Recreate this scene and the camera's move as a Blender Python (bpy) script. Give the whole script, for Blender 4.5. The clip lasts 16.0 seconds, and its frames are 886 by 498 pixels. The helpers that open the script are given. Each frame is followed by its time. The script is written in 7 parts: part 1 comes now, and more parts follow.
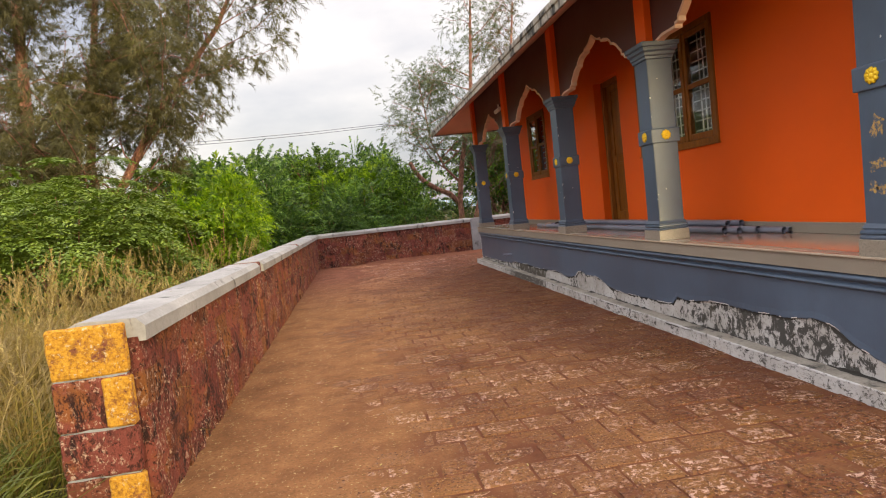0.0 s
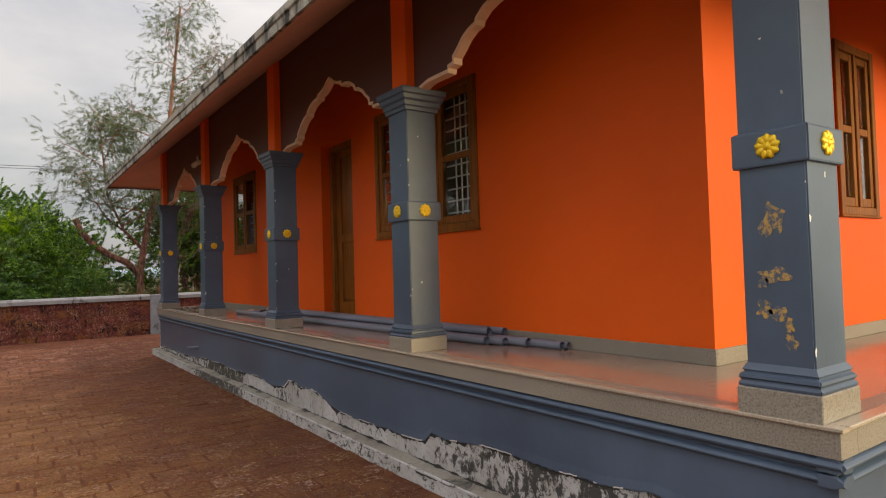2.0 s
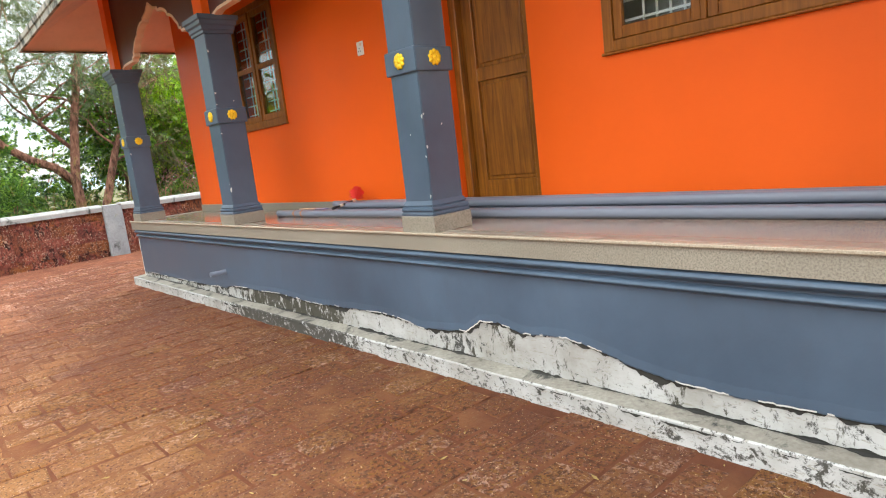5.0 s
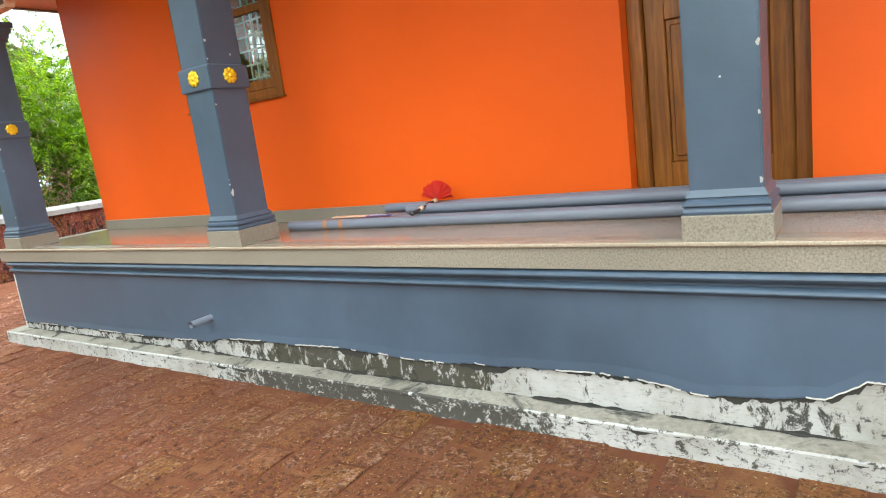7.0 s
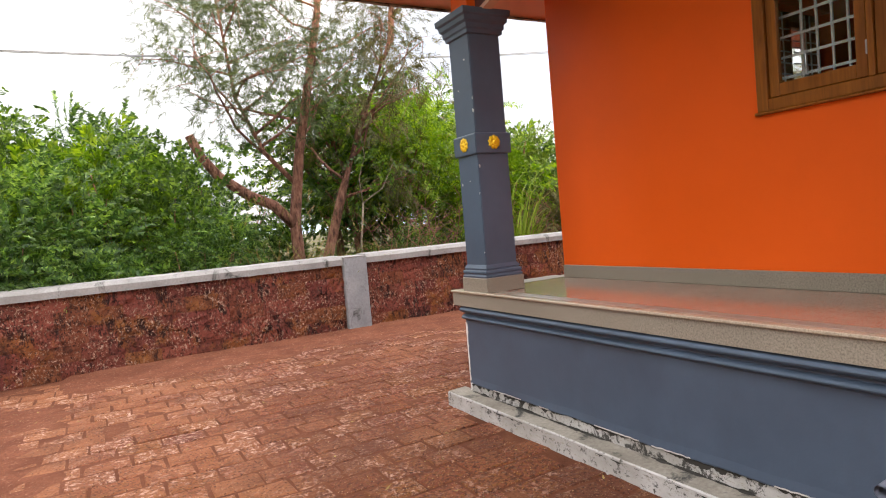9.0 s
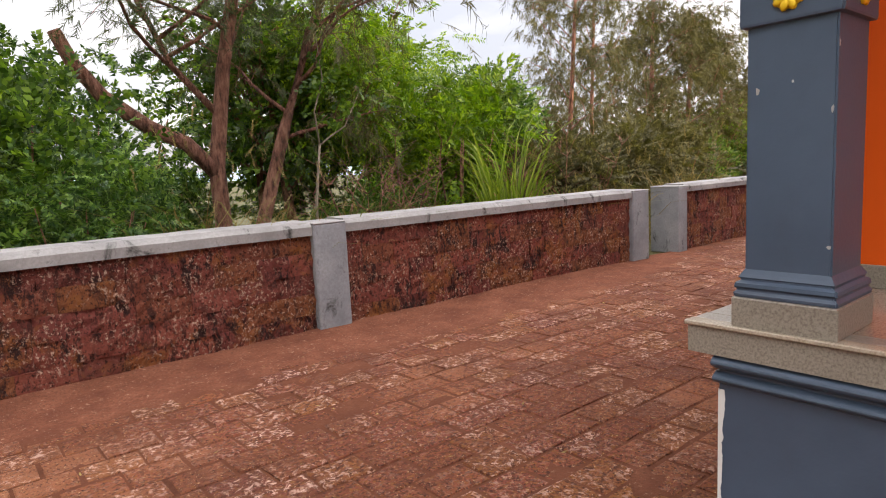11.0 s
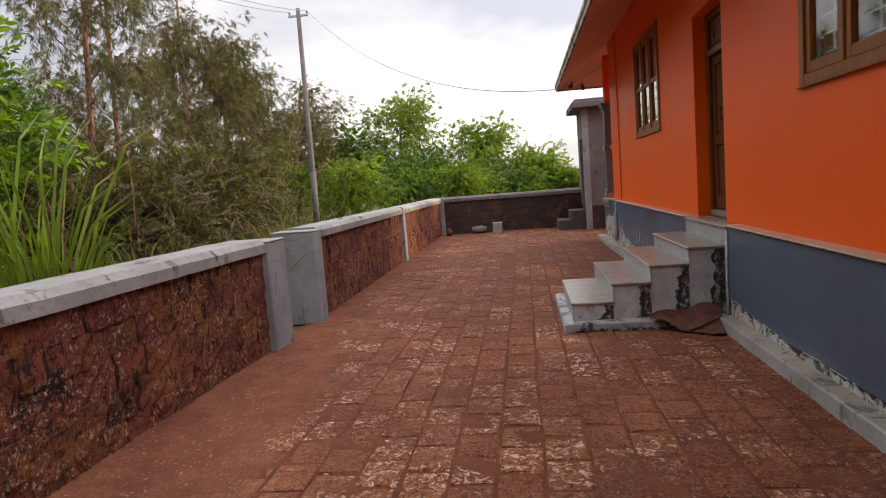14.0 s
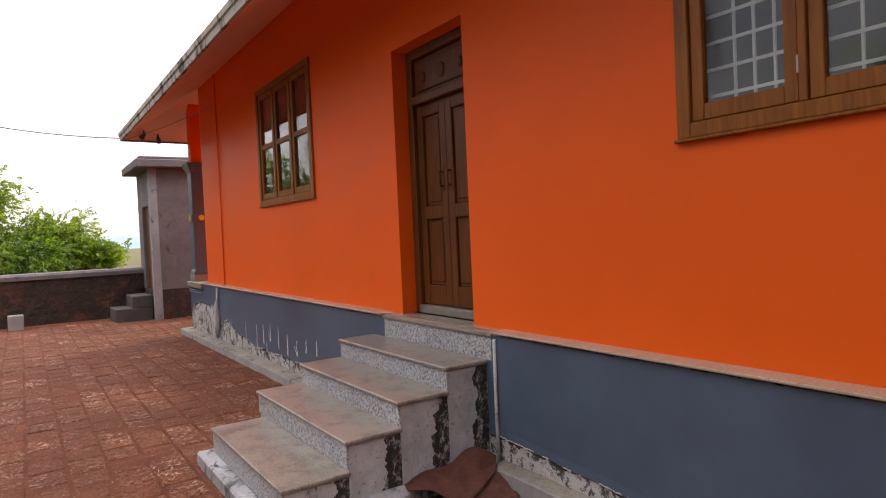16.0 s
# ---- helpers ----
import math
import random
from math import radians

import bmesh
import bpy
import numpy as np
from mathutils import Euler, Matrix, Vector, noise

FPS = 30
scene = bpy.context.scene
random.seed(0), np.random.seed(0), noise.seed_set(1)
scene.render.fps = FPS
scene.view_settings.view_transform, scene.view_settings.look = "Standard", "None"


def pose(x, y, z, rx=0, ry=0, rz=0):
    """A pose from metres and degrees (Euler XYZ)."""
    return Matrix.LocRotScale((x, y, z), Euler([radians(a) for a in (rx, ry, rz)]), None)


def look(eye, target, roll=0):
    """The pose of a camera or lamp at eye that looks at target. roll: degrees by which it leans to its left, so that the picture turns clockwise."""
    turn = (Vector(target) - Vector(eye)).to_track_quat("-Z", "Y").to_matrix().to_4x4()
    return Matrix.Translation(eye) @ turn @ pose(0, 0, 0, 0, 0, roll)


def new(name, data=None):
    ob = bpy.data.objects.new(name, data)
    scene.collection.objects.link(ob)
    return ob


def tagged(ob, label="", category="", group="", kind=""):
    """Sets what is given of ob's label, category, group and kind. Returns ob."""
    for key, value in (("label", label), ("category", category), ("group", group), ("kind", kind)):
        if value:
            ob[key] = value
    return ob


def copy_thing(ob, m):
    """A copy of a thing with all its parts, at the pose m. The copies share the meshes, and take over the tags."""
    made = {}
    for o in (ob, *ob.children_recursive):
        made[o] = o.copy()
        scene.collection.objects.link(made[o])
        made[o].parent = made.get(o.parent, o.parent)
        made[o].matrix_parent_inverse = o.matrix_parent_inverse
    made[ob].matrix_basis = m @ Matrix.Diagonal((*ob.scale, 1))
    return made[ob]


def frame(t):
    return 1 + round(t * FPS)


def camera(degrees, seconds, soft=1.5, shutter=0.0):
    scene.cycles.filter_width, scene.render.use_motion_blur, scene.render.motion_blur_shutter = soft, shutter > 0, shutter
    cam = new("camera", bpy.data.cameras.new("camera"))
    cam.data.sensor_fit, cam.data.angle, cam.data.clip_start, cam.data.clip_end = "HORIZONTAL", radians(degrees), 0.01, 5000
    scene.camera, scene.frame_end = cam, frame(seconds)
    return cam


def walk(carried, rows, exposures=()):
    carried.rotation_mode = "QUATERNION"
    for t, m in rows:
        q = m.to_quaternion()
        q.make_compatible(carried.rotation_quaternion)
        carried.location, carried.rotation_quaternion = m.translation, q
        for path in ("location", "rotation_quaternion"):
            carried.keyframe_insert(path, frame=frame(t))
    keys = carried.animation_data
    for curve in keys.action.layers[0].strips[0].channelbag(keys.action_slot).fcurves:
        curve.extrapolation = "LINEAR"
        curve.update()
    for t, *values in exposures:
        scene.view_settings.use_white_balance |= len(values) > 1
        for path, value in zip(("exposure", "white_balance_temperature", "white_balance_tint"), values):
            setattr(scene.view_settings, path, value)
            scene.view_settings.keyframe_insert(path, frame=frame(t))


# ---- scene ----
cam = camera(71.3, 16.0, soft=1.1)
PATH = [
    (0, (0.737, 1.079, 1.453), (1.01, 3.056, 1.322), -6.2),
    (0.5, (0.977, 1.475, 1.489), (1.593, 3.369, 1.307), -4.0),
    (1, (1.172, 2.005, 1.577), (2.075, 3.783, 1.427), -2.1),
    (1.5, (1.352, 2.506, 1.563), (2.481, 4.156, 1.545), -0.9),
    (2, (1.317, 3.071, 1.505), (2.476, 4.7, 1.567), -1.7),
    (2.5, (1.378, 3.707, 1.444), (2.552, 5.325, 1.485), -3.2),
    (3, (1.311, 4.333, 1.438), (2.424, 5.995, 1.432), -4.9),
    (3.5, (1.388, 5.014, 1.395), (2.543, 6.645, 1.315), -6.7),
    (4, (1.317, 5.648, 1.402), (2.546, 7.205, 1.142), -6.5),
    (6.3, (1.301, 8.523, 1.397), (2.765, 9.828, 1.008), -8.8),
    (6.5, (1.316, 8.79, 1.402), (2.868, 9.982, 0.988), -7.8),
    (7, (1.259, 9.522, 1.426), (2.888, 10.623, 1.061), -7.4),
    (7.5, (1.301, 10.23, 1.478), (2.894, 11.414, 1.235), -7.1),
    (8, (1.365, 10.88, 1.466), (2.793, 12.273, 1.325), -5.6),
    (8.5, (1.405, 11.541, 1.44), (2.632, 13.117, 1.322), -5.0),
    (9, (1.402, 12.137, 1.42), (2.38, 13.879, 1.33), -4.9),
    (9.2, (1.386, 12.426, 1.413), (2.348, 14.178, 1.328), -5.2),
    (11.5, (1.932, 15.694, 1.479), (3.307, 17.113, 1.167), -2.6),
    (12, (2.254, 16.225, 1.447), (3.781, 17.475, 1.123), -3.4),
    (12.5, (2.615, 16.822, 1.435), (4.368, 17.735, 1.13), -4.5),
    (13, (3.016, 17.215, 1.421), (4.896, 17.848, 1.159), -5.5),
    (13.5, (3.529, 17.612, 1.442), (5.47, 18.013, 1.17), -4.7),
    (14, (4.083, 17.859, 1.41), (6.054, 18.128, 1.207), -4.4),
    (14.5, (4.725, 18.11, 1.387), (6.716, 18.115, 1.203), -4.7),
    (15, (5.427, 18.203, 1.429), (7.304, 17.529, 1.287), -4.3),
    (15.5, (6.1, 18.339, 1.486), (7.779, 17.254, 1.421), -3.2),
    (16, (6.742, 18.497, 1.499), (8.391, 17.368, 1.449), -2.6),
]
walk(cam, [(t, look(eye, target, roll)) for t, eye, target, roll in PATH],
     [(0.0, 0.94, 6850, 16), (0.5, 1.14, 6800, 15), (1.0, 0.58, 6650, 14), (1.5, 0.38, 6780, 14), (2.0, 0.45, 6850, 14), (2.5, 1.07, 6950, 14), (3.0, 1.25, 6850, 14), (3.5, 1.38, 6850, 14), (4.0, 1.66, 6700, 11), (6.5, 2.4, 6280, -3), (7.0, 2.3, 6280, -3), (7.5, 1.75, 6800, 10), (8.0, 1.32, 6850, 15), (8.5, 1.29, 6850, 16), (9.0, 1.6, 6850, 14), (11.5, 1.2, 6750, 16), (12.5, 1.18, 6700, 16), (13.5, 0.92, 6700, 16), (14.0, 0.75, 6750, 15), (14.5, 0.9, 6850, 15), (15.5, 1.16, 6850, 19), (16.0, 1.19, 6850, 19)])


# ---- world, sun, exposure ----
SUN_EL, SUN_AZ = radians(10), radians(155)   # direction to the sun, clockwise from +y
world = bpy.data.worlds.new("sky")
scene.world = world
world.use_nodes = True
wt = world.node_tree
bg = wt.nodes["Background"]
sky = wt.nodes.new("ShaderNodeTexSky")
sky.sky_type, sky.sun_disc = "NISHITA", False
sky.sun_elevation, sky.sun_rotation = SUN_EL, SUN_AZ
sky.air_density, sky.dust_density, sky.ozone_density = 1.0, 2.0, 1.0
gain = wt.nodes.new("ShaderNodeMix")
gain.data_type, gain.blend_type = "RGBA", "MULTIPLY"
gain.inputs[0].default_value = 1.0
gain.inputs[7].default_value = (0.08, 0.08, 0.08, 1)
wt.links.new(sky.outputs[0], gain.inputs[6])
coord = wt.nodes.new("ShaderNodeTexCoord")
stretch = wt.nodes.new("ShaderNodeMapping")
stretch.inputs["Scale"].default_value = (1.0, 1.0, 2.6)
wt.links.new(coord.outputs["Generated"], stretch.inputs[0])
puff = wt.nodes.new("ShaderNodeTexNoise")
puff.inputs["Scale"].default_value, puff.inputs["Detail"].default_value = 2.2, 7
wt.links.new(stretch.outputs[0], puff.inputs["Vector"])
shade = wt.nodes.new("ShaderNodeValToRGB")
shade.color_ramp.elements[0].position, shade.color_ramp.elements[0].color = 0.38, (0.53, 0.56, 0.63, 1)
shade.color_ramp.elements[1].position, shade.color_ramp.elements[1].color = 0.60, (1.0, 0.98, 0.95, 1)
wt.links.new(puff.outputs["Fac"], shade.inputs[0])
cover = wt.nodes.new("ShaderNodeMix")
cover.data_type = "RGBA"
cover.inputs[0].default_value = 0.86
# thick cloud is brighter overhead than low down
split = wt.nodes.new("ShaderNodeSeparateXYZ")
wt.links.new(coord.outputs["Generated"], split.inputs[0])
lift = wt.nodes.new("ShaderNodeValToRGB")
lift.color_ramp.elements[0].position, lift.color_ramp.elements[0].color = 0.0, (0.285, 0.285, 0.285, 1)
lift.color_ramp.elements[1].position, lift.color_ramp.elements[1].color = 0.95, (1.10, 1.10, 1.10, 1)
step = lift.color_ramp.elements.new(0.35)
step.color = (0.355, 0.355, 0.355, 1)
wt.links.new(split.outputs["Z"], lift.inputs[0])
cloud = wt.nodes.new("ShaderNodeMix")
cloud.data_type, cloud.blend_type = "RGBA", "MULTIPLY"
cloud.inputs[0].default_value = 1.0
wt.links.new(shade.outputs[0], cloud.inputs[6])
wt.links.new(lift.outputs[0], cloud.inputs[7])
toward = wt.nodes.new("ShaderNodeVectorMath")
toward.operation = "DOT_PRODUCT"
toward.inputs[1].default_value = (math.sin(SUN_AZ), math.cos(SUN_AZ), 0.0)
wt.links.new(coord.outputs["Generated"], toward.inputs[0])
glow = wt.nodes.new("ShaderNodeMapRange")
for key, val in (("From Min", -1.0), ("From Max", 1.0), ("To Min", 0.73), ("To Max", 1.36)):
    glow.inputs[key].default_value = val
wt.links.new(toward.outputs["Value"], glow.inputs[0])
veil = wt.nodes.new("ShaderNodeMix")
veil.data_type, veil.blend_type = "RGBA", "MULTIPLY"
veil.inputs[0].default_value = 1.0
wt.links.new(cloud.outputs[2], veil.inputs[6])
wt.links.new(glow.outputs[0], veil.inputs[7])
wt.links.new(gain.outputs[2], cover.inputs[6])
wt.links.new(veil.outputs[2], cover.inputs[7])
wt.links.new(cover.outputs[2], bg.inputs["Color"])
bg.inputs["Strength"].default_value = 2.18

lamp = bpy.data.lights.new("sun", "SUN")
lamp.energy, lamp.angle, lamp.color = 2.2, radians(18), (1.0, 0.85, 0.46)
sun = new("sun", lamp)
sun.matrix_world = look((math.sin(SUN_AZ) * 50, math.cos(SUN_AZ) * 50, math.tan(SUN_EL) * 50), (0, 0, 0))


# ---- materials ----
def mat(name):
    m = bpy.data.materials.new(name)
    m.use_nodes = True
    nt = m.node_tree
    return m, nt, nt.nodes["Principled BSDF"]


def place(nt):
    return nt.nodes.new("ShaderNodeNewGeometry").outputs["Position"]


def mapped(nt, vec, scale):
    n = nt.nodes.new("ShaderNodeMapping")
    n.inputs["Scale"].default_value = scale
    nt.links.new(vec, n.inputs[0])
    return n.outputs[0]


def fuzz(nt, vec, scale, detail=4, rough=0.6, distort=0.0):
    n = nt.nodes.new("ShaderNodeTexNoise")
    n.inputs["Scale"].default_value, n.inputs["Detail"].default_value = scale, detail
    n.inputs["Roughness"].default_value, n.inputs["Distortion"].default_value = rough, distort
    nt.links.new(vec, n.inputs["Vector"])
    return n.outputs["Fac"]


def ramp(nt, fac, *stops):
    n = nt.nodes.new("ShaderNodeValToRGB")
    e = n.color_ramp.elements
    while len(e) < len(stops):
        e.new(0.5)
    for i, (p, c) in enumerate(stops):
        e[i].position = p
        e[i].color = (c, c, c, 1) if not isinstance(c, tuple) else (*c, 1)
    nt.links.new(fac, n.inputs[0])
    return n.outputs[0]


def blend(nt, fac, a, b, how="MIX"):
    n = nt.nodes.new("ShaderNodeMix")
    n.data_type, n.blend_type = "RGBA", how
    for sock, v in ((n.inputs[0], fac), (n.inputs[6], a), (n.inputs[7], b)):
        if isinstance(v, (int, float)):
            sock.default_value = v
        elif isinstance(v, tuple):
            sock.default_value = (*v, 1)
        else:
            nt.links.new(v, sock)
    return n.outputs[2]


def relief(nt, bsdf, height, strength=0.3, distance=0.01):
    n = nt.nodes.new("ShaderNodeBump")
    n.inputs["Strength"].default_value, n.inputs["Distance"].default_value = strength, distance
    nt.links.new(height, n.inputs["Height"])
    nt.links.new(n.outputs[0], bsdf.inputs["Normal"])


def chance(nt):
    return nt.nodes.new("ShaderNodeObjectInfo").outputs["Random"]


def island(nt):
    return nt.nodes.new("ShaderNodeNewGeometry").outputs["Random Per Island"]


def paint(name, col, rough=0.5, vary=0.12, grime=0.15, bump=0.12, grain=60, streak=False):
    m, nt, b = mat(name)
    p = place(nt)
    large = fuzz(nt, p, 1.1, 5)
    fine = fuzz(nt, p, grain, 3)
    lo = tuple(c * (1 - vary) for c in col)
    hi = tuple(min(1, c * (1 + vary)) for c in col)
    c = ramp(nt, large, (0.3, lo), (0.7, hi))
    if grime:
        spots = ramp(nt, fuzz(nt, mapped(nt, p, (1, 1, 0.35)) if streak else p, 5, 8, 0.75), (0.52, 0.0), (0.75, 1.0))
        k = nt.nodes.new("ShaderNodeMath")
        k.operation = "MULTIPLY"
        k.inputs[1].default_value = grime
        nt.links.new(spots, k.inputs[0])
        c = blend(nt, k.outputs[0], c, tuple(x * 0.45 + 0.03 for x in col))
    nt.links.new(c, b.inputs["Base Color"])
    r = ramp(nt, large, (0.3, rough - 0.08), (0.7, rough + 0.08))
    nt.links.new(r, b.inputs["Roughness"])
    relief(nt, b, fine, bump, 0.004)
    return m


orange = paint("orange_wall_paint", (0.83, 0.117, 0.009), 0.5, 0.05, 0.04, 0.15, 90)
slate = paint("slate_grey_paint", (0.066, 0.097, 0.144), 0.40, 0.24, 0.36, 0.15, 70, True)
soffit_paint = paint("salmon_soffit_paint", (0.80, 0.50, 0.375), 0.55, 0.12, 0.15, 0.2, 40)
orange.node_tree.nodes["Principled BSDF"].inputs["Specular IOR Level"].default_value = 0.23
maroon = paint("dark_maroon_paint", (0.085, 0.030, 0.028), 0.5, 0.10, 0.1)
cream = paint("cream_paint", (0.72, 0.50, 0.36), 0.5, 0.08, 0.25)
pvc = paint("grey_pvc", (0.19, 0.205, 0.26), 0.35, 0.06, 0.12, 0.03)
white_metal = paint("white_enamel", (0.72, 0.72, 0.70), 0.4, 0.04, 0.1, 0.03)
black_plastic = paint("dark_plastic", (0.035, 0.035, 0.038), 0.4, 0.1, 0.0, 0.03)
red_cloth = paint("red_cloth", (0.86, 0.075, 0.055), 0.8, 0.15, 0.1, 0.4, 200)
tape_paint = paint("faded_orange_mark", (0.42, 0.19, 0.09), 0.6, 0.2, 0.3, 0.05)
violet = paint("violet_print", (0.13, 0.10, 0.30), 0.5, 0.1, 0.1, 0.05)
steel = paint("galvanised_steel", (0.42, 0.43, 0.44), 0.4, 0.08, 0.1)
gold = paint("gold_paint", (0.85, 0.55, 0.02), 0.35, 0.2, 0.2, 0.3, 120)
gold.node_tree.nodes["Principled BSDF"].inputs["Metallic"].default_value = 0.25
m, nt, b = mat("worn_gold_paint")
p = place(nt)
c = ramp(nt, fuzz(nt, p, 38, 6, 0.75), (0.46, (0.080, 0.105, 0.144)), (0.56, (0.50, 0.31, 0.08)))
nt.links.new(c, b.inputs["Base Color"])
b.inputs["Roughness"].default_value = 0.55
worn_gold = m


def make_cement(name, lo, hi, stain, black, rough=0.85):
    m, nt, b = mat(name)
    p = place(nt)
    c = ramp(nt, fuzz(nt, p, 2.2, 6, 0.65), (0.3, lo), (0.7, hi))
    c = blend(nt, ramp(nt, fuzz(nt, p, 45, 4), (0.35, 0.35), (0.65, 0.0)), c, stain)
    mould = ramp(nt, fuzz(nt, mapped(nt, p, (1, 1, 0.55)), 4.5, 9, 0.72, 0.6), (1 - black, 0.0), (1 - black + 0.10, 1.0))
    c = blend(nt, mould, c, (0.035, 0.035, 0.032))
    nt.links.new(c, b.inputs["Base Color"])
    b.inputs["Roughness"].default_value = rough
    relief(nt, b, fuzz(nt, p, 38, 8, 0.7), 0.45, 0.012)
    return m


cement = make_cement("grey_cement", (0.185, 0.195, 0.215), (0.32, 0.328, 0.345), (0.13, 0.13, 0.13), 0.44)
coping_cement = make_cement("coping_cement", (0.21, 0.204, 0.20), (0.36, 0.35, 0.343), (0.15, 0.145, 0.135), 0.43)
def make_limewash(name, bands, strength):
    """Old limewash: clean in places, in others streaked black and olive with mould; bands gives the mouldy stretches along y (metres)."""
    m, nt, b = mat(name)
    p = place(nt)
    sep = nt.nodes.new("ShaderNodeSeparateXYZ")
    nt.links.new(p, sep.inputs[0])
    run = nt.nodes.new("ShaderNodeMath")
    run.operation = "MULTIPLY_ADD"
    run.inputs[1].default_value = 1 / 20
    nt.links.new(sep.outputs["Y"], run.inputs[0])
    shift = nt.nodes.new("ShaderNodeMath")
    shift.operation = "MULTIPLY_ADD"
    shift.inputs[1].default_value, shift.inputs[2].default_value = 0.03, -0.015
    nt.links.new(fuzz(nt, p, 1.7, 4), shift.inputs[0])
    nt.links.new(shift.outputs[0], run.inputs[2])
    c = ramp(nt, fuzz(nt, p, 2.6, 6, 0.65), (0.3, (0.30, 0.285, 0.26)), (0.6, (0.475, 0.47, 0.465)))
    c = blend(nt, ramp(nt, fuzz(nt, mapped(nt, p, (0.7, 0.7, 3.0)), 24, 6, 0.7), (0.36, 0.7), (0.44, 0.0)), c, (0.27, 0.245, 0.20))
    for stops, tint, spread, lo, size in bands:
        zone = ramp(nt, run.outputs[0], *[(y / 20, v) for y, v in stops])
        lift_ = nt.nodes.new("ShaderNodeMath")
        lift_.operation = "MULTIPLY_ADD"
        lift_.inputs[1].default_value = 0.2
        nt.links.new(zone, lift_.inputs[0])
        nt.links.new(fuzz(nt, mapped(nt, p, (1, 1, spread)), size, 9, 0.76, 0.4), lift_.inputs[2])
        c = blend(nt, ramp(nt, lift_.outputs[0], (lo + 0.2, 0.0), (lo + 0.25, 0.93)), c, tint)
    blot = ramp(nt, fuzz(nt, mapped(nt, p, (1, 1, 1.6)), 13, 9, 0.8, 0.3), (0.615 - strength, 0.0), (0.65 - strength, 0.9))
    c = blend(nt, blot, c, (0.06, 0.058, 0.052))
    nt.links.new(c, b.inputs["Base Color"])
    b.inputs["Roughness"].default_value = 0.9
    relief(nt, b, fuzz(nt, p, 30, 7, 0.7), 0.25, 0.006)
    return m


BLACK_MOULD = ([(0.0, 0.0), (4.2, 0.05), (4.5, 1.0), (6.1, 1.0), (6.9, 0.5), (9.3, 0.35), (9.7, 0.8), (10.3, 0.25), (13.4, 0.8), (20.0, 0.8)], (0.024, 0.023, 0.020), 0.75, 0.47, 13)
OLIVE_MOULD = ([(0.0, 0.0), (10.95, 0.0), (11.2, 0.78), (12.6, 0.80), (12.95, 0.35), (13.3, 0.0), (20.0, 0.0)], (0.030, 0.025, 0.012), 0.5, 0.37, 10)
FOOT_MOULD = ([(0.0, 0.30), (5.6, 0.36), (6.5, 0.22), (7.3, 0.55), (8.6, 0.34), (10.6, 0.4), (11.1, 1.1), (12.7, 1.1), (13.2, 0.15), (20.0, 0.1)], (0.034, 0.029, 0.021), 1.1, 0.42, 20)
limewash = make_limewash("peeling_limewash", [BLACK_MOULD, OLIVE_MOULD], 0.02)
ledge_top = make_cement("dusty_ledge_top", (0.19, 0.17, 0.14), (0.36, 0.335, 0.29), (0.085, 0.068, 0.048), 0.47)
foot_plaster = make_limewash("footing_plaster", [FOOT_MOULD], 0.055)
lime_drip = paint("lime_drip", (0.72, 0.71, 0.69), 0.9, 0.06, 0.1, 0.2, 60)
mould = paint("black_mould", (0.032, 0.030, 0.026), 0.95, 0.4, 0.3, 0.3, 40)
eave_cement = make_cement("eave_cement", (0.34, 0.31, 0.26), (0.50, 0.46, 0.39), (0.17, 0.15, 0.13), 0.51)
roof_cement = make_cement("roof_cement", (0.19, 0.18, 0.165), (0.29, 0.275, 0.255), (0.14, 0.13, 0.12), 0.34)
shed_cement = make_cement("shed_cement", (0.100, 0.086, 0.092), (0.175, 0.152, 0.158), (0.06, 0.052, 0.054), 0.42)

dark_cement = make_cement("dark_cement", (0.050, 0.046, 0.048), (0.095, 0.086, 0.088), (0.03, 0.028, 0.028), 0.45)


def make_step_cement():
    """Pale cement with black mould running down it."""
    m, nt, b = mat("step_cement")
    p = place(nt)
    c = ramp(nt, fuzz(nt, p, 6, 7, 0.7), (0.3, (0.30, 0.30, 0.31)), (0.65, (0.52, 0.52, 0.53)))
    run = ramp(nt, fuzz(nt, mapped(nt, p, (1, 1, 0.3)), 5, 8, 0.75, 0.3), (0.58, 0.0), (0.64, 0.9))
    c = blend(nt, run, c, (0.030, 0.028, 0.026))
    c = blend(nt, ramp(nt, fuzz(nt, p, 30, 5, 0.7), (0.58, 0.0), (0.66, 0.8)), c, (0.12, 0.12, 0.11))
    nt.links.new(c, b.inputs["Base Color"])
    b.inputs["Roughness"].default_value = 0.9
    relief(nt, b, fuzz(nt, p, 40, 6, 0.7), 0.35, 0.006)
    return m


step_cement = make_step_cement()

m, nt, b = mat("blotchy_black_mould")
p = place(nt)
c = ramp(nt, fuzz(nt, mapped(nt, p, (1, 1, 0.6)), 24, 9, 0.8, 0.3), (0.45, (0.022, 0.021, 0.019)), (0.53, (0.060, 0.057, 0.050)), (0.58, (0.36, 0.355, 0.35)))
nt.links.new(c, b.inputs["Base Color"])
b.inputs["Roughness"].default_value = 0.95
relief(nt, b, fuzz(nt, p, 40, 6, 0.7), 0.5, 0.006)
blotchy_mould = m
mouldy_cement = make_cement("mouldy_cement", (0.27, 0.27, 0.28), (0.44, 0.44, 0.46), (0.14, 0.14, 0.135), 0.50)


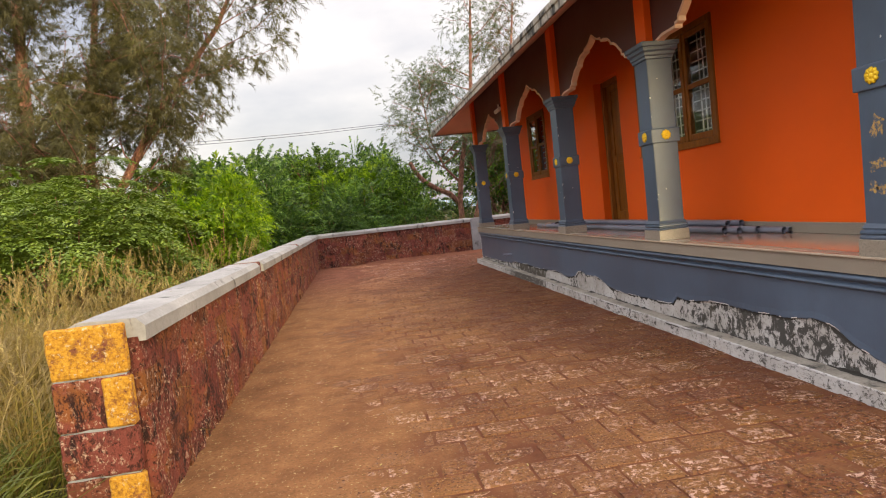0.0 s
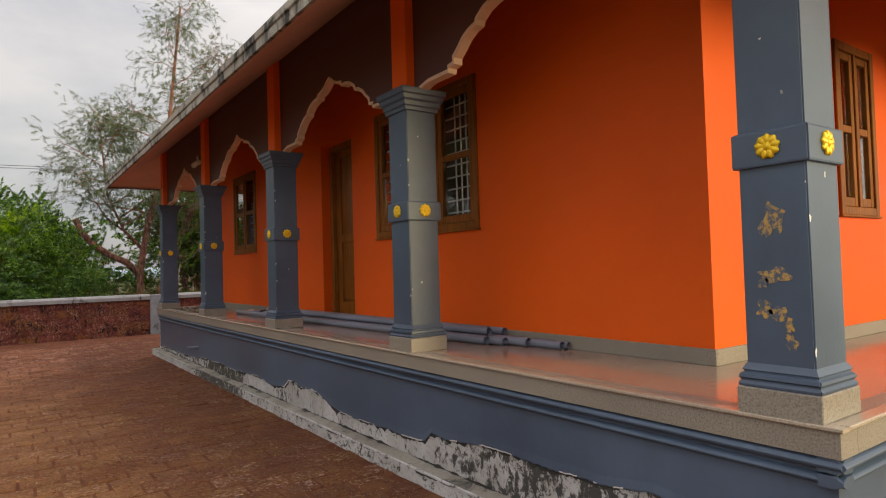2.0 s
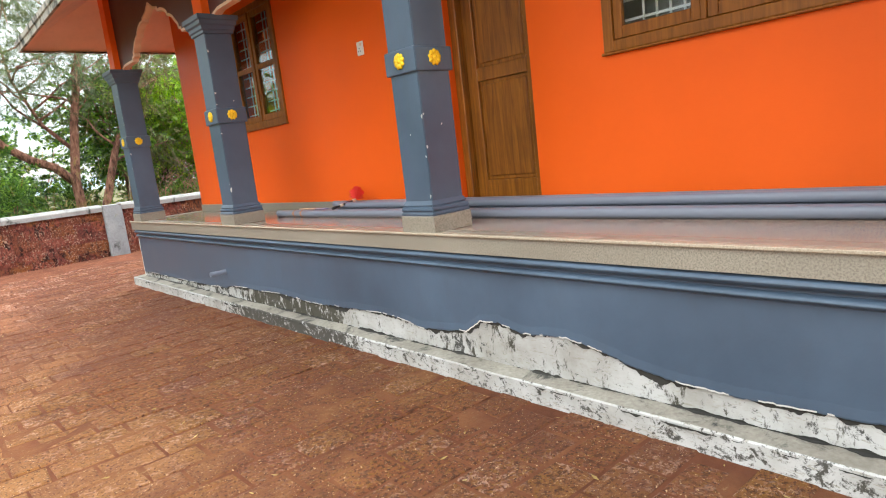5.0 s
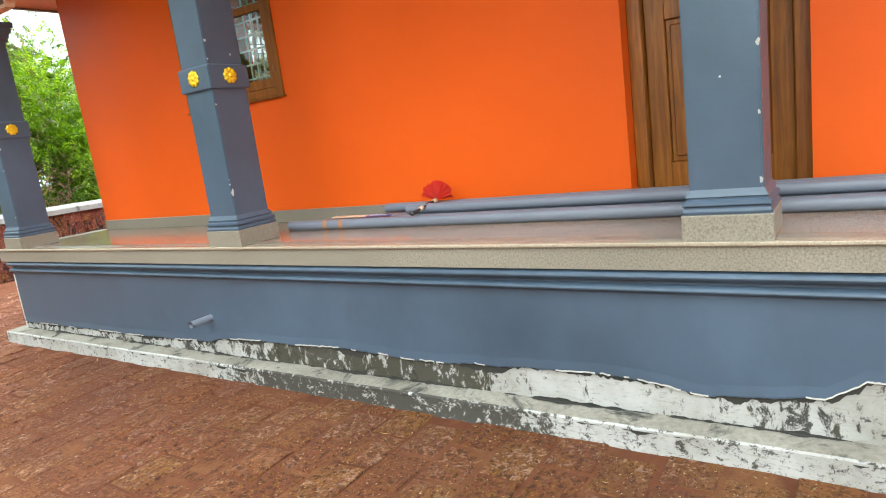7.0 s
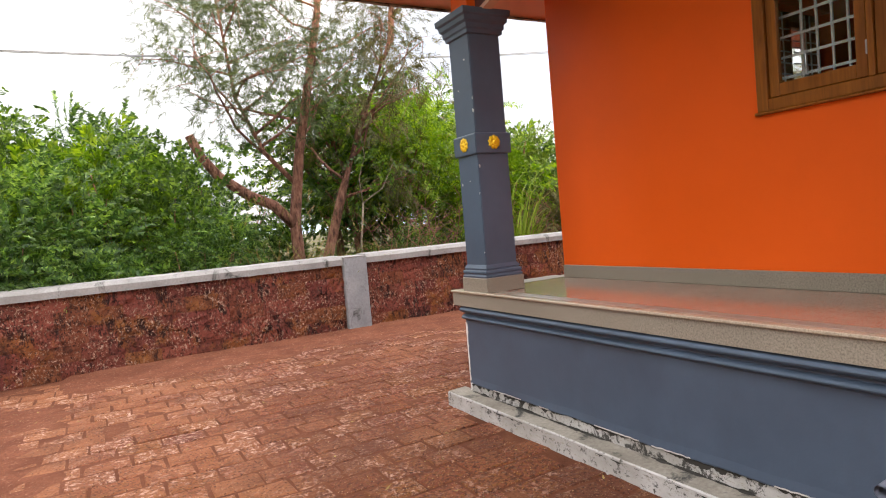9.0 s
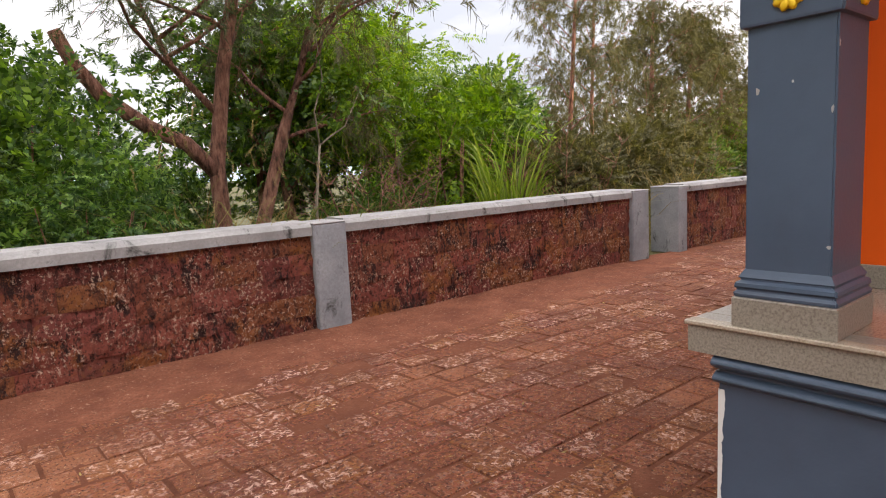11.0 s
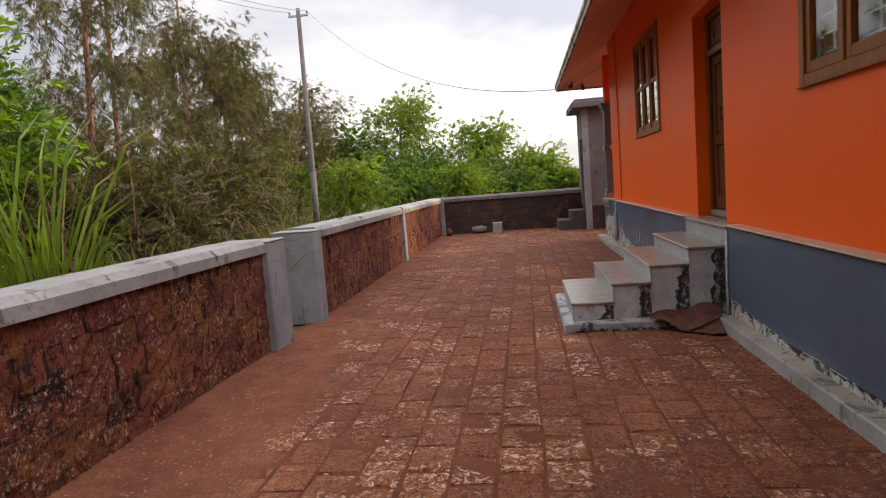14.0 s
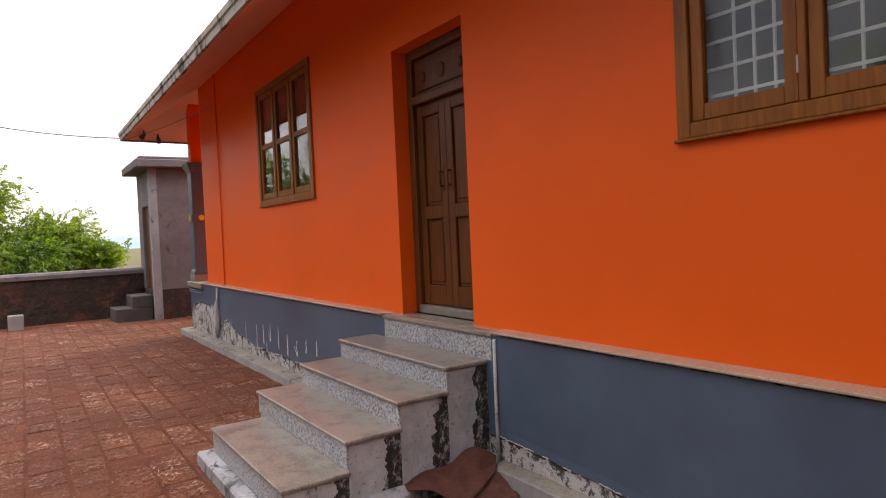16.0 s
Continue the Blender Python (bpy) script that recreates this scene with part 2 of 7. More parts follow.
def make_granite(name, a, b_, c_, rough, grain=150, dirt=0.0):
    m, nt, b = mat(name)
    p = place(nt)
    c = ramp(nt, fuzz(nt, p, grain, 3, 0.7), (0.36, c_), (0.47, a), (0.62, b_))
    c = blend(nt, ramp(nt, fuzz(nt, p, 1.5, 4), (0.35, 0.0), (0.7, 0.35)), c, tuple(x * 0.6 for x in a))
    if dirt:
        c = blend(nt, ramp(nt, fuzz(nt, p, 7, 8, 0.78), (0.48, 0.0), (0.66, dirt)), c, (0.060, 0.050, 0.042))
    nt.links.new(c, b.inputs["Base Color"])
    b.inputs["Roughness"].default_value = rough
    relief(nt, b, fuzz(nt, p, 150, 2), 0.08, 0.002)
    return m


granite = make_granite("beige_granite", (0.260, 0.232, 0.190), (0.335, 0.302, 0.252), (0.18, 0.158, 0.128), 0.38, 115)
floor_granite = make_granite("polished_floor", (0.33, 0.245, 0.19), (0.42, 0.33, 0.26), (0.20, 0.14, 0.11), 0.13)
step_granite = make_granite("step_granite", (0.23, 0.205, 0.175), (0.32, 0.29, 0.25), (0.11, 0.098, 0.085), 0.28, 150, 0.8)
nosing_stone = make_granite("pale_nosing_stone", (0.40, 0.335, 0.255), (0.48, 0.41, 0.32), (0.30, 0.25, 0.19), 0.25, 150)
grey_granite = make_granite("grey_granite", (0.30, 0.31, 0.33), (0.56, 0.56, 0.57), (0.07, 0.07, 0.08), 0.4, 75)


def make_wood(name, lo, hi, rough=0.35, along="z"):
    m, nt, b = mat(name)
    p = place(nt)
    s = (18, 18, 1.2) if along == "z" else (1.2, 18, 18)
    g = fuzz(nt, mapped(nt, p, s), 1.6, 6, 0.6, 0.8)
    c = ramp(nt, g, (0.28, lo), (0.72, hi))
    c = blend(nt, ramp(nt, fuzz(nt, p, 2.5, 4), (0.4, 0.0), (0.75, 0.4)), c, tuple(x * 0.5 for x in lo))
    nt.links.new(c, b.inputs["Base Color"])
    b.inputs["Roughness"].default_value = rough
    relief(nt, b, g, 0.15, 0.003)
    return m


teak = make_wood("varnished_teak", (0.165, 0.050, 0.006), (0.36, 0.128, 0.016), 0.45)
dark_teak = make_wood("dark_teak", (0.074, 0.022, 0.006), (0.175, 0.058, 0.014), 0.42)
for m in (teak, dark_teak):
    m.node_tree.nodes["Principled BSDF"].inputs["Specular IOR Level"].default_value = 0.3
door_teak = make_wood("door_teak", (0.150, 0.042, 0.005), (0.44, 0.158, 0.016), 0.38)


def make_laterite(name, tile):
    """Pitted red laterite: rust and ochre stone with dark pits and pale clay flecks."""
    m, nt, b = mat(name)
    p = place(nt)
    a = nt.nodes.new("ShaderNodeMath")
    a.operation = "ADD"
    nt.links.new(chance(nt), a.inputs[0])
    nt.links.new(island(nt), a.inputs[1])
    f = nt.nodes.new("ShaderNodeMath")
    f.operation = "FRACT"
    nt.links.new(a.outputs[0], f.inputs[0])
    rnd = f.outputs[0] if tile else chance(nt)
    v = mapped(nt, p, (1.0, 1.0, 1.0 if tile else 0.8))
    if tile:
        c = ramp(nt, rnd, (0.0, (0.146, 0.041, 0.025)), (0.3, (0.195, 0.060, 0.030)), (0.55, (0.165, 0.047, 0.031)), (0.8, (0.196, 0.072, 0.027)), (1.0, (0.136, 0.039, 0.032)))
        c = blend(nt, ramp(nt, fuzz(nt, v, 34, 5, 0.75), (0.50, 0.0), (0.58, 0.7)), c, (0.19, 0.080, 0.017))
        c = blend(nt, ramp(nt, fuzz(nt, v, 26, 6, 0.78), (0.43, 0.9), (0.50, 0.0)), c, (0.060, 0.021, 0.013))
        paver_at = nt.nodes.new("ShaderNodeSeparateXYZ")
        nt.links.new(p, paver_at.inputs[0])
        # more pale dust by the west wall, less towards the house
        dust_bias = nt.nodes.new("ShaderNodeMapRange")
        for key, val in (("From Min", 0.6), ("From Max", 3.0), ("To Min", 0.15), ("To Max", -0.04)):
            dust_bias.inputs[key].default_value = val
        nt.links.new(paver_at.outputs["X"], dust_bias.inputs[0])
        drift = nt.nodes.new("ShaderNodeMath")
        nt.links.new(fuzz(nt, p, 0.55, 7, 0.72), drift.inputs[0])
        nt.links.new(dust_bias.outputs[0], drift.inputs[1])
        dust = ramp(nt, drift.outputs[0], (0.47, 0.0), (0.64, 0.82))
        c = blend(nt, dust, c, (0.285, 0.118, 0.058))
        # dark brown patches, more of them from x = 9 m eastwards
        east = nt.nodes.new("ShaderNodeMapRange")
        for key, val in (("From Min", 9.0), ("From Max", 13.0), ("To Min", 0.0), ("To Max", 0.10)):
            east.inputs[key].default_value = val
        nt.links.new(paver_at.outputs["X"], east.inputs[0])
        patchy = nt.nodes.new("ShaderNodeMath")
        nt.links.new(fuzz(nt, p, 0.9, 9, 0.74, 0.3), patchy.inputs[0])
        nt.links.new(east.outputs[0], patchy.inputs[1])
        front = nt.nodes.new("ShaderNodeMapRange")
        for key, val in (("From Min", 11.0), ("From Max", 16.5), ("To Min", 1.0), ("To Max", 0.0)):
            front.inputs[key].default_value = val
        nt.links.new(paver_at.outputs["Y"], front.inputs[0])
        c = blend(nt, front.outputs[0], c, blend(nt, 1.0, c, (0.76, 0.88, 0.68), "MULTIPLY"))
        dark_patches = ramp(nt, patchy.outputs[0], (0.46, 0.0), (0.62, 0.72))
        c = blend(nt, dark_patches, c, (0.098, 0.036, 0.021))
    else:
        # some blocks plain red, some ochre, others blotched and streaked with dark mould
        c = ramp(nt, rnd, (0.0, (0.123, 0.034, 0.027)), (0.2, (0.209, 0.059, 0.040)), (0.4, (0.139, 0.038, 0.032)), (0.6, (0.197, 0.074, 0.029)), (0.8, (0.168, 0.046, 0.037)), (1.0, (0.226, 0.067, 0.045)))
        c = blend(nt, ramp(nt, fuzz(nt, p, 2.4, 7, 0.72), (0.53, 0.0), (0.61, 0.6)), c, (0.235, 0.094, 0.022))
        own = nt.nodes.new("ShaderNodeMath")
        own.operation = "MULTIPLY_ADD"
        own.inputs[1].default_value = 0.16
        nt.links.new(rnd, own.inputs[0])
        nt.links.new(fuzz(nt, p, 2.9, 4, 0.6), own.inputs[2])
        dirty = ramp(nt, own.outputs[0], (0.49, 1.0), (0.62, 0.18))
        streaks = ramp(nt, fuzz(nt, mapped(nt, p, (1, 1, 0.38)), 17, 7, 0.78, 0.4), (0.455, 1.0), (0.51, 0.0))
        c = blend(nt, blend(nt, 1.0, dirty, streaks, "MULTIPLY"), c, (0.028, 0.013, 0.012))
        c = blend(nt, ramp(nt, fuzz(nt, v, 21, 7, 0.8), (0.40, 0.85), (0.45, 0.0)), c, (0.050, 0.020, 0.015))
    pits = ramp(nt, fuzz(nt, v, 60 if tile else 42, 4, 0.7), (0.38, 1.0), (0.45, 0.0))
    c = blend(nt, pits, c, (0.045, 0.016, 0.012))
    flecks = ramp(nt, fuzz(nt, v, 24 if tile else 40, 6, 0.80, 0.7 if tile else 0.1), (0.53 if tile else 0.555, 0.0), (0.575 if tile else 0.59, 1.0))
    patches = ramp(nt, fuzz(nt, p, 3.4, 3), (0.40 if tile else 0.44, 0.1), (0.54, 1.0))
    both = blend(nt, 1.0, flecks, patches, "MULTIPLY")
    if tile:
        both = blend(nt, 1.0, both, ramp(nt, rnd, (0.28, 0.15), (0.8, 1.0)), "MULTIPLY")
        sep = nt.nodes.new("ShaderNodeSeparateXYZ")
        nt.links.new(p, sep.inputs[0])
        along = nt.nodes.new("ShaderNodeMath")
        along.operation = "MULTIPLY"
        along.inputs[1].default_value = 0.05
        nt.links.new(sep.outputs["Y"], along.inputs[0])
        worn = ramp(nt, along.outputs[0], (0.0, 0.95), (0.30, 0.75), (0.42, 0.28), (0.70, 0.28), (0.875, 0.9))
        both = blend(nt, 1.0, both, worn, "MULTIPLY")
        both = blend(nt, 1.0, both, ramp(nt, patchy.outputs[0], (0.50, 1.0), (0.64, 0.35)), "MULTIPLY")
        c = blend(nt, both, c, (0.58, 0.38, 0.31))
        c = blend(nt, ramp(nt, fuzz(nt, p, 75, 4, 0.7, 0.5), (0.63, 0.0), (0.67, 0.85)), c, (0.55, 0.38, 0.22))
    else:
        c = blend(nt, both, c, (0.42, 0.29, 0.22))
    nt.links.new(c, b.inputs["Base Color"])
    b.inputs["Roughness"].default_value = 0.85 if tile else 0.92
    b.inputs["Specular IOR Level"].default_value = 0.15
    h = blend(nt, 0.5, fuzz(nt, v, 46 if tile else 30, 6, 0.8), fuzz(nt, p, 10, 4))
    relief(nt, b, h, 0.9, 0.016 if tile else 0.05)
    return m


def make_dark_laterite():
    """Darker laterite for the east wall and shed base: blackish, rust red only in patches."""
    m, nt, b = mat("blackish_laterite")
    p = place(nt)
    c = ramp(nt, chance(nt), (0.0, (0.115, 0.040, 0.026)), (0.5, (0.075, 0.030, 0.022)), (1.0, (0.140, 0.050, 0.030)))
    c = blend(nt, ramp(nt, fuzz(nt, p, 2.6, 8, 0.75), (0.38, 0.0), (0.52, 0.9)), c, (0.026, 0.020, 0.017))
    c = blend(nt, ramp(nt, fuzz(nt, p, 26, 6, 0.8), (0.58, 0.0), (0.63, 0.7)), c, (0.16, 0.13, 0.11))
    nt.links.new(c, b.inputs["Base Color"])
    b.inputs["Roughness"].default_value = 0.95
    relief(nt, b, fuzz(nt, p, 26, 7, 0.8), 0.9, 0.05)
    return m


dark_laterite = make_dark_laterite()
paver_stone = make_laterite("laterite_paver", True)
laterite = make_laterite("laterite_block", False)

m, nt, b = mat("lichen_laterite")
p = place(nt)
c = ramp(nt, fuzz(nt, p, 26, 7, 0.75), (0.36, (0.085, 0.026, 0.018)), (0.48, (0.21, 0.060, 0.030)), (0.62, (0.26, 0.105, 0.040)))
coat_ = ramp(nt, fuzz(nt, p, 7, 7, 0.78), (0.38, 0.0), (0.47, 1.0))
c = blend(nt, coat_, c, ramp(nt, fuzz(nt, p, 45, 5, 0.75), (0.36, (0.26, 0.105, 0.012)), (0.48, (0.54, 0.255, 0.014)), (0.62, (0.68, 0.37, 0.035))))
c = blend(nt, ramp(nt, fuzz(nt, p, 34, 6, 0.8), (0.58, 0.0), (0.63, 0.9)), c, (0.62, 0.54, 0.40))
nt.links.new(c, b.inputs["Base Color"])
b.inputs["Roughness"].default_value = 0.95
relief(nt, b, fuzz(nt, p, 28, 8, 0.8), 0.9, 0.035)
lichen_laterite = m

m, nt, b = mat("red_soil")
p = place(nt)
c = ramp(nt, fuzz(nt, p, 2.6, 8, 0.72), (0.3, (0.100, 0.033, 0.020)), (0.50, (0.166, 0.060, 0.034)), (0.72, (0.240, 0.096, 0.056)))
c = blend(nt, ramp(nt, fuzz(nt, p, 55, 5, 0.7), (0.50, 0.0), (0.60, 0.75)), c, (0.11, 0.042, 0.022))
c = blend(nt, ramp(nt, fuzz(nt, p, 30, 6, 0.8), (0.60, 0.0), (0.64, 0.7)), c, (0.46, 0.31, 0.22))
low = nt.nodes.new("ShaderNodeSeparateXYZ")
nt.links.new(p, low.inputs[0])
front = nt.nodes.new("ShaderNodeMapRange")
for key, val in (("From Min", 11.0), ("From Max", 16.5), ("To Min", 1.0), ("To Max", 0.0)):
    front.inputs[key].default_value = val
nt.links.new(low.outputs["Y"], front.inputs[0])
c = blend(nt, front.outputs[0], c, blend(nt, 1.0, c, (1.20, 1.50, 1.10), "MULTIPLY"))
sunk = nt.nodes.new("ShaderNodeMapRange")
sunk.inputs["From Min"].default_value, sunk.inputs["From Max"].default_value = -0.006, 0.002
nt.links.new(low.outputs["Z"], sunk.inputs[0])
c = blend(nt, sunk.outputs[0], ramp(nt, fuzz(nt, p, 3.0, 6, 0.7), (0.35, (0.080, 0.028, 0.015)), (0.65, (0.136, 0.049, 0.024))), c)
nt.links.new(c, b.inputs["Base Color"])
b.inputs["Roughness"].default_value = 0.95
b.inputs["Specular IOR Level"].default_value = 0.15
relief(nt, b, fuzz(nt, p, 45, 8, 0.75), 0.7, 0.016)
soil = m

m, nt, b = mat("scrub_ground")
p = place(nt)
c = ramp(nt, fuzz(nt, p, 0.7, 8, 0.7), (0.3, (0.050, 0.042, 0.018)), (0.5, (0.090, 0.082, 0.028)), (0.7, (0.050, 0.066, 0.018)))
nt.links.new(c, b.inputs["Base Color"])
b.inputs["Roughness"].default_value = 1.0
relief(nt, b, fuzz(nt, p, 9, 8, 0.7), 0.8, 0.05)
scrub = m


def make_leaf(name, lo, mid, hi, thin=0.35, rough=0.45):
    m, nt, b = mat(name)
    p = place(nt)
    c = ramp(nt, island(nt), (0.0, lo), (0.5, mid), (1.0, hi))
    c = blend(nt, ramp(nt, fuzz(nt, p, 1.5, 4, 0.6), (0.40, 0.0), (0.62, 0.8)), c, tuple(x * 0.8 for x in lo))
    nt.links.new(c, b.inputs["Base Color"])
    b.inputs["Roughness"].default_value = rough
    b.inputs["Specular IOR Level"].default_value = 0.3
    t = nt.nodes.new("ShaderNodeBsdfTranslucent")
    nt.links.new(blend(nt, 1.0, c, (1.25, 1.35, 0.5), "MULTIPLY"), t.inputs[0])
    mx = nt.nodes.new("ShaderNodeMixShader")
    mx.inputs[0].default_value = thin
    nt.links.new(b.outputs[0], mx.inputs[1])
    nt.links.new(t.outputs[0], mx.inputs[2])
    nt.links.new(mx.outputs[0], nt.nodes["Material Output"].inputs[0])
    return m


leaf_deep = make_leaf("deep_green_leaf", (0.024, 0.058, 0.010), (0.088, 0.166, 0.023), (0.250, 0.380, 0.048), 0.42, 0.36)
leaf_bright = make_leaf("bright_green_leaf", (0.068, 0.138, 0.009), (0.172, 0.292, 0.014), (0.370, 0.490, 0.030), 0.5, 0.36)
leaf_olive = make_leaf("olive_fern_leaf", (0.085, 0.140, 0.016), (0.140, 0.205, 0.022), (0.215, 0.280, 0.036), 0.15, 0.5)
leaf_blue = make_leaf("bluish_fern_leaf", (0.024, 0.062, 0.018), (0.102, 0.205, 0.046), (0.310, 0.460, 0.105), 0.35, 0.36)
needle = make_leaf("casuarina_needle", (0.060, 0.078, 0.044), (0.112, 0.140, 0.074), (0.190, 0.222, 0.120), 0.35, 0.55)
needle_brown = make_leaf("browned_needle", (0.060, 0.056, 0.024), (0.115, 0.104, 0.042), (0.205, 0.176, 0.075), 0.35, 0.55)
dry_grass = make_leaf("dry_grass_blade", (0.19, 0.132, 0.050), (0.31, 0.225, 0.092), (0.44, 0.345, 0.16), 0.3, 0.6)
green_grass = make_leaf("green_grass_blade", (0.085, 0.105, 0.022), (0.15, 0.16, 0.035), (0.26, 0.24, 0.06), 0.3, 0.6)
leaf_far = make_leaf("yellow_green_leaf", (0.080, 0.140, 0.014), (0.165, 0.245, 0.022), (0.300, 0.380, 0.042), 0.45)
reed = make_leaf("reed_blade", (0.12, 0.18, 0.018), (0.22, 0.30, 0.028), (0.40, 0.44, 0.075), 0.35, 0.45)

m, nt, b = mat("red_brown_bark")
p = place(nt)
c = ramp(nt, fuzz(nt, mapped(nt, p, (9, 9, 2.5)), 2.0, 7, 0.7), (0.36, (0.070, 0.029, 0.020)), (0.52, (0.260, 0.115, 0.075)), (0.70, (0.44, 0.235, 0.16)))
nt.links.new(c, b.inputs["Base Color"])
b.inputs["Roughness"].default_value = 0.95
relief(nt, b, fuzz(nt, mapped(nt, p, (9, 9, 2.5)), 3.0, 8, 0.75), 1.0, 0.06)
bark = m

m, nt, b = mat("pale_bark")
p = place(nt)
c = ramp(nt, fuzz(nt, mapped(nt, p, (9, 9, 3)), 2.4, 6, 0.7), (0.35, (0.11, 0.085, 0.06)), (0.6, (0.25, 0.20, 0.145)))
nt.links.new(c, b.inputs["Base Color"])
b.inputs["Roughness"].default_value = 0.9
relief(nt, b, fuzz(nt, mapped(nt, p, (9, 9, 3)), 4.0, 6, 0.7), 0.6, 0.02)
pale_bark = m

m, nt, b = mat("window_glass")
b.inputs["Base Color"].default_value = (0.93, 0.96, 0.96, 1)
b.inputs["Roughness"].default_value = 0.015
b.inputs["Transmission Weight"].default_value = 1.0
b.inputs["IOR"].default_value = 1.45
glass = m

m, nt, b = mat("room_plaster")
p = place(nt)
nt.links.new(ramp(nt, fuzz(nt, p, 1.3, 4), (0.3, (0.20, 0.19, 0.17)), (0.7, (0.26, 0.25, 0.23))), b.inputs["Base Color"])
b.inputs["Roughness"].default_value = 0.9
room_plaster = m

# distance haze is put into the hills' pale blue colour
m, nt, b = mat("hazy_hill")
p = place(nt)
nt.links.new(ramp(nt, fuzz(nt, p, 0.02, 5), (0.3, (0.30, 0.40, 0.48)), (0.7, (0.38, 0.48, 0.54))), b.inputs["Base Color"])
b.inputs["Roughness"].default_value = 1.0
hazy = m


# ---- mesh helpers ----
def part(name, bm, material, parent=None, label="", smooth=False):
    """Link a bmesh (or mesh) as one object under a thing or a part."""
    if isinstance(bm, bmesh.types.BMesh):
        me = bpy.data.meshes.new(name)
        bm.normal_update()
        bm.to_mesh(me)
        bm.free()
    else:
        me = bm
    if smooth:
        me.polygons.foreach_set("use_smooth", [True] * len(me.polygons))
    if material and not me.materials:
        me.materials.append(material)
    ob = new(name, me)
    if parent:
        ob.parent = parent
    if label:
        tagged(ob, label)
    return ob


def thing(name, label, category, group="", kind="", at=None):
    ob = new(name)
    ob.empty_display_size = 0.1
    if at is not None:
        ob.matrix_basis = at
    return tagged(ob, label, category, group, kind)


def box(bm, lo, hi, bevel=0.0):
    """A box between two corners, with chamfered edges if asked."""
    g = bmesh.ops.create_cube(bm, size=1.0)["verts"]
    for v in g:
        v.co = [(lo[i] + hi[i]) / 2 + v.co[i] * (hi[i] - lo[i]) for i in range(3)]
    if bevel:
        es = {e for v in g for e in v.link_edges}
        bmesh.ops.bevel(bm, geom=list(es), offset=bevel, segments=1, affect="EDGES")
    return bm


def boxes(*spans, bevel=0.0):
    bm = bmesh.new()
    for lo, hi in spans:
        box(bm, [min(a, b) for a, b in zip(lo, hi)], [max(a, b) for a, b in zip(lo, hi)], bevel)
    return bm


def tube(pts, radii, sides=8, bm=None, cap=True):
    """A tapered tube along points."""
    bm = bm or bmesh.new()
    pts = [Vector(p) for p in pts]
    rings = []
    ref = Vector((0.13, 0.21, 1)).normalized()
    for i, p in enumerate(pts):
        d = (pts[min(i + 1, len(pts) - 1)] - pts[max(i - 1, 0)]).normalized()
        a = d.cross(ref if abs(d.dot(ref)) < 0.95 else Vector((1, 0, 0))).normalized()
        b = d.cross(a)
        r = radii[i] if hasattr(radii, "__len__") else radii
        rings.append([bm.verts.new(p + (a * math.cos(2 * math.pi * k / sides) + b * math.sin(2 * math.pi * k / sides)) * r) for k in range(sides)])
    for r0, r1 in zip(rings, rings[1:]):
        for k in range(sides):
            f = bm.faces.new((r0[k], r0[(k + 1) % sides], r1[(k + 1) % sides], r1[k]))
            f.smooth = True
    if cap:
        bm.faces.new(rings[0][::-1])
        bm.faces.new(rings[-1])
    return bm


def profile_run(profile, a, b, out, bm=None):
    """Sweep an (outward, z) outline in a straight run from a to b (x, y); out is the outward direction. Closed outline, ends capped."""
    bm = bm or bmesh.new()
    ends = []
    for q in (a, b):
        ends.append([bm.verts.new((q[0] + out[0] * w, q[1] + out[1] * w, z)) for w, z in profile])
    n = len(profile)
    for k in range(n):
        bm.faces.new((ends[0][k], ends[0][(k + 1) % n], ends[1][(k + 1) % n], ends[1][k]))
    bm.faces.new(ends[0][::-1])
    bm.faces.new(ends[1])
    bmesh.ops.recalc_face_normals(bm, faces=bm.faces[:])
    return bm


def wob(x, y=0.0, z=0.0):
    return noise.noise((x, y, z))


# ---- plan, in metres ----
FLOOR = 0.885
XF, XS = 4.71, 3.757          # front wall face, front slab edge
YN, YS = 5.12, 4.078          # near wall face, near slab edge
YB, YE = 16.037, 16.237       # back-yard wall face, slab end
XR, XRS = 17.02, 17.88        # rear wall end, rear slab edge
EX0, EX1, EY0, EY1 = 2.99, 18.45, 3.25, 17.0   # eaves
EAVE, RISE = 3.33, 0.66
COLX = 3.925
COLS = [4.297, 7.109, 9.916, 12.90, 15.92]
WX, WY, WE = -0.45, 20.24, 21.78   # inner faces of the compound walls


def soffit(x, y):
    return EAVE + RISE * min(x - EX0, EX1 - x, y - EY0, EY1 - y)


# ---- ground ----
def in_yard(x, y):
    if not (WX - 0.02 < x < WE + 0.02 and 0.6 < y < WY + 0.02):
        return False
    if 3.72 < x < 17.9 and 4.05 < y < 16.2:
        return False
    return not (x > 9.0 and y < 4.5)


bm = bmesh.new()
for r in (1500,):
    vs = [bm.verts.new((x, y, -0.03)) for x, y in ((-r, -r), (r, -r), (r, r), (-r, r))]
    bm.faces.new(vs)
tagged(part("ground", bm, scrub), "scrubby brown and green hilltop ground", "ground", kind="structure")


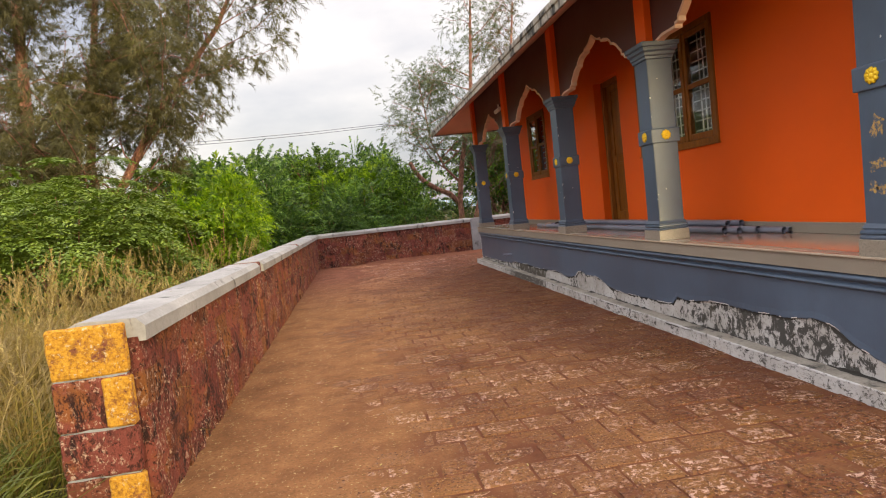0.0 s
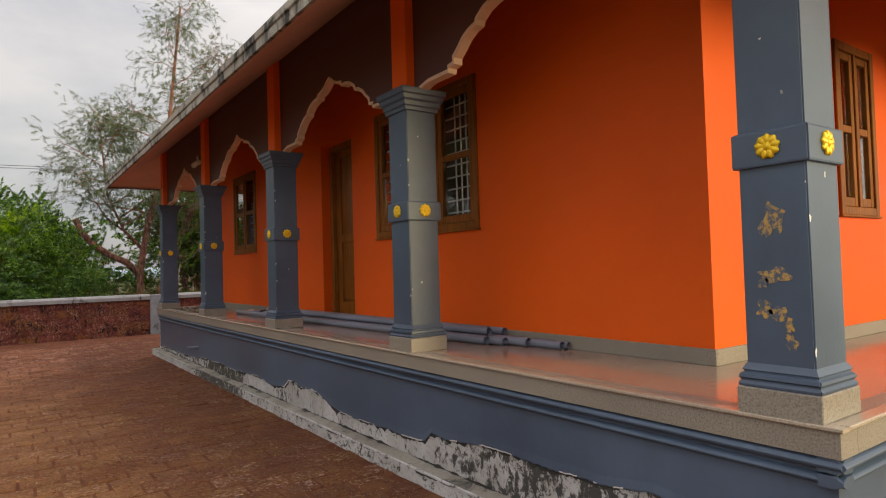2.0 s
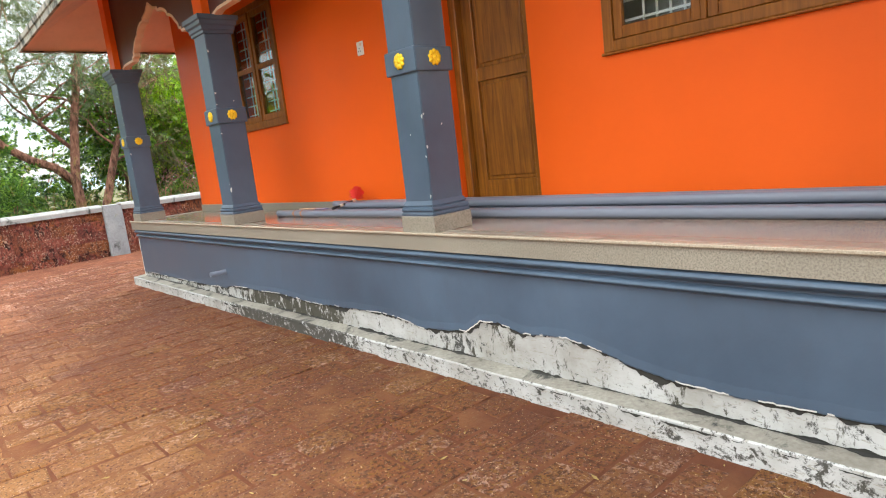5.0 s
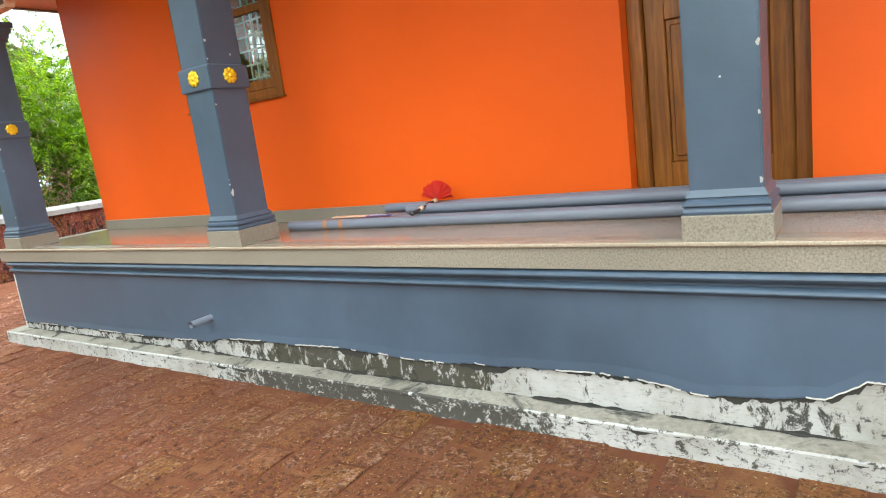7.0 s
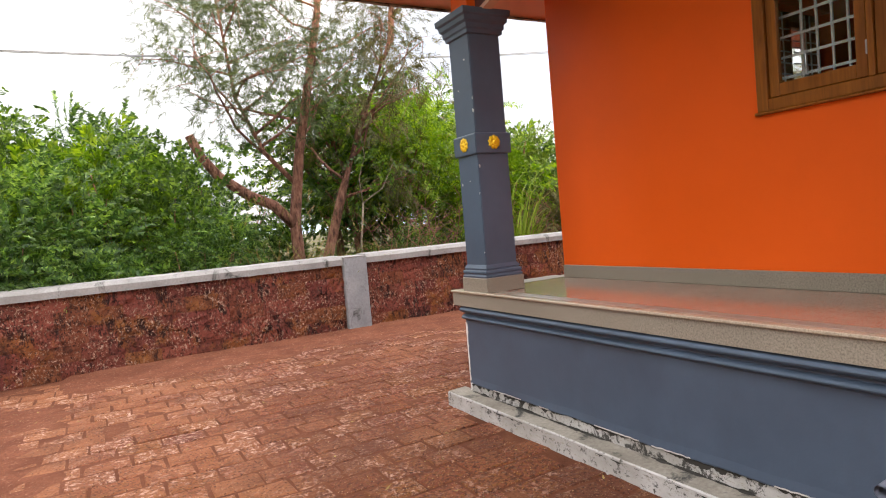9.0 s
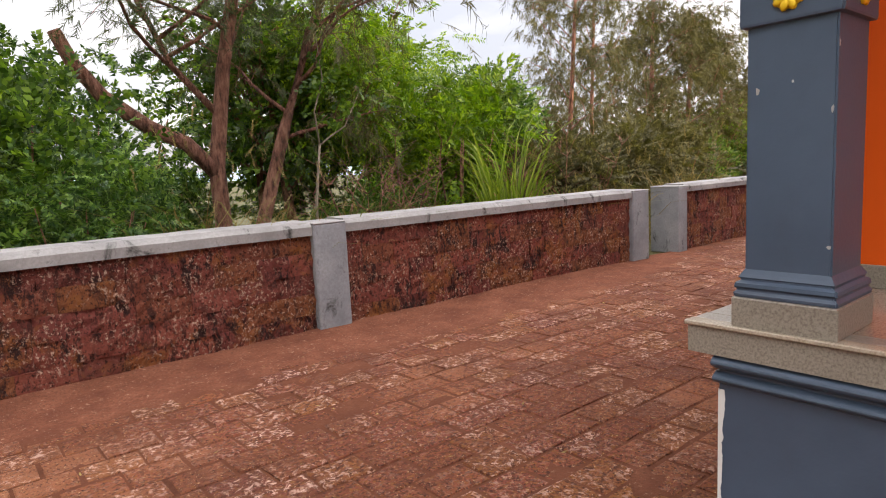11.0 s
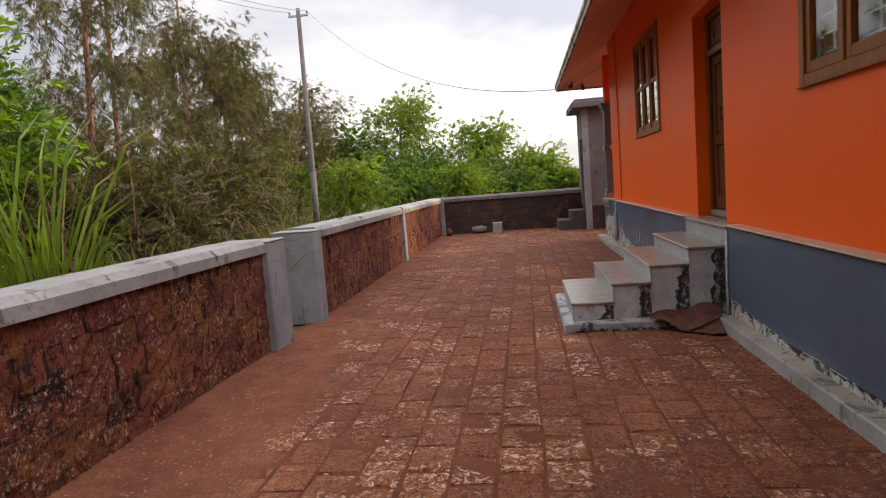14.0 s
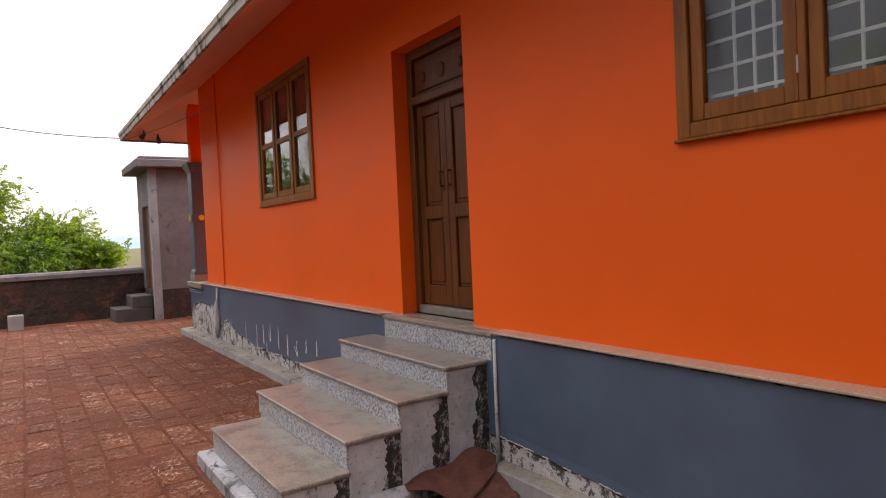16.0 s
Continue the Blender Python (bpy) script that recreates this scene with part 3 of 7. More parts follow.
def soil_top(x, y):
    d = min(x - WX, (WY - y) if x > WX else 9, WE - x)
    reach = 0.85 + 0.6 * wob(x * 0.7, y * 0.7) + 0.15 * wob(x * 3, y * 3, 5)
    if x < 3 and d == x - WX:
        reach += 0.25
    else:
        reach -= 0.75
    k = max(0.0, min(1.0, (reach - d) / 1.3 + 0.35))
    bank = 0.045 * max(0.0, 1 - (WY - y) / 1.1) ** 1.5 * min(1.0, max(0.0, (10.5 - x) / 2.5)) if x > 1 else 0.0
    return bank - 0.0056 + 0.017 * k + 0.007 * wob(x * 4, y * 4, 2) + 0.005 * wob(x * 11, y * 11, 3)


bm = bmesh.new()
xs = np.arange(WX - 0.05, WE + 0.1, 0.11)
ys = np.arange(0.2, WY + 0.1, 0.11)
grid = {}
for i, x in enumerate(xs):
    for j, y in enumerate(ys):
        if not (4.0 < x < 17.6 and 4.4 < y < 15.9) and not (x > 9.2 and y < 5):
            grid[i, j] = bm.verts.new((x, y, soil_top(x, y)))
for (i, j) in list(grid):
    q = [grid.get((i, j)), grid.get((i + 1, j)), grid.get((i + 1, j + 1)), grid.get((i, j + 1))]
    if None not in q:
        bm.faces.new(q).smooth = True
tagged(part("ground_soil", bm, soil), "trodden red soil washed over the paving", "soil", kind="structure")

# ---- building: plinth and floor ----
tagged(part("floor", boxes(((XS + 0.004, YS + 0.004, FLOOR - 0.02), (XRS - 0.004, YE - 0.12, FLOOR))), floor_granite), "polished brown stone veranda floor", "floor", kind="structure")

plinth = thing("plinth", "slate painted plinth with peeling limewash along its foot", "plinth", kind="structure")
PF, PN, PB = 3.80, 4.115, 16.13
part("core", boxes(((PF, PN, -0.02), (XRS - 0.04, PB, 0.78))), limewash, plinth, "bare limewashed plaster streaked with black mould")


def ragged(u, k):
    """Uneven breaks of the paint's lower edge: flat runs, sudden steps and small teeth."""
    a = wob(u * 1.7, k)
    steps_ = round(a * 5) / 5 * 0.55 + a * 0.45
    return 0.045 * steps_ + 0.018 * wob(u * 4.7, k + 1) + 0.016 * abs(wob(u * 14, k + 2)) + 0.011 * wob(u * 33, k + 3) + 0.006 * wob(u * 75, k + 4)


def edge_front(y):
    base = np.interp(y, [4.1, 4.3, 4.54, 4.72, 4.92, 5.14, 6.04, 6.3, 6.55, 6.75, 6.85, 7.1, 8.2, 8.5, 8.84, 9.16, 9.33, 9.48, 9.6, 10.04, 10.33, 10.95, 12.55, 13.2, 13.3, 13.7, 16.2],
                     [0.17, 0.24, 0.29, 0.39, 0.425, 0.385, 0.375, 0.36, 0.325, 0.335, 0.265, 0.24, 0.232, 0.275, 0.355, 0.332, 0.366, 0.355, 0.27, 0.228, 0.288, 0.25, 0.255, 0.238, 0.207, 0.187, 0.175])
    return base + ragged(y, 1) * np.interp(y, [13.0, 13.4], [0.5, 0.3]) - 0.006


def edge_near(x):
    base = np.interp(x, [3.8, 3.98, 4.06, 4.12, 4.21, 4.47, 6.0, 9], [0.18, 0.22, 0.31, 0.38, 0.46, 0.50, 0.52, 0.5])
    return base + ragged(x, 7)


def edge_back(x):
    base = np.interp(x, [3.8, 8.5, 9.4, 11.2, 14.2, 15.2, 15.6, 16.1, 16.3, 17.2, 17.6, 17.8], [0.165, 0.165, 0.23, 0.19, 0.21, 0.28, 0.40, 0.36, 0.56, 0.58, 0.50, 0.30])
    return base + ragged(x, 11) * np.interp(x, [8.5, 9.5, 14], [0.35, 0.6, 1.0])


def coat(name, edge, a, b, at, head=0.78):
    """A coat of paint on the plinth with a broken lower edge; at maps (run, outward, z) to the world."""
    bm = bmesh.new()
    n = int((b - a) / 0.012)
    prev = None
    for k in range(n + 1):
        u = a + (b - a) * k / n
        z = edge(u)
        col = [bm.verts.new(at(u, w, zz)) for w, zz in ((0.0, z + 0.004), (0.009, z), (0.011, z + 0.008), (0.007, z + 0.05), (0.007, head))]
        if prev:
            for i in range(4):
                f = bm.faces.new((prev[i], col[i], col[i + 1], prev[i + 1]))
                f.material_index = 1 if i < 2 and wob(u * 2.9, 81) + 0.5 * wob(u * 13, 82) > 0.05 else 0
        prev = col
    bmesh.ops.recalc_face_normals(bm, faces=bm.faces[:])
    part(name, bm, slate, plinth, "flaking slate grey paint").data.materials.append(lime_drip)
    bm = bmesh.new()
    prev = None
    for k in range(n + 1):
        u = a + (b - a) * k / n
        z = edge(u)
        w = max(0.0, 0.012 + 0.050 * wob(u * 3.3, 51) + 0.030 * wob(u * 17, 52) + 0.014 * wob(u * 49, 53))
        col = [bm.verts.new(at(u, 0.002, z + 0.003)), bm.verts.new(at(u, 0.0025, z - w))]
        if prev and (w > 0 or last > 0):
            bm.faces.new((prev[0], col[0], col[1], prev[1]))
        prev, last = col, w
    part("mould_line", bm, mould, plinth, "black mould under the broken paint edge")


coat("paint_coat", edge_front, PN - 0.006, PB + 0.006, lambda u, w, z: (PF - w, u, z))
coat("paint_coat", edge_near, PF - 0.006, 9.0, lambda u, w, z: (u, PN - w, z))
coat("paint_coat", edge_back, PF - 0.006, XRS - 0.04, lambda u, w, z: (u, PB + w, z), 0.862)
part("core", boxes(((XF + 0.052, YB - 0.2, 0.78), (XR - 0.102, PB, 0.862))), limewash, plinth)

for x, y in ((PF - 0.006, PB + 0.006), (PF - 0.006, PN - 0.006)):
    bm = bmesh.new()
    prev = None
    for k in range(45):
        z = 0.12 + (0.52 if y > 10 else 0.12) * k / 44
        w = max(0.003, 0.014 + 0.012 * wob(z * 14, x * 3, y) + 0.008 * wob(z * 40, 4))
        sy = 1 if y > 10 else -1
        col = [bm.verts.new((x - 0.0035, y - sy * w, z)), bm.verts.new((x - 0.0035, y + sy * 0.0035, z)), bm.verts.new((x + w, y + sy * 0.0035, z))]
        if prev:
            for i in range(2):
                bm.faces.new((prev[i], col[i], col[i + 1], prev[i + 1]))
        prev = col
    bmesh.ops.recalc_face_normals(bm, faces=bm.faces[:])
    part("chipped_corner", bm, lime_drip, plinth, "white plaster showing on the chipped corner")
random.seed(31)
# (x, top, bottom) of the separate runs on the yard side
RUNS = [(15.45, 0.47, 0.17), (14.77, 0.49, 0.20), (14.33, 0.50, 0.21), (14.07, 0.51, 0.27), (13.82, 0.53, 0.33), (13.97, 0.34, 0.19), (13.55, 0.54, 0.28), (13.27, 0.48, 0.24), (12.99, 0.45, 0.27), (12.73, 0.48, 0.34), (12.46, 0.50, 0.34)]
for k, (x, z1, z0) in enumerate(RUNS):
    bm = bmesh.new()
    wide = random.uniform(0.008, 0.014)
    for fork in range(2 if k % 4 == 0 else 1):
        prev = None
        top = z1 - 0.4 * (z1 - z0) * fork
        for i in range(15):
            z = top + (z0 - top) * i / 14
            cx = x + 0.022 * wob(z * 7, k) + 0.010 * wob(z * 24, k) + fork * 0.07 * (1 - i / 14)
            w = wide * (0.45 + 0.55 * i / 14 + 0.35 * wob(z * 30, k + 5)) * (0.4 if i in (0, 14) else 1)
            col = [bm.verts.new((cx - w, PB + 0.0105 + 0.0006 * fork, z)), bm.verts.new((cx + w, PB + 0.0105 + 0.0006 * fork, z))]
            if prev:
                bm.faces.new((prev[0], col[0], col[1], prev[1]))
            prev = col
    bmesh.ops.recalc_face_normals(bm, faces=bm.faces[:])
    part("drip", bm, lime_drip, plinth, "white run of limewash over the paint")

# granite edging slab with the two round mouldings below it
edging = thing("floor_edging", "speckled beige granite edge slab round the veranda", "edging", kind="structure")
slab = [(0, 0.772), (0, 0.871), (-0.048, 0.871), (-0.052, 0.886), (-0.14, 0.886), (-0.14, 0.772)]
part("slab", profile_run(slab, (XS, YS), (XS, YE), (-1, 0)), granite, edging)
lip = [(-0.05, 0.8865), (-0.05, 0.872), (0.010, 0.872), (0.0135, 0.876), (0.0135, 0.885), (0.010, 0.8885)]
part("nosing", profile_run(lip, (XS, YS - 0.0135), (XS, YE + 0.006), (-1, 0)), nosing_stone, edging, "thin pale polished stone nosing")
part("nosing", profile_run(lip, (XS + 0.052, YS), (9.0, YS), (0, -1)), nosing_stone, edging, "thin pale polished stone nosing")
part("slab", profile_run(slab, (XS + 0.142, YS), (9.0, YS), (0, -1)), granite, edging)
part("slab", boxes(((XS + 0.142, YE, 0.772), (XF + 0.05, YE - 0.2, 0.886)), bevel=0.005), granite, edging)
part("slab", boxes(((XR - 0.1, YE - 0.06, 0.80), (XRS, YB - 0.2, 0.886)), bevel=0.005), granite, edging)


def moulding(zc, r, w):
    arc = [(w + r * 1.35 * math.sin(math.pi * k / 8), zc - r + 2 * r * k / 8) for k in range(9)]
    return [(-0.05, zc - r)] + arc + [(-0.05, zc + r)]


for zc, r, w in ((0.743, 0.027, 0.012), (0.683, 0.022, 0.006)):
    for a, b, o in (((PF, PN - 0.036), (PF, PB + 0.02), (-1, 0)), ((PF - 0.036, PN), (9.0, PN), (0, -1))):
        bm = profile_run(moulding(zc, r, w), a, b, o)
        part("moulding", bm, slate, edging, "rounded slate painted moulding", smooth=False)
for k in range(3):
    bm = profile_run(moulding(0.79 - 0.035 * k, 0.012, 0.01), (17.0, PB), (17.86, PB), (0, 1))
    part("moulding", bm, slate, edging, "rounded slate painted moulding")

# concrete footing ledge at the foot of the plinth
foot = thing("plinth_footing", "rough whitewashed concrete footing ledge", "ledge", kind="structure")


def ledge(a, b, out, h=0.105, deep=0.13):
    bm = bmesh.new()
    length = math.hypot(b[0] - a[0], b[1] - a[1])
    n = int(length / 0.05)
    prev = None
    for k in range(n + 1):
        t = k / n
        x, y = a[0] + (b[0] - a[0]) * t, a[1] + (b[1] - a[1]) * t
        s = (x + y) * 1.0
        w = deep + 0.004 * wob(s * 2.1, 21) + 0.002 * wob(s * 7, 22)
        hh = h + 0.004 * wob(s * 1.7, 23) + 0.0015 * wob(s * 6, 24)
        prof = [(-0.03, hh + 0.006), (0.004, hh + 0.005), (w - 0.008, hh), (w, hh - 0.008), (w + 0.002, 0.02), (w + 0.006, -0.03)]
        col = [bm.verts.new((x + out[0] * q, y + out[1] * q, z)) for q, z in prof]
        if prev:
            for i in range(len(prof) - 1):
                f = bm.faces.new((prev[i], col[i], col[i + 1], prev[i + 1]))
                f.material_index = 1 if i < 2 else 0
        else:
            bm.faces.new(col)
        prev = col
    bm.faces.new(prev[::-1])
    bmesh.ops.recalc_face_normals(bm, faces=bm.faces[:])
    return bm


part("ledge", ledge((PF, PN - 0.13), (PF, PB + 0.16), (-1, 0)), foot_plaster, foot)
part("ledge", ledge((PF - 0.13, PN), (9.0, PN), (0, -1)), foot_plaster, foot)
part("ledge", ledge((9.64, PB), (PF - 0.1, PB), (0, 1), 0.10, 0.12), coping_cement, foot)
part("ledge", ledge((17.98, PB), (11.2, PB), (0, 1), 0.085, 0.17), coping_cement, foot)


for o in foot.children:
    o.data.materials.append(ledge_top)
# uneven black strips along the ledge's inner corner and below its front edge
bm, bm2 = bmesh.new(), bmesh.new()
prev = prev2 = None
for k in range(1010):
    y = PN - 0.1 + 12.1 * k / 1009
    s = PF + y
    hh = 0.105 + 0.004 * wob(s * 1.7, 23) + 0.0015 * wob(s * 6, 24)
    w = max(0.0, 0.006 + 0.030 * wob(y * 2.3, 61) + 0.022 * wob(y * 11, 62) + 0.010 * wob(y * 33, 63))
    col = [bm.verts.new((PF - 0.0022, y, hh + 0.005 + w * 0.7)), bm.verts.new((PF - 0.0025, y, hh + 0.0075)), bm.verts.new((PF - 0.006 - w, y, hh + 0.0070))]
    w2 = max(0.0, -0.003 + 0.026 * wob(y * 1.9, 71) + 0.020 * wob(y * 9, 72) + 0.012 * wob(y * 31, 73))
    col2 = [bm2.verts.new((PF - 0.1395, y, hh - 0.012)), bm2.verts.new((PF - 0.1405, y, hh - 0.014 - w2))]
    if prev and (w > 0 or lw > 0):
        bm.faces.new((prev[0], col[0], col[1], prev[1]))
        bm.faces.new((prev[1], col[1], col[2], prev[2]))
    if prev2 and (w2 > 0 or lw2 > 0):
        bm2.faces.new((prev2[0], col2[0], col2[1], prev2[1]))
    prev, prev2, lw, lw2 = col, col2, w, w2
part("mould_line", bm, mould, foot, "uneven black line in the corner of the ledge")
part("mould_line", bm2, mould, foot, "broken black line below the front edge of the ledge")


# ---- building: walls ----
def wall(name, at, lo, hi, holes, z0=FLOOR - 0.06, label=""):
    """A wall 0.23 thick; at maps (run, outward, z) to the world; holes are (a0, a1, zb, zt); its head follows the roof."""
    cuts = sorted({lo, hi, *[h[0] for h in holes], *[h[1] for h in holes], *[u for u in (15.28, 15.6, 6.5, 6.0, 16.0) if lo < u < hi]})
    rows = sorted({z0, 4.7, *[h[2] for h in holes], *[h[3] for h in holes]})
    bm = bmesh.new()
    cache = {}

    def vert(u, w, z):
        key = (round(u, 4), round(w, 4), round(z, 4))
        if key not in cache:
            q = at(u, w, z)
            if z > 4.6:
                q = (q[0], q[1], min(soffit(*at(u, 0, 0)[:2]), soffit(*at(u, -0.23, 0)[:2])) + 0.05)
            cache[key] = bm.verts.new(q)
        return cache[key]

    def solid(a, b, c, d):
        if not (lo <= a and b <= hi and z0 <= c and d <= 4.7):
            return False
        um, zm = (a + b) / 2, (c + d) / 2
        return not any(h[0] < um < h[1] and h[2] < zm < h[3] for h in holes)

    U = [(a, b) for a, b in zip(cuts, cuts[1:])]
    Z = [(c, d) for c, d in zip(rows, rows[1:])]
    full = {(i, k) for i, (a, b) in enumerate(U) for k, (c, d) in enumerate(Z) if solid(a, b, c, d)}
    T = -0.23
    for i, k in full:
        (a, b), (c, d) = U[i], Z[k]
        bm.faces.new((vert(a, 0, c), vert(b, 0, c), vert(b, 0, d), vert(a, 0, d)))
        bm.faces.new((vert(a, T, c), vert(a, T, d), vert(b, T, d), vert(b, T, c)))
        for (di, dk, u0, za, u1, zb) in ((-1, 0, a, c, a, d), (1, 0, b, c, b, d), (0, -1, a, c, b, c), (0, 1, a, d, b, d)):
            if (i + di, k + dk) not in full:
                bm.faces.new((vert(u0, 0, za), vert(u1, 0, zb), vert(u1, T, zb), vert(u0, T, za)))
    bmesh.ops.recalc_face_normals(bm, faces=bm.faces[:])
    return tagged(part(name, bm, orange), label, "wall", kind="structure")


def at_front(u, w, z):
    return (XF - w, u, z)


def at_near(u, w, z):
    return (u, YN - w, z)


def at_back(u, w, z):
    return (u, YB + w, z)


W_FRONT_1, W_FRONT_2 = (7.27, 9.075, 1.85, 3.215), (13.11, 14.28, 1.87, 3.215)
D_FRONT = (9.67, 10.54, FLOOR, 3.14)
W_NEAR_1, W_NEAR_2 = (5.27, 5.97, 1.83, 3.16), (6.45, 7.15, 1.82, 3.16)
W_BACK_1, W_BACK_2, D_BACK = (6.86, 8.42, 1.868, 3.27), (12.53, 14.19, 1.925, 3.31), (10.01, 10.93, FLOOR, 2.93)
wall("wall_front", at_front, YN, YB, [W_FRONT_1, W_FRONT_2, D_FRONT], label="bright orange painted veranda wall")
wall("wall_near", at_near, XF + 0.23, 16.5, [W_NEAR_1, W_NEAR_2], label="bright orange painted end wall")
wall("wall_back_yard", at_back, XF + 0.23, XR, [W_BACK_1, W_BACK_2, D_BACK], label="bright orange painted yard wall")
tagged(part("wall_rear", boxes(((XR - 0.23, YN, FLOOR - 0.06), (XR, YB - 0.23, 4.0))), orange), "orange painted rear wall", "wall", kind="structure")
tagged(part("wall_inside", boxes(((8.9, YN + 0.3, FLOOR), (9.02, YB - 0.3, 3.9)), ((9.02, 10.6, FLOOR), (XR - 0.3, 10.72, 3.9))), room_plaster), "plain plastered room partition", "wall", kind="structure")
tagged(part("ceiling", boxes(((XF + 0.05, YN + 0.05, 3.80), (XR - 0.05, YB - 0.05, 3.88))), room_plaster), "plain plaster room ceiling", "ceiling", kind="structure")

# stone skirting on the veranda and the thin ledge along the yard wall
skirt = thing("baseboard", "beige granite skirting at the foot of the wall", "skirting", kind="structure")
part("skirting", boxes(((XF - 0.014, YN - 0.014, FLOOR), (XF - 0.001, D_FRONT[0], FLOOR + 0.098)), bevel=0.003), granite, skirt)
part("skirting", boxes(((XF - 0.014, D_FRONT[1], FLOOR), (XF - 0.001, YB - 0.002, FLOOR + 0.098)), bevel=0.003), granite, skirt)
part("skirting", boxes(((XF - 0.0005, YN - 0.014, FLOOR), (9.0, YN - 0.001, FLOOR + 0.098)), bevel=0.003), granite, skirt)
part("sill_ledge", boxes(((XF + 0.052, YB - 0.03, FLOOR - 0.011), (9.69, PB + 0.030, FLOOR + 0.004)), ((11.08, YB - 0.03, FLOOR - 0.011), (XR - 0.102, PB + 0.030, FLOOR + 0.004)), bevel=0.004), nosing_stone, skirt, "thin pale stone ledge")

# ---- roof ----
roof = thing("roof", "hipped concrete roof with deep orange eaves", "roof", kind="structure")
half = (EY1 - EY0) / 2
top = EAVE + RISE * half


def hip(dz, grow, inner):
    bm = bmesh.new()
    c = [bm.verts.new((x, y, EAVE + dz)) for x, y in ((EX0 - grow, EY0 - grow), (EX1 + grow, EY0 - grow), (EX1 + grow, EY1 + grow), (EX0 - grow, EY1 + grow))]
    r0, r1 = bm.verts.new((EX0 + half, EY0 + half, top + dz)), bm.verts.new((EX1 - half, EY0 + half, top + dz))
    for f in ((c[0], c[1], r1, r0), (c[1], c[2], r1), (c[2], c[3], r0, r1), (c[3], c[0], r0)):
        bm.faces.new(f if not inner else f[::-1])
    return bm


part("soffit", hip(0.0, 0.0, True), soffit_paint, roof, "faded salmon painted eave soffit")
part("roof_slab", hip(0.09, 0.0, False), roof_cement, roof)
for a, b in (((EX0, EY0), (EX1, EY0)), ((EX1, EY0), (EX1, EY1)), ((EX1, EY1), (EX0, EY1)), ((EX0, EY1), (EX0, EY0))):
    d = Vector((b[0] - a[0], b[1] - a[1], 0)).normalized()
    o = Vector((d.y, -d.x, 0))
    bm = bmesh.new()
    n = 90
    prev = None
    length = math.hypot(b[0] - a[0], b[1] - a[1])
    for k in range(n + 1):
        q = Vector((*a, 0)) + d * (length * k / n)
        s = q.x + q.y
        e = 0.008 * wob(s * 3, 31) + 0.004 * wob(s * 13, 32)
        prof = [(-0.03, EAVE - 0.022), (0.002, EAVE - 0.026 + e), (0.004 + e, EAVE + 0.045), (0.018, EAVE + 0.055), (0.020 + e * 0.5, EAVE + 0.108), (-0.05, EAVE + 0.135)]
        k0, k1 = (1 if k == 0 else 0), (1 if k == n else 0)
        col = [bm.verts.new(q + o * w - d * (w * k0 if k0 else 0) + d * (w * k1 if k1 else 0) + Vector((0, 0, z))) for w, z in prof]
        if prev:
            for i in range(len(prof) - 1):
                bm.faces.new((prev[i], col[i], col[i + 1], prev[i + 1]))
        prev = col
    bmesh.ops.recalc_face_normals(bm, faces=bm.faces[:])
    part("fascia", bm, eave_cement, roof, "weathered pale concrete eave edge")


# ---- columns ----
def rosette_mesh():
    bm = bmesh.new()
    for k in range(9):
        a = 2 * math.pi * k / 9
        g = bmesh.ops.create_uvsphere(bm, u_segments=8, v_segments=5, radius=1.0)["verts"]
        m = Matrix.Rotation(a, 4, "X") @ Matrix.Translation((0, 0, 0.031)) @ Matrix.Diagonal((0.010, 0.0150, 0.0205, 1))
        bmesh.ops.transform(bm, matrix=m, verts=g)
    g = bmesh.ops.create_uvsphere(bm, u_segments=8, v_segments=6, radius=1.0)["verts"]
    bmesh.ops.transform(bm, matrix=Matrix.Diagonal((0.014, 0.017, 0.017, 1)), verts=g)
    g = bmesh.ops.create_cone(bm, cap_ends=True, segments=16, radius1=0.045, radius2=0.042, depth=0.012)["verts"]
    bmesh.ops.transform(bm, matrix=Matrix.Rotation(math.pi / 2, 4, "Y"), verts=g)
    for f in bm.faces:
        f.smooth = True
    me = bpy.data.meshes.new("rosette")
    bm.to_mesh(me)
    bm.free()
    me.materials.append(gold)
    return me


ROSETTE = rosette_mesh()


def square_stack(levels, bm=None):
    """A square column from (half width, z) levels."""
    bm = bm or bmesh.new()
    prev = None
    for h, z in levels:
        ring = [bm.verts.new((sx * h, sy * h, z)) for sx, sy in ((-1, -1), (1, -1), (1, 1), (-1, 1))]
        if prev:
            for k in range(4):
                bm.faces.new((prev[k], prev[(k + 1) % 4], ring[(k + 1) % 4], ring[k]))
        else:
            bm.faces.new(ring[::-1])
        prev = ring
    bm.faces.new(prev)
    return bm


def soften(bm, w=0.006):
    """Round off the upright corners a little."""
    es = [e for e in bm.edges if abs((e.verts[0].co - e.verts[1].co).normalized().z) > 0.9]
    bmesh.ops.bevel(bm, geom=es, offset=w, segments=2, affect="EDGES")
    return bm


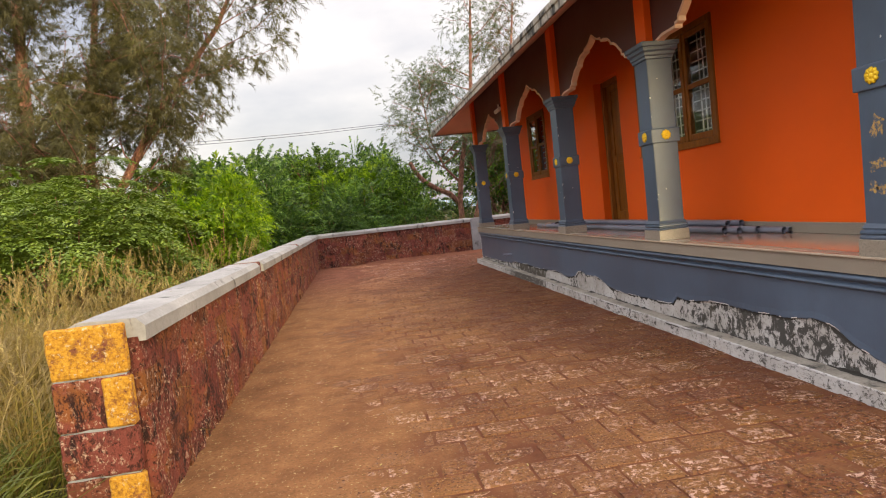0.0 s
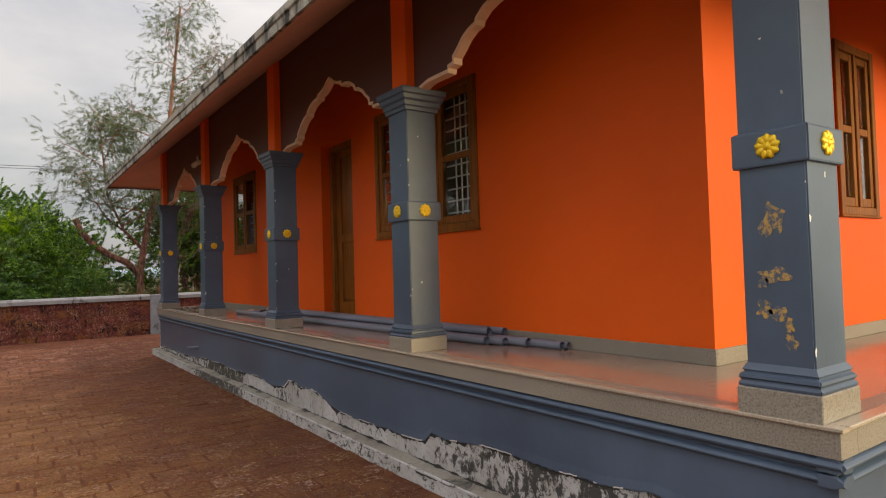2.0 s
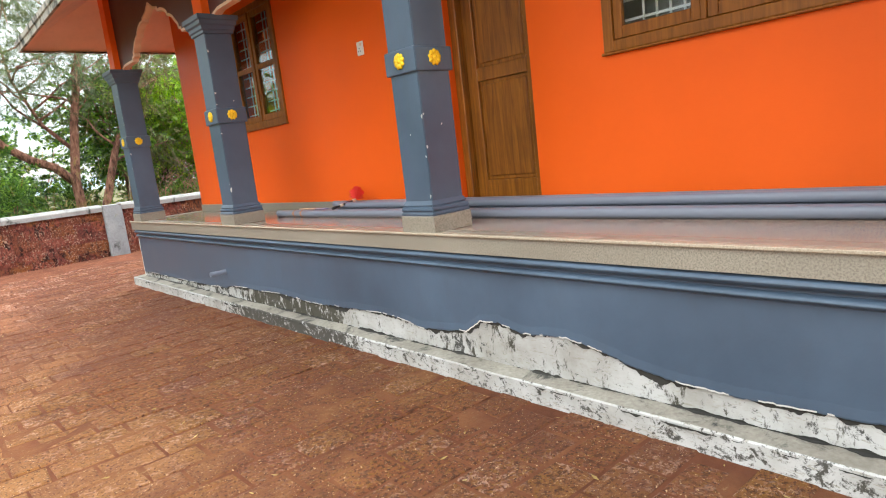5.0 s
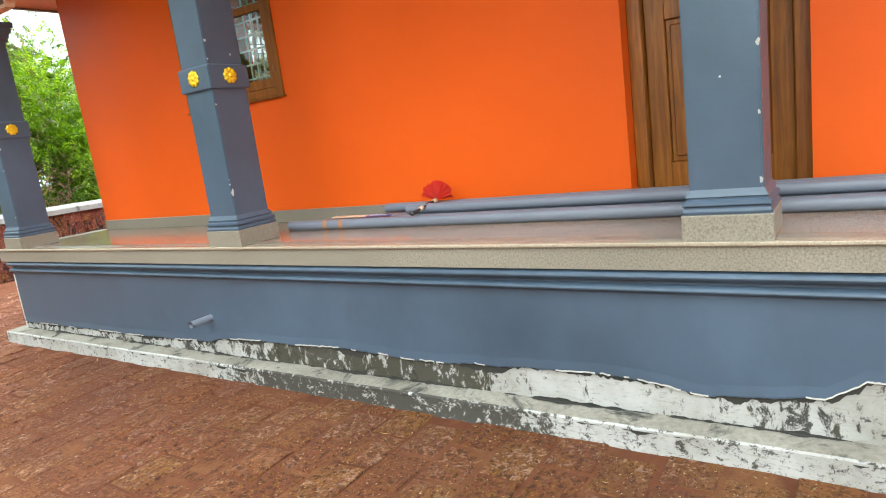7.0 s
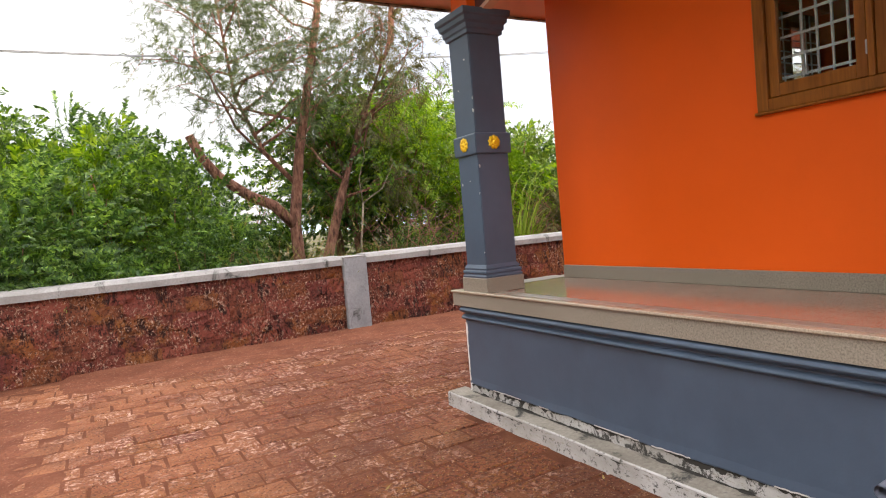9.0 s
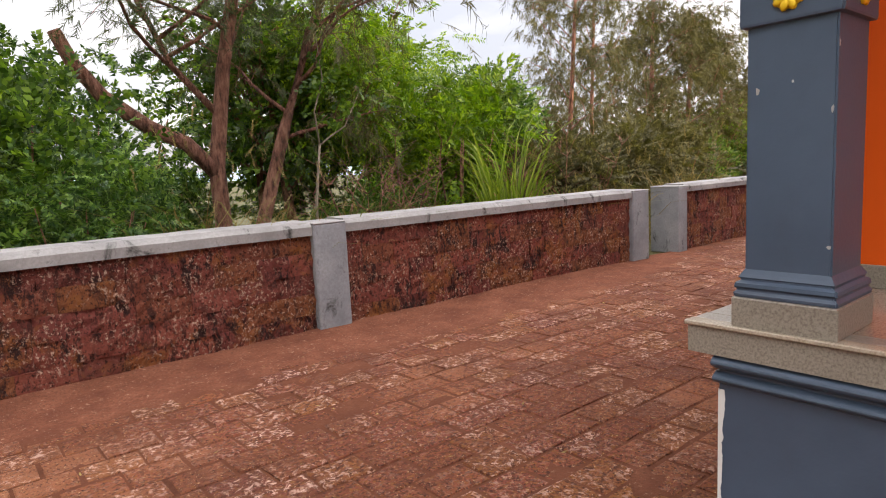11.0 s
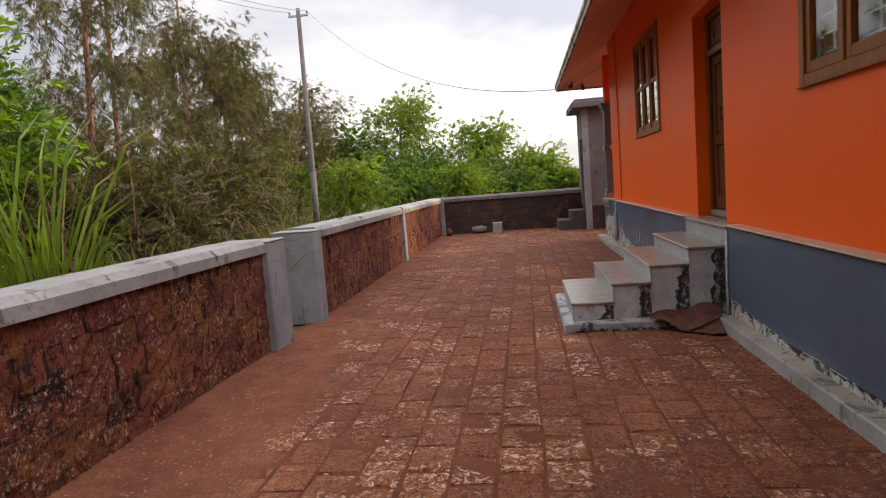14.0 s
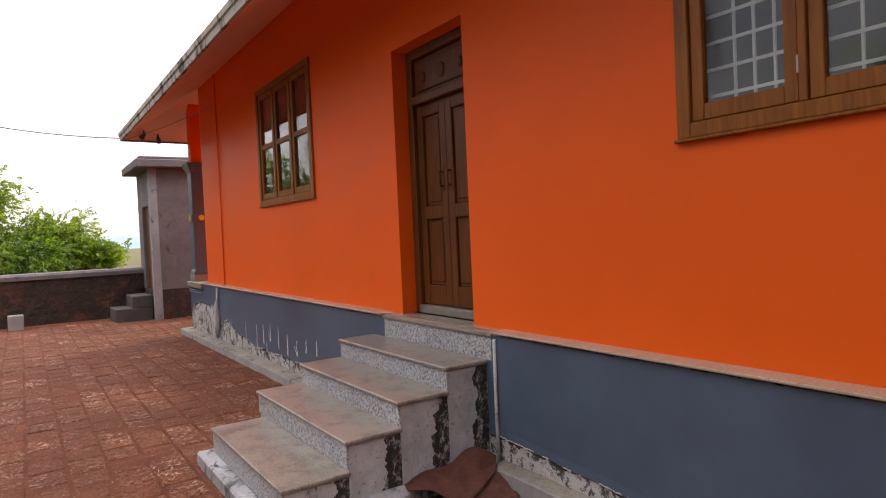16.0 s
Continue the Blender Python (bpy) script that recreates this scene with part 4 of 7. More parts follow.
def column(x, y, faces, label):
    ob = thing("column", label, "column", "veranda columns", at=pose(x, y, FLOOR))
    part("base_block", boxes(((-0.163, -0.163, 0), (0.163, 0.163, 0.105)), bevel=0.004), granite, ob, "square beige granite base block")
    r = [(0.137, 0.105), (0.158, 0.107), (0.160, 0.118), (0.152, 0.128), (0.152, 0.134), (0.158, 0.142), (0.156, 0.154), (0.143, 0.162), (0.143, 0.168), (0.147, 0.173), (0.140, 0.185)]
    part("shaft", soften(square_stack(r + [(0.132, 0.20), (0.132, 0.99)])), slate, ob)
    part("band", soften(square_stack([(0.130, 0.985), (0.149, 0.988), (0.151, 0.995), (0.151, 1.12), (0.147, 1.128), (0.132, 1.135)])), slate, ob, "raised painted band")
    part("upper_shaft", soften(square_stack([(0.132, 1.135), (0.132, 1.82)])), slate, ob)
    part("capital", square_stack([(0.134, 1.82), (0.148, 1.825), (0.150, 1.85), (0.160, 1.86), (0.163, 1.89), (0.178, 1.905), (0.182, 1.935), (0.196, 1.945), (0.199, 1.985), (0.15, 1.99)]), slate, ob, "stepped flaring capital")
    part("post", soften(square_stack([(0.105, 1.985), (0.105, soffit(x - 0.105 * 0, y) - FLOOR + 0.05)]), 0.004), orange, ob, "orange painted post above the capital")
    for f in faces:
        d = {"x-": (-0.155, 0, 0), "x+": (0.155, 0, 0), "y-": (0, -0.155, 90), "y+": (0, 0.155, 90)}[f]
        rr = part("rosette", ROSETTE, None, ob, "round gilded petalled rosette")
        rr.matrix_basis = pose(d[0], d[1], 1.062, 0, 0, d[2])
    return ob


for i, y in enumerate(COLS):
    ob = column(COLX, y, ("x-", "y-"), "square slate grey column with gilded rosettes on a granite block")
    if i == 0:
        first_column = ob
for x in (6.30, 8.5):
    column(x, COLS[0] + 0.0, ("y-", "x-"), "square slate grey column on the end veranda")
column(17.74, 15.95, ("y+", "x-"), "square slate grey column at the rear corner")

# small chips in the paint along the columns' edges
rnd = random.Random(15)
CHIPS = []
for k in range(5):
    bm = bmesh.new()
    ring = [bm.verts.new((0, math.cos(a) * rnd.uniform(0.4, 1.0), math.sin(a) * rnd.uniform(0.5, 1.2))) for a in [2 * math.pi * i / 7 for i in range(7)]]
    bm.faces.new(ring)
    bmesh.ops.solidify(bm, geom=bm.faces[:], thickness=0.05)
    bmesh.ops.recalc_face_normals(bm, faces=bm.faces[:])
    me = bpy.data.meshes.new("paint_chip")
    bm.to_mesh(me)
    bm.free()
    me.materials.append(lime_drip)
    CHIPS.append(me)
for ob in [o for o in bpy.data.objects if o.name.split(".")[0] == "column"]:
    for k in range(9):
        z = rnd.choice((rnd.uniform(0.22, 0.96), rnd.uniform(0.22, 0.96), rnd.uniform(1.15, 1.75)))
        size = rnd.uniform(0.004, 0.010) * (1.6 if rnd.random() < 0.15 else 1)
        side = rnd.random() < 0.5
        off = rnd.choice((-0.122, -0.126, rnd.uniform(-0.1, 0.1)))
        c = part("paint_chip", rnd.choice(CHIPS), None, ob)
        c.matrix_basis = (pose(-0.1325, off, z) if side else pose(off, -0.1325, z, 0, 0, 90)) @ Matrix.Diagonal((0.02, size, size * rnd.uniform(0.8, 2.2), 1))

# worn painted figures on the first column: plain irregular patches
random.seed(4)
for cy, cz, w, h in ((0.0, 0.775, 0.055, 0.11), (0.045, 0.74, 0.03, 0.05), (0.005, 0.555, 0.08, 0.05), (0.05, 0.525, 0.03, 0.035), (0.05, 0.42, 0.05, 0.05), (-0.005, 0.40, 0.05, 0.05), (-0.045, 0.36, 0.03, 0.05), (-0.05, 0.29, 0.035, 0.05)):
    bm = bmesh.new()
    n = 22
    ring = []
    for k in range(n):
        a = 2 * math.pi * k / n
        rr = 0.62 + 0.5 * wob(math.cos(a) * 1.7 + cz * 9, math.sin(a) * 1.7 + cy * 30)
        ring.append(bm.verts.new((-0.1335, cy + w * rr * math.cos(a), cz + h * rr * math.sin(a))))
    bm.faces.new(ring)
    bmesh.ops.recalc_face_normals(bm, faces=bm.faces[:])
    bmesh.ops.solidify(bm, geom=bm.faces[:], thickness=0.0012)
    part("worn_patch", bm, worn_gold, first_column, "worn gilt paint remnant")

# ---- arched panels between the columns ----
HALF_ARCH = [(0.86, 2.905), (0.86, 2.935), (0.80, 2.945), (0.80, 2.985), (0.74, 3.03), (0.68, 3.085), (0.60, 3.125), (0.54, 3.135), (0.53, 3.165), (0.45, 3.215), (0.36, 3.24), (0.27, 3.245), (0.26, 3.275), (0.18, 3.29), (0.11, 3.315), (0.05, 3.355), (0.0, 3.38)]


def arch_bay(a, b, at, label):
    ob = thing("arch_panel", label, "arch", "veranda arches")
    mid, hw = (a + b) / 2, (b - a) / 2
    line = [(-hw, 2.86), (-hw + 0.2, 2.905)]
    line += [(-d, z) for d, z in HALF_ARCH] + [(d, z) for d, z in HALF_ARCH[-2::-1]]
    line += [(hw - 0.2, 2.905), (hw, 2.86)]
    bm = bmesh.new()
    prev = None
    for d, z in line:
        u = mid + d
        q = at(u, 0, 0)
        zt = soffit(q[0], q[1]) + 0.06
        col = [bm.verts.new(at(u, w, zz)) for w, zz in ((0.032, z), (0.032, zt), (-0.032, zt), (-0.032, z))]
        if prev:
            for i in range(4):
                bm.faces.new((prev[i], col[i], col[(i + 1) % 4], prev[(i + 1) % 4]))
        prev = col
    bmesh.ops.recalc_face_normals(bm, faces=bm.faces[:])
    part("panel", bm, maroon, ob)
    bm = bmesh.new()
    prev = None
    for i, (d, z) in enumerate(line):
        u = mid + d
        p0, p1 = line[max(i - 1, 0)], line[min(i + 1, len(line) - 1)]
        t = Vector((p1[0] - p0[0], p1[1] - p0[1])).normalized()
        nx, nz = t.y * 0.022, -t.x * 0.022
        col = [bm.verts.new(at(u + e * nx, w, z + e * nz + 0.003)) for w, e in ((0.038, -0.25), (0.038, 1), (-0.038, 1), (-0.038, -0.25))]
        if prev:
            for k in range(4):
                bm.faces.new((prev[k], col[k], col[(k + 1) % 4], prev[(k + 1) % 4]))
        prev = col
    bmesh.ops.recalc_face_normals(bm, faces=bm.faces[:])
    part("arch_edge", bm, cream, ob, "cream painted scalloped arch edge")


for a, b in zip(COLS, COLS[1:]):
    arch_bay(a + 0.1, b - 0.1, lambda u, w, z: (COLX - w, u, z), "dark maroon panel cut to a scalloped arch")
for a, b in ((COLX, 6.30), (6.30, 8.5)):
    arch_bay(a + 0.1, b - 0.1, lambda u, w, z: (u, COLS[0] - w, z), "dark maroon end panel cut to a scalloped arch")


# ---- windows ----
def window(name, at, hole, leaves, label, grille=True, rail=0.5):
    a0, a1, z0, z1 = hole
    ob = thing(name, label, "window", kind="structure")

    def bar(u0, u1, w0, w1, za, zb):
        return (at(u0, w0, za), at(u1, w1, zb))

    f = 0.065
    part("window_frame", boxes(bar(a0, a0 + f, -0.09, 0.022, z0, z1), bar(a1 - f, a1, -0.09, 0.022, z0, z1), bar(a0 + f, a1 - f, -0.09, 0.020, z0, z0 + f), bar(a0 + f, a1 - f, -0.09, 0.020, z1 - f, z1), bevel=0.004), teak, ob)
    part("window_sill", boxes(bar(a0 - 0.012, a1 + 0.012, -0.02, 0.034, z0 - 0.016, z0 - 0.001), bevel=0.004), teak, ob, "weathered thin wooden sill")
    wide = (a1 - a0 - 2 * f - 0.03 * (leaves - 1)) / leaves
    for k in range(leaves):
        u0 = a0 + f + k * (wide + 0.03)
        u1 = u0 + wide
        if k:
            part("mullion", boxes(bar(u0 - 0.03, u0, -0.09, 0.018, z0 + f, z1 - f), bevel=0.003), teak, ob)
        g, s = 0.004, 0.058
        zb, zt = z0 + f + g, z1 - f - g
        zm = zb + (zt - zb) * rail
        sh = part("shutter", boxes(bar(u0 + g, u0 + s, -0.035, 0.006, zb, zt), bar(u1 - s, u1 - g, -0.035, 0.006, zb, zt), bar(u0 + s, u1 - s, -0.035, 0.004, zb, zb + 0.07), bar(u0 + s, u1 - s, -0.035, 0.004, zt - 0.06, zt), bar(u0 + s, u1 - s, -0.035, 0.004, zm - 0.028, zm + 0.028), bevel=0.004), teak, ob, "glazed teak shutter")
        for c, d in ((zb + 0.07, zm - 0.028), (zm + 0.028, zt - 0.06)):
            pane = part("pane", boxes(bar(u0 + s - 0.006, u1 - s + 0.006, -0.020, -0.015, c - 0.006, d + 0.006)), glass, sh, "clear window pane")
            pane.visible_shadow = False
        for zz in (zb + 0.14, zt - 0.14):
            part("hinge", boxes(bar(u0 - 0.006, u0 + 0.010, 0.004, 0.014, zz - 0.035, zz + 0.035), bevel=0.003), steel, sh, "small steel hinge")
        if grille:
            spans = []
            nb = max(3, round((wide - 2 * s) / 0.085))
            for i in range(1, nb):
                u = u0 + s + (wide - 2 * s) * i / nb
                spans.append(bar(u - 0.005, u + 0.005, -0.112, -0.100, z0 + 0.02, z1 - 0.02))
            for i in range(1, 11):
                z = z0 + f + (z1 - z0 - 2 * f) * i / 11
                spans.append(bar(u0 + 0.01, u1 - 0.01, -0.100, -0.094, z - 0.007, z + 0.007))
            part("grille", boxes(*spans), white_metal, ob, "white painted security grille")
    return ob


window("window_1", at_front, W_FRONT_1, 3, "three-leaf teak window with a white security grille")
window("window_2", at_front, W_FRONT_2, 2, "two-leaf teak window with a white security grille")
window("window_3", at_near, W_NEAR_1, 2, "narrow two-leaf teak window in the end wall")
window("window_4", at_near, W_NEAR_2, 2, "narrow two-leaf teak window in the end wall")
for u0, u1, z0, z1 in ((5.70, 5.85, 1.92, 2.26), (6.55, 6.66, 1.91, 2.20)):
    bm = bmesh.new()
    prev = None
    for k in range(9):
        u = u0 + (u1 - u0) * k / 8
        w = -0.055 - 0.008 * math.sin(k * 0.8)
        lean = 0.05 * k / 8 * (1 if u0 > 6 else 0.2)
        col = [bm.verts.new(at_near(u, w, z0)), bm.verts.new(at_near(u, w - 0.004, z1 - 0.08 + lean * 1.6))]
        if prev:
            bm.faces.new((prev[0], col[0], col[1], prev[1]))
        prev = col
    bmesh.ops.solidify(bm, geom=bm.faces[:], thickness=0.001)
    tagged(part("paper_sheet", bm, lime_drip), "plain white paper sheet behind the window pane", "paper", "papers in the windows")
window("window_5", at_back, W_BACK_1, 3, "three-leaf teak window with a white security grille")
window("window_6", at_back, W_BACK_2, 3, "three-leaf teak window reflecting the sky", grille=False)


# ---- doors ----
def door(name, at, hole, deep, transom, label):
    a0, a1, z0, z1 = hole
    ob = thing(name, label, "door", kind="structure")

    def bar(u0, u1, w0, w1, za, zb):
        return (at(u0, w0, za), at(u1, w1, zb))

    f = 0.075
    zt = z1 if not transom else z1 - 0.40
    part("door_frame", boxes(bar(a0, a0 + f, -deep - 0.10, -deep, z0, z1), bar(a1 - f, a1, -deep - 0.10, -deep, z0, z1), bar(a0 + f, a1 - f, -deep - 0.10, -deep, z1 - f, z1), bevel=0.006), dark_teak if transom else door_teak, ob)
    part("threshold", boxes(bar(a0 + f, a1 - f, -deep - 0.14, -deep + 0.02, z0, z0 + 0.065), bevel=0.008), step_granite if transom else dark_teak, ob, "worn door threshold")
    if transom:
        part("transom", boxes(bar(a0 + f, a1 - f, -deep - 0.08, -deep - 0.035, zt, z1 - f), bar(a0 + f, a1 - f, -deep - 0.09, -deep + 0.012, zt - 0.03, zt + 0.035), bar(a0 + f + 0.04, a1 - f - 0.04, -deep - 0.05, -deep - 0.022, zt + 0.07, z1 - f - 0.04), bevel=0.006), dark_teak, ob, "carved transom panel")
        bm = bmesh.new()
        for du, r in ((0.0, 0.045), (-0.24, 0.03), (0.24, 0.03)):
            g = bmesh.ops.create_uvsphere(bm, u_segments=12, v_segments=8, radius=1.0)["verts"]
            q = at((a0 + a1) / 2 + du, -deep - 0.022, zt + 0.17)
            th = 0.018
            sc = (th, r, r * 1.3, 1) if at is at_front else (r, th, r * 1.3, 1)
            bmesh.ops.transform(bm, matrix=Matrix.Translation(q) @ Matrix.Diagonal(sc), verts=g)
        part("carving", bm, dark_teak, ob, "carved oval boss", smooth=True)
    mid = (a0 + a1) / 2
    zb, ztop = z0 + 0.07, (zt - 0.03 if transom else z1 - f) - 0.004
    halves = ((a0 + f + 0.003, mid - 0.002, mid - 0.05), (mid + 0.002, a1 - f - 0.003, mid + 0.05))
    if not transom:
        # a single broad leaf, set further back in its casing
        halves = ((a0 + f + 0.003, a1 - f - 0.003, a0 + f + 0.05),)
        deep += 0.03
    for u0, u1, handle_u in halves:
        s = 0.075 if transom else 0.105
        zm = zb + (ztop - zb) * 0.46
        lf = part("leaf", boxes(bar(u0, u0 + s, -deep - 0.075, -deep - 0.035, zb, ztop), bar(u1 - s, u1, -deep - 0.075, -deep - 0.035, zb, ztop), bar(u0 + s, u1 - s, -deep - 0.075, -deep - 0.036, zb, zb + 0.15), bar(u0 + s, u1 - s, -deep - 0.075, -deep - 0.036, ztop - 0.09, ztop), bar(u0 + s, u1 - s, -deep - 0.075, -deep - 0.036, zm - 0.05, zm + 0.05), bevel=0.004), dark_teak if transom else door_teak, ob, "panelled teak door leaf")
        for c, d in ((zb + 0.15, zm - 0.05), (zm + 0.05, ztop - 0.09)):
            part("door_panel", boxes(bar(u0 + s, u1 - s, -deep - 0.068, -deep - 0.056, c, d), bar(u0 + s + 0.025, u1 - s - 0.025, -deep - 0.058, -deep - 0.044, c + 0.03, d - 0.03), bevel=0.006), dark_teak if transom else door_teak, lf, "raised wooden panel")
        if not transom:
            continue
        zh = z0 + 1.02
        part("door_handle", boxes(bar(handle_u - 0.012, handle_u + 0.012, -deep - 0.036, -deep - 0.030, zh - 0.09, zh + 0.09), bar(handle_u - 0.007, handle_u + 0.007, -deep - 0.034, -deep + 0.002, zh - 0.06, zh - 0.045), bar(handle_u - 0.007, handle_u + 0.007, -deep - 0.034, -deep + 0.002, zh + 0.045, zh + 0.06), bar(handle_u - 0.007, handle_u + 0.007, -deep - 0.006, -deep + 0.006, zh - 0.06, zh + 0.06), bevel=0.003), steel if not transom else dark_teak, lf, "upright pull handle")


door("door_1", at_front, D_FRONT, 0.115, False, "closed panelled teak door set back in its frame")
door("door_2", at_back, D_BACK, 0.125, True, "closed teak door under a carved transom")


# ---- yard steps ----
steps = thing("entrance_steps", "granite-faced concrete steps up to the yard door", "steps", "", "structure")
TREADS = [(0.252, 17.49, 9.735, 11.11), (0.413, 17.125, 9.75, 11.25), (0.560, 16.79, 9.755, 11.25), (0.703, 16.455, 9.755, 11.25), (0.872, 16.15, 9.70, 11.07)]
part("base_slab", boxes(((9.65, PB, -0.02), (11.19, 17.57, 0.085)), bevel=0.012), mouldy_cement, steps, "mould-stained concrete base slab")
for k, (z, y, x0, x1) in enumerate(TREADS):
    prev_z = 0.085 if k == 0 else TREADS[k - 1][0]
    low = 0.08 if k < 4 else TREADS[3][0] - 0.02
    rear = TREADS[k + 1][1] - 0.03 if k < 4 else YB + 0.002
    part("step_block", boxes(((x0 + 0.012, rear, low), (x1 - 0.012, y - 0.022, z - 0.024)), bevel=0.004), step_cement, steps, "pale cement step block with black mould")
    part("riser", boxes(((x0 + 0.012, y - 0.0215, prev_z), (x1 - 0.012, y - 0.012, z - 0.024)), bevel=0.002), grey_granite, steps, "speckled grey granite riser")
    part("tread", boxes(((x0, (rear + 0.008) if k < 4 else YB + 0.002, z - 0.023), (x1, y, z)), bevel=0.005), step_granite, steps, "polished brown granite tread")
part("tread", boxes(((D_BACK[0] + 0.001, YB - 0.088, FLOOR - 0.02), (D_BACK[1] - 0.001, YB + 0.001, FLOOR + 0.001))), step_granite, steps, "polished brown granite tread")
for k in range(4):
    z, y, x0, x1 = TREADS[k]
    yb, x = TREADS[k + 1][1] - 0.012, x0 + 0.0105
    bm = bmesh.new()
    prev = None
    for i in range(40):
        zz = 0.09 + (z - 0.028 - 0.09) * i / 39
        w = max(0.004, 0.085 + 0.055 * wob(zz * 9, k * 3.0) + 0.035 * wob(zz * 40, k) + 0.04 * (1 - i / 39))
        w0 = max(0.0, 0.012 * wob(zz * 23, k + 9))
        col = [bm.verts.new((x, yb + w0, zz)), bm.verts.new((x, yb + w0 + w, zz))]
        if prev:
            bm.faces.new((prev[0], col[0], col[1], prev[1]))
        prev = col
    part("mould_line", bm, blotchy_mould, steps, "black mould running down the side of the step")
bm = bmesh.new()
prev = None
for i in range(150):
    y = 16.32 + 1.22 * i / 149
    w = max(0.0, 0.022 + 0.028 * wob(y * 7, 33) + 0.016 * wob(y * 31, 34))
    col = [bm.verts.new((9.6485, y, 0.0)), bm.verts.new((9.6485, y, w))]
    if prev:
        bm.faces.new((prev[0], col[0], col[1], prev[1]))
    prev = col
part("mould_line", bm, blotchy_mould, steps, "black mould along the foot of the base slab")
bm = bmesh.new()
tube([(9.668, PB + 0.018, 0.10), (9.673, PB + 0.02, 0.4), (9.668, PB + 0.018, 0.84)], 0.011, 8, bm)
tagged(part("drain_pipe", bm, step_cement), "thin cement-smeared pipe up the plinth beside the steps", "pipe")


# crumpled mat thrown down beside the steps
m, nt, b = mat("rust_brown_mat")
p = place(nt)
c = ramp(nt, fuzz(nt, p, 9, 6, 0.7), (0.3, (0.060, 0.021, 0.014)), (0.6, (0.112, 0.040, 0.027)), (0.8, (0.15, 0.060, 0.040)))
c = blend(nt, ramp(nt, fuzz(nt, p, 60, 4, 0.7), (0.56, 0.0), (0.64, 0.6)), c, (0.035, 0.015, 0.011))
nt.links.new(c, b.inputs["Base Color"])
b.inputs["Roughness"].default_value = 0.95
relief(nt, b, fuzz(nt, p, 90, 5), 0.6, 0.01)
rust_mat = m


# each sheet: its upper edge and its lower edge, from the corner on the base slab to the plinth's ledge
MAT_SHEETS = [
    (((9.665, 16.82, 0.125), (9.67, 16.70, 0.165), (9.68, 16.52, 0.155), (9.70, 16.38, 0.205), (9.695, 16.29, 0.20), (9.65, 16.19, 0.135)),
     ((9.62, 16.82, 0.105), (9.585, 16.72, 0.092), (9.52, 16.63, 0.040), (9.470, 16.54, 0.012), (9.505, 16.40, 0.055), (9.58, 16.24, 0.105))),
    (((9.50, 16.50, 0.030), (9.53, 16.38, 0.065), (9.56, 16.25, 0.080), (9.51, 16.21, 0.062)),
     ((9.455, 16.53, 0.010), (9.40, 16.43, 0.010), (9.335, 16.33, 0.010), (9.355, 16.27, 0.012))),
]


def crumpled_mat():
    nu, nv, thick = 40, 14, 0.009

    def along(pts, u):
        u *= len(pts) - 1
        k = min(int(u), len(pts) - 2)
        a, b_, c_, d = pts[max(k - 1, 0)], pts[k], pts[k + 1], pts[min(k + 2, len(pts) - 1)]
        t = u - k
        return 0.5 * (2 * b_ + (c_ - a) * t + (2 * a - 5 * b_ + 4 * c_ - d) * t * t + (3 * b_ - a - 3 * c_ + d) * t ** 3)

    bm = bmesh.new()
    for upper, lower in MAT_SHEETS:
        top, low = [Vector(v) for v in upper], [Vector(v) for v in lower]
        sheets = []
        for lift in (thick, 0.0):
            sheet = []
            for i in range(nu + 1):
                u = i / nu
                a, b_ = along(top, u), along(low, u)
                nrm = (b_ - a).cross(along(top, min(u + 0.02, 1)) - along(top, max(u - 0.02, 0))).normalized()
                nrm = nrm if nrm.z > 0 else -nrm
                row_ = []
                for j in range(nv + 1):
                    v = j / nv
                    q = a.lerp(b_, v) + nrm * (lift - 0.016 * math.sin(v * math.pi) + 0.010 * wob(u * 7, v * 3, 81) + 0.012 * abs(wob(u * 5 + v * 2, v * 3 - u * 2, 84)) + 0.003 * wob(u * 19, v * 8, 82))
                    q.y += 0.010 * wob(u * 9, v * 0.5, 83) * (1 if j in (0, nv) else 0.6)
                    q.z = max(q.z, 0.006 + lift)
                    row_.append(bm.verts.new(q))
                sheet.append(row_)
            sheets.append(sheet)
        up, dn = sheets
        for i in range(nu):
            for j in range(nv):
                bm.faces.new((up[i][j], up[i + 1][j], up[i + 1][j + 1], up[i][j + 1]))
                bm.faces.new((dn[i][j], dn[i][j + 1], dn[i + 1][j + 1], dn[i + 1][j]))
        rim = [(i, 0) for i in range(nu)] + [(nu, j) for j in range(nv)] + [(i, nv) for i in range(nu, 0, -1)] + [(0, j) for j in range(nv, 0, -1)]
        for k in range(len(rim)):
            (i, j), (i2, j2) = rim[k], rim[(k + 1) % len(rim)]
            bm.faces.new((up[i][j], dn[i][j], dn[i2][j2], up[i2][j2]))
    bmesh.ops.recalc_face_normals(bm, faces=bm.faces[:])
    for f in bm.faces:
        f.smooth = True
    return tagged(part("doormat", bm, rust_mat), "crumpled rust brown mat lying beside the steps", "doormat")


crumpled_mat()


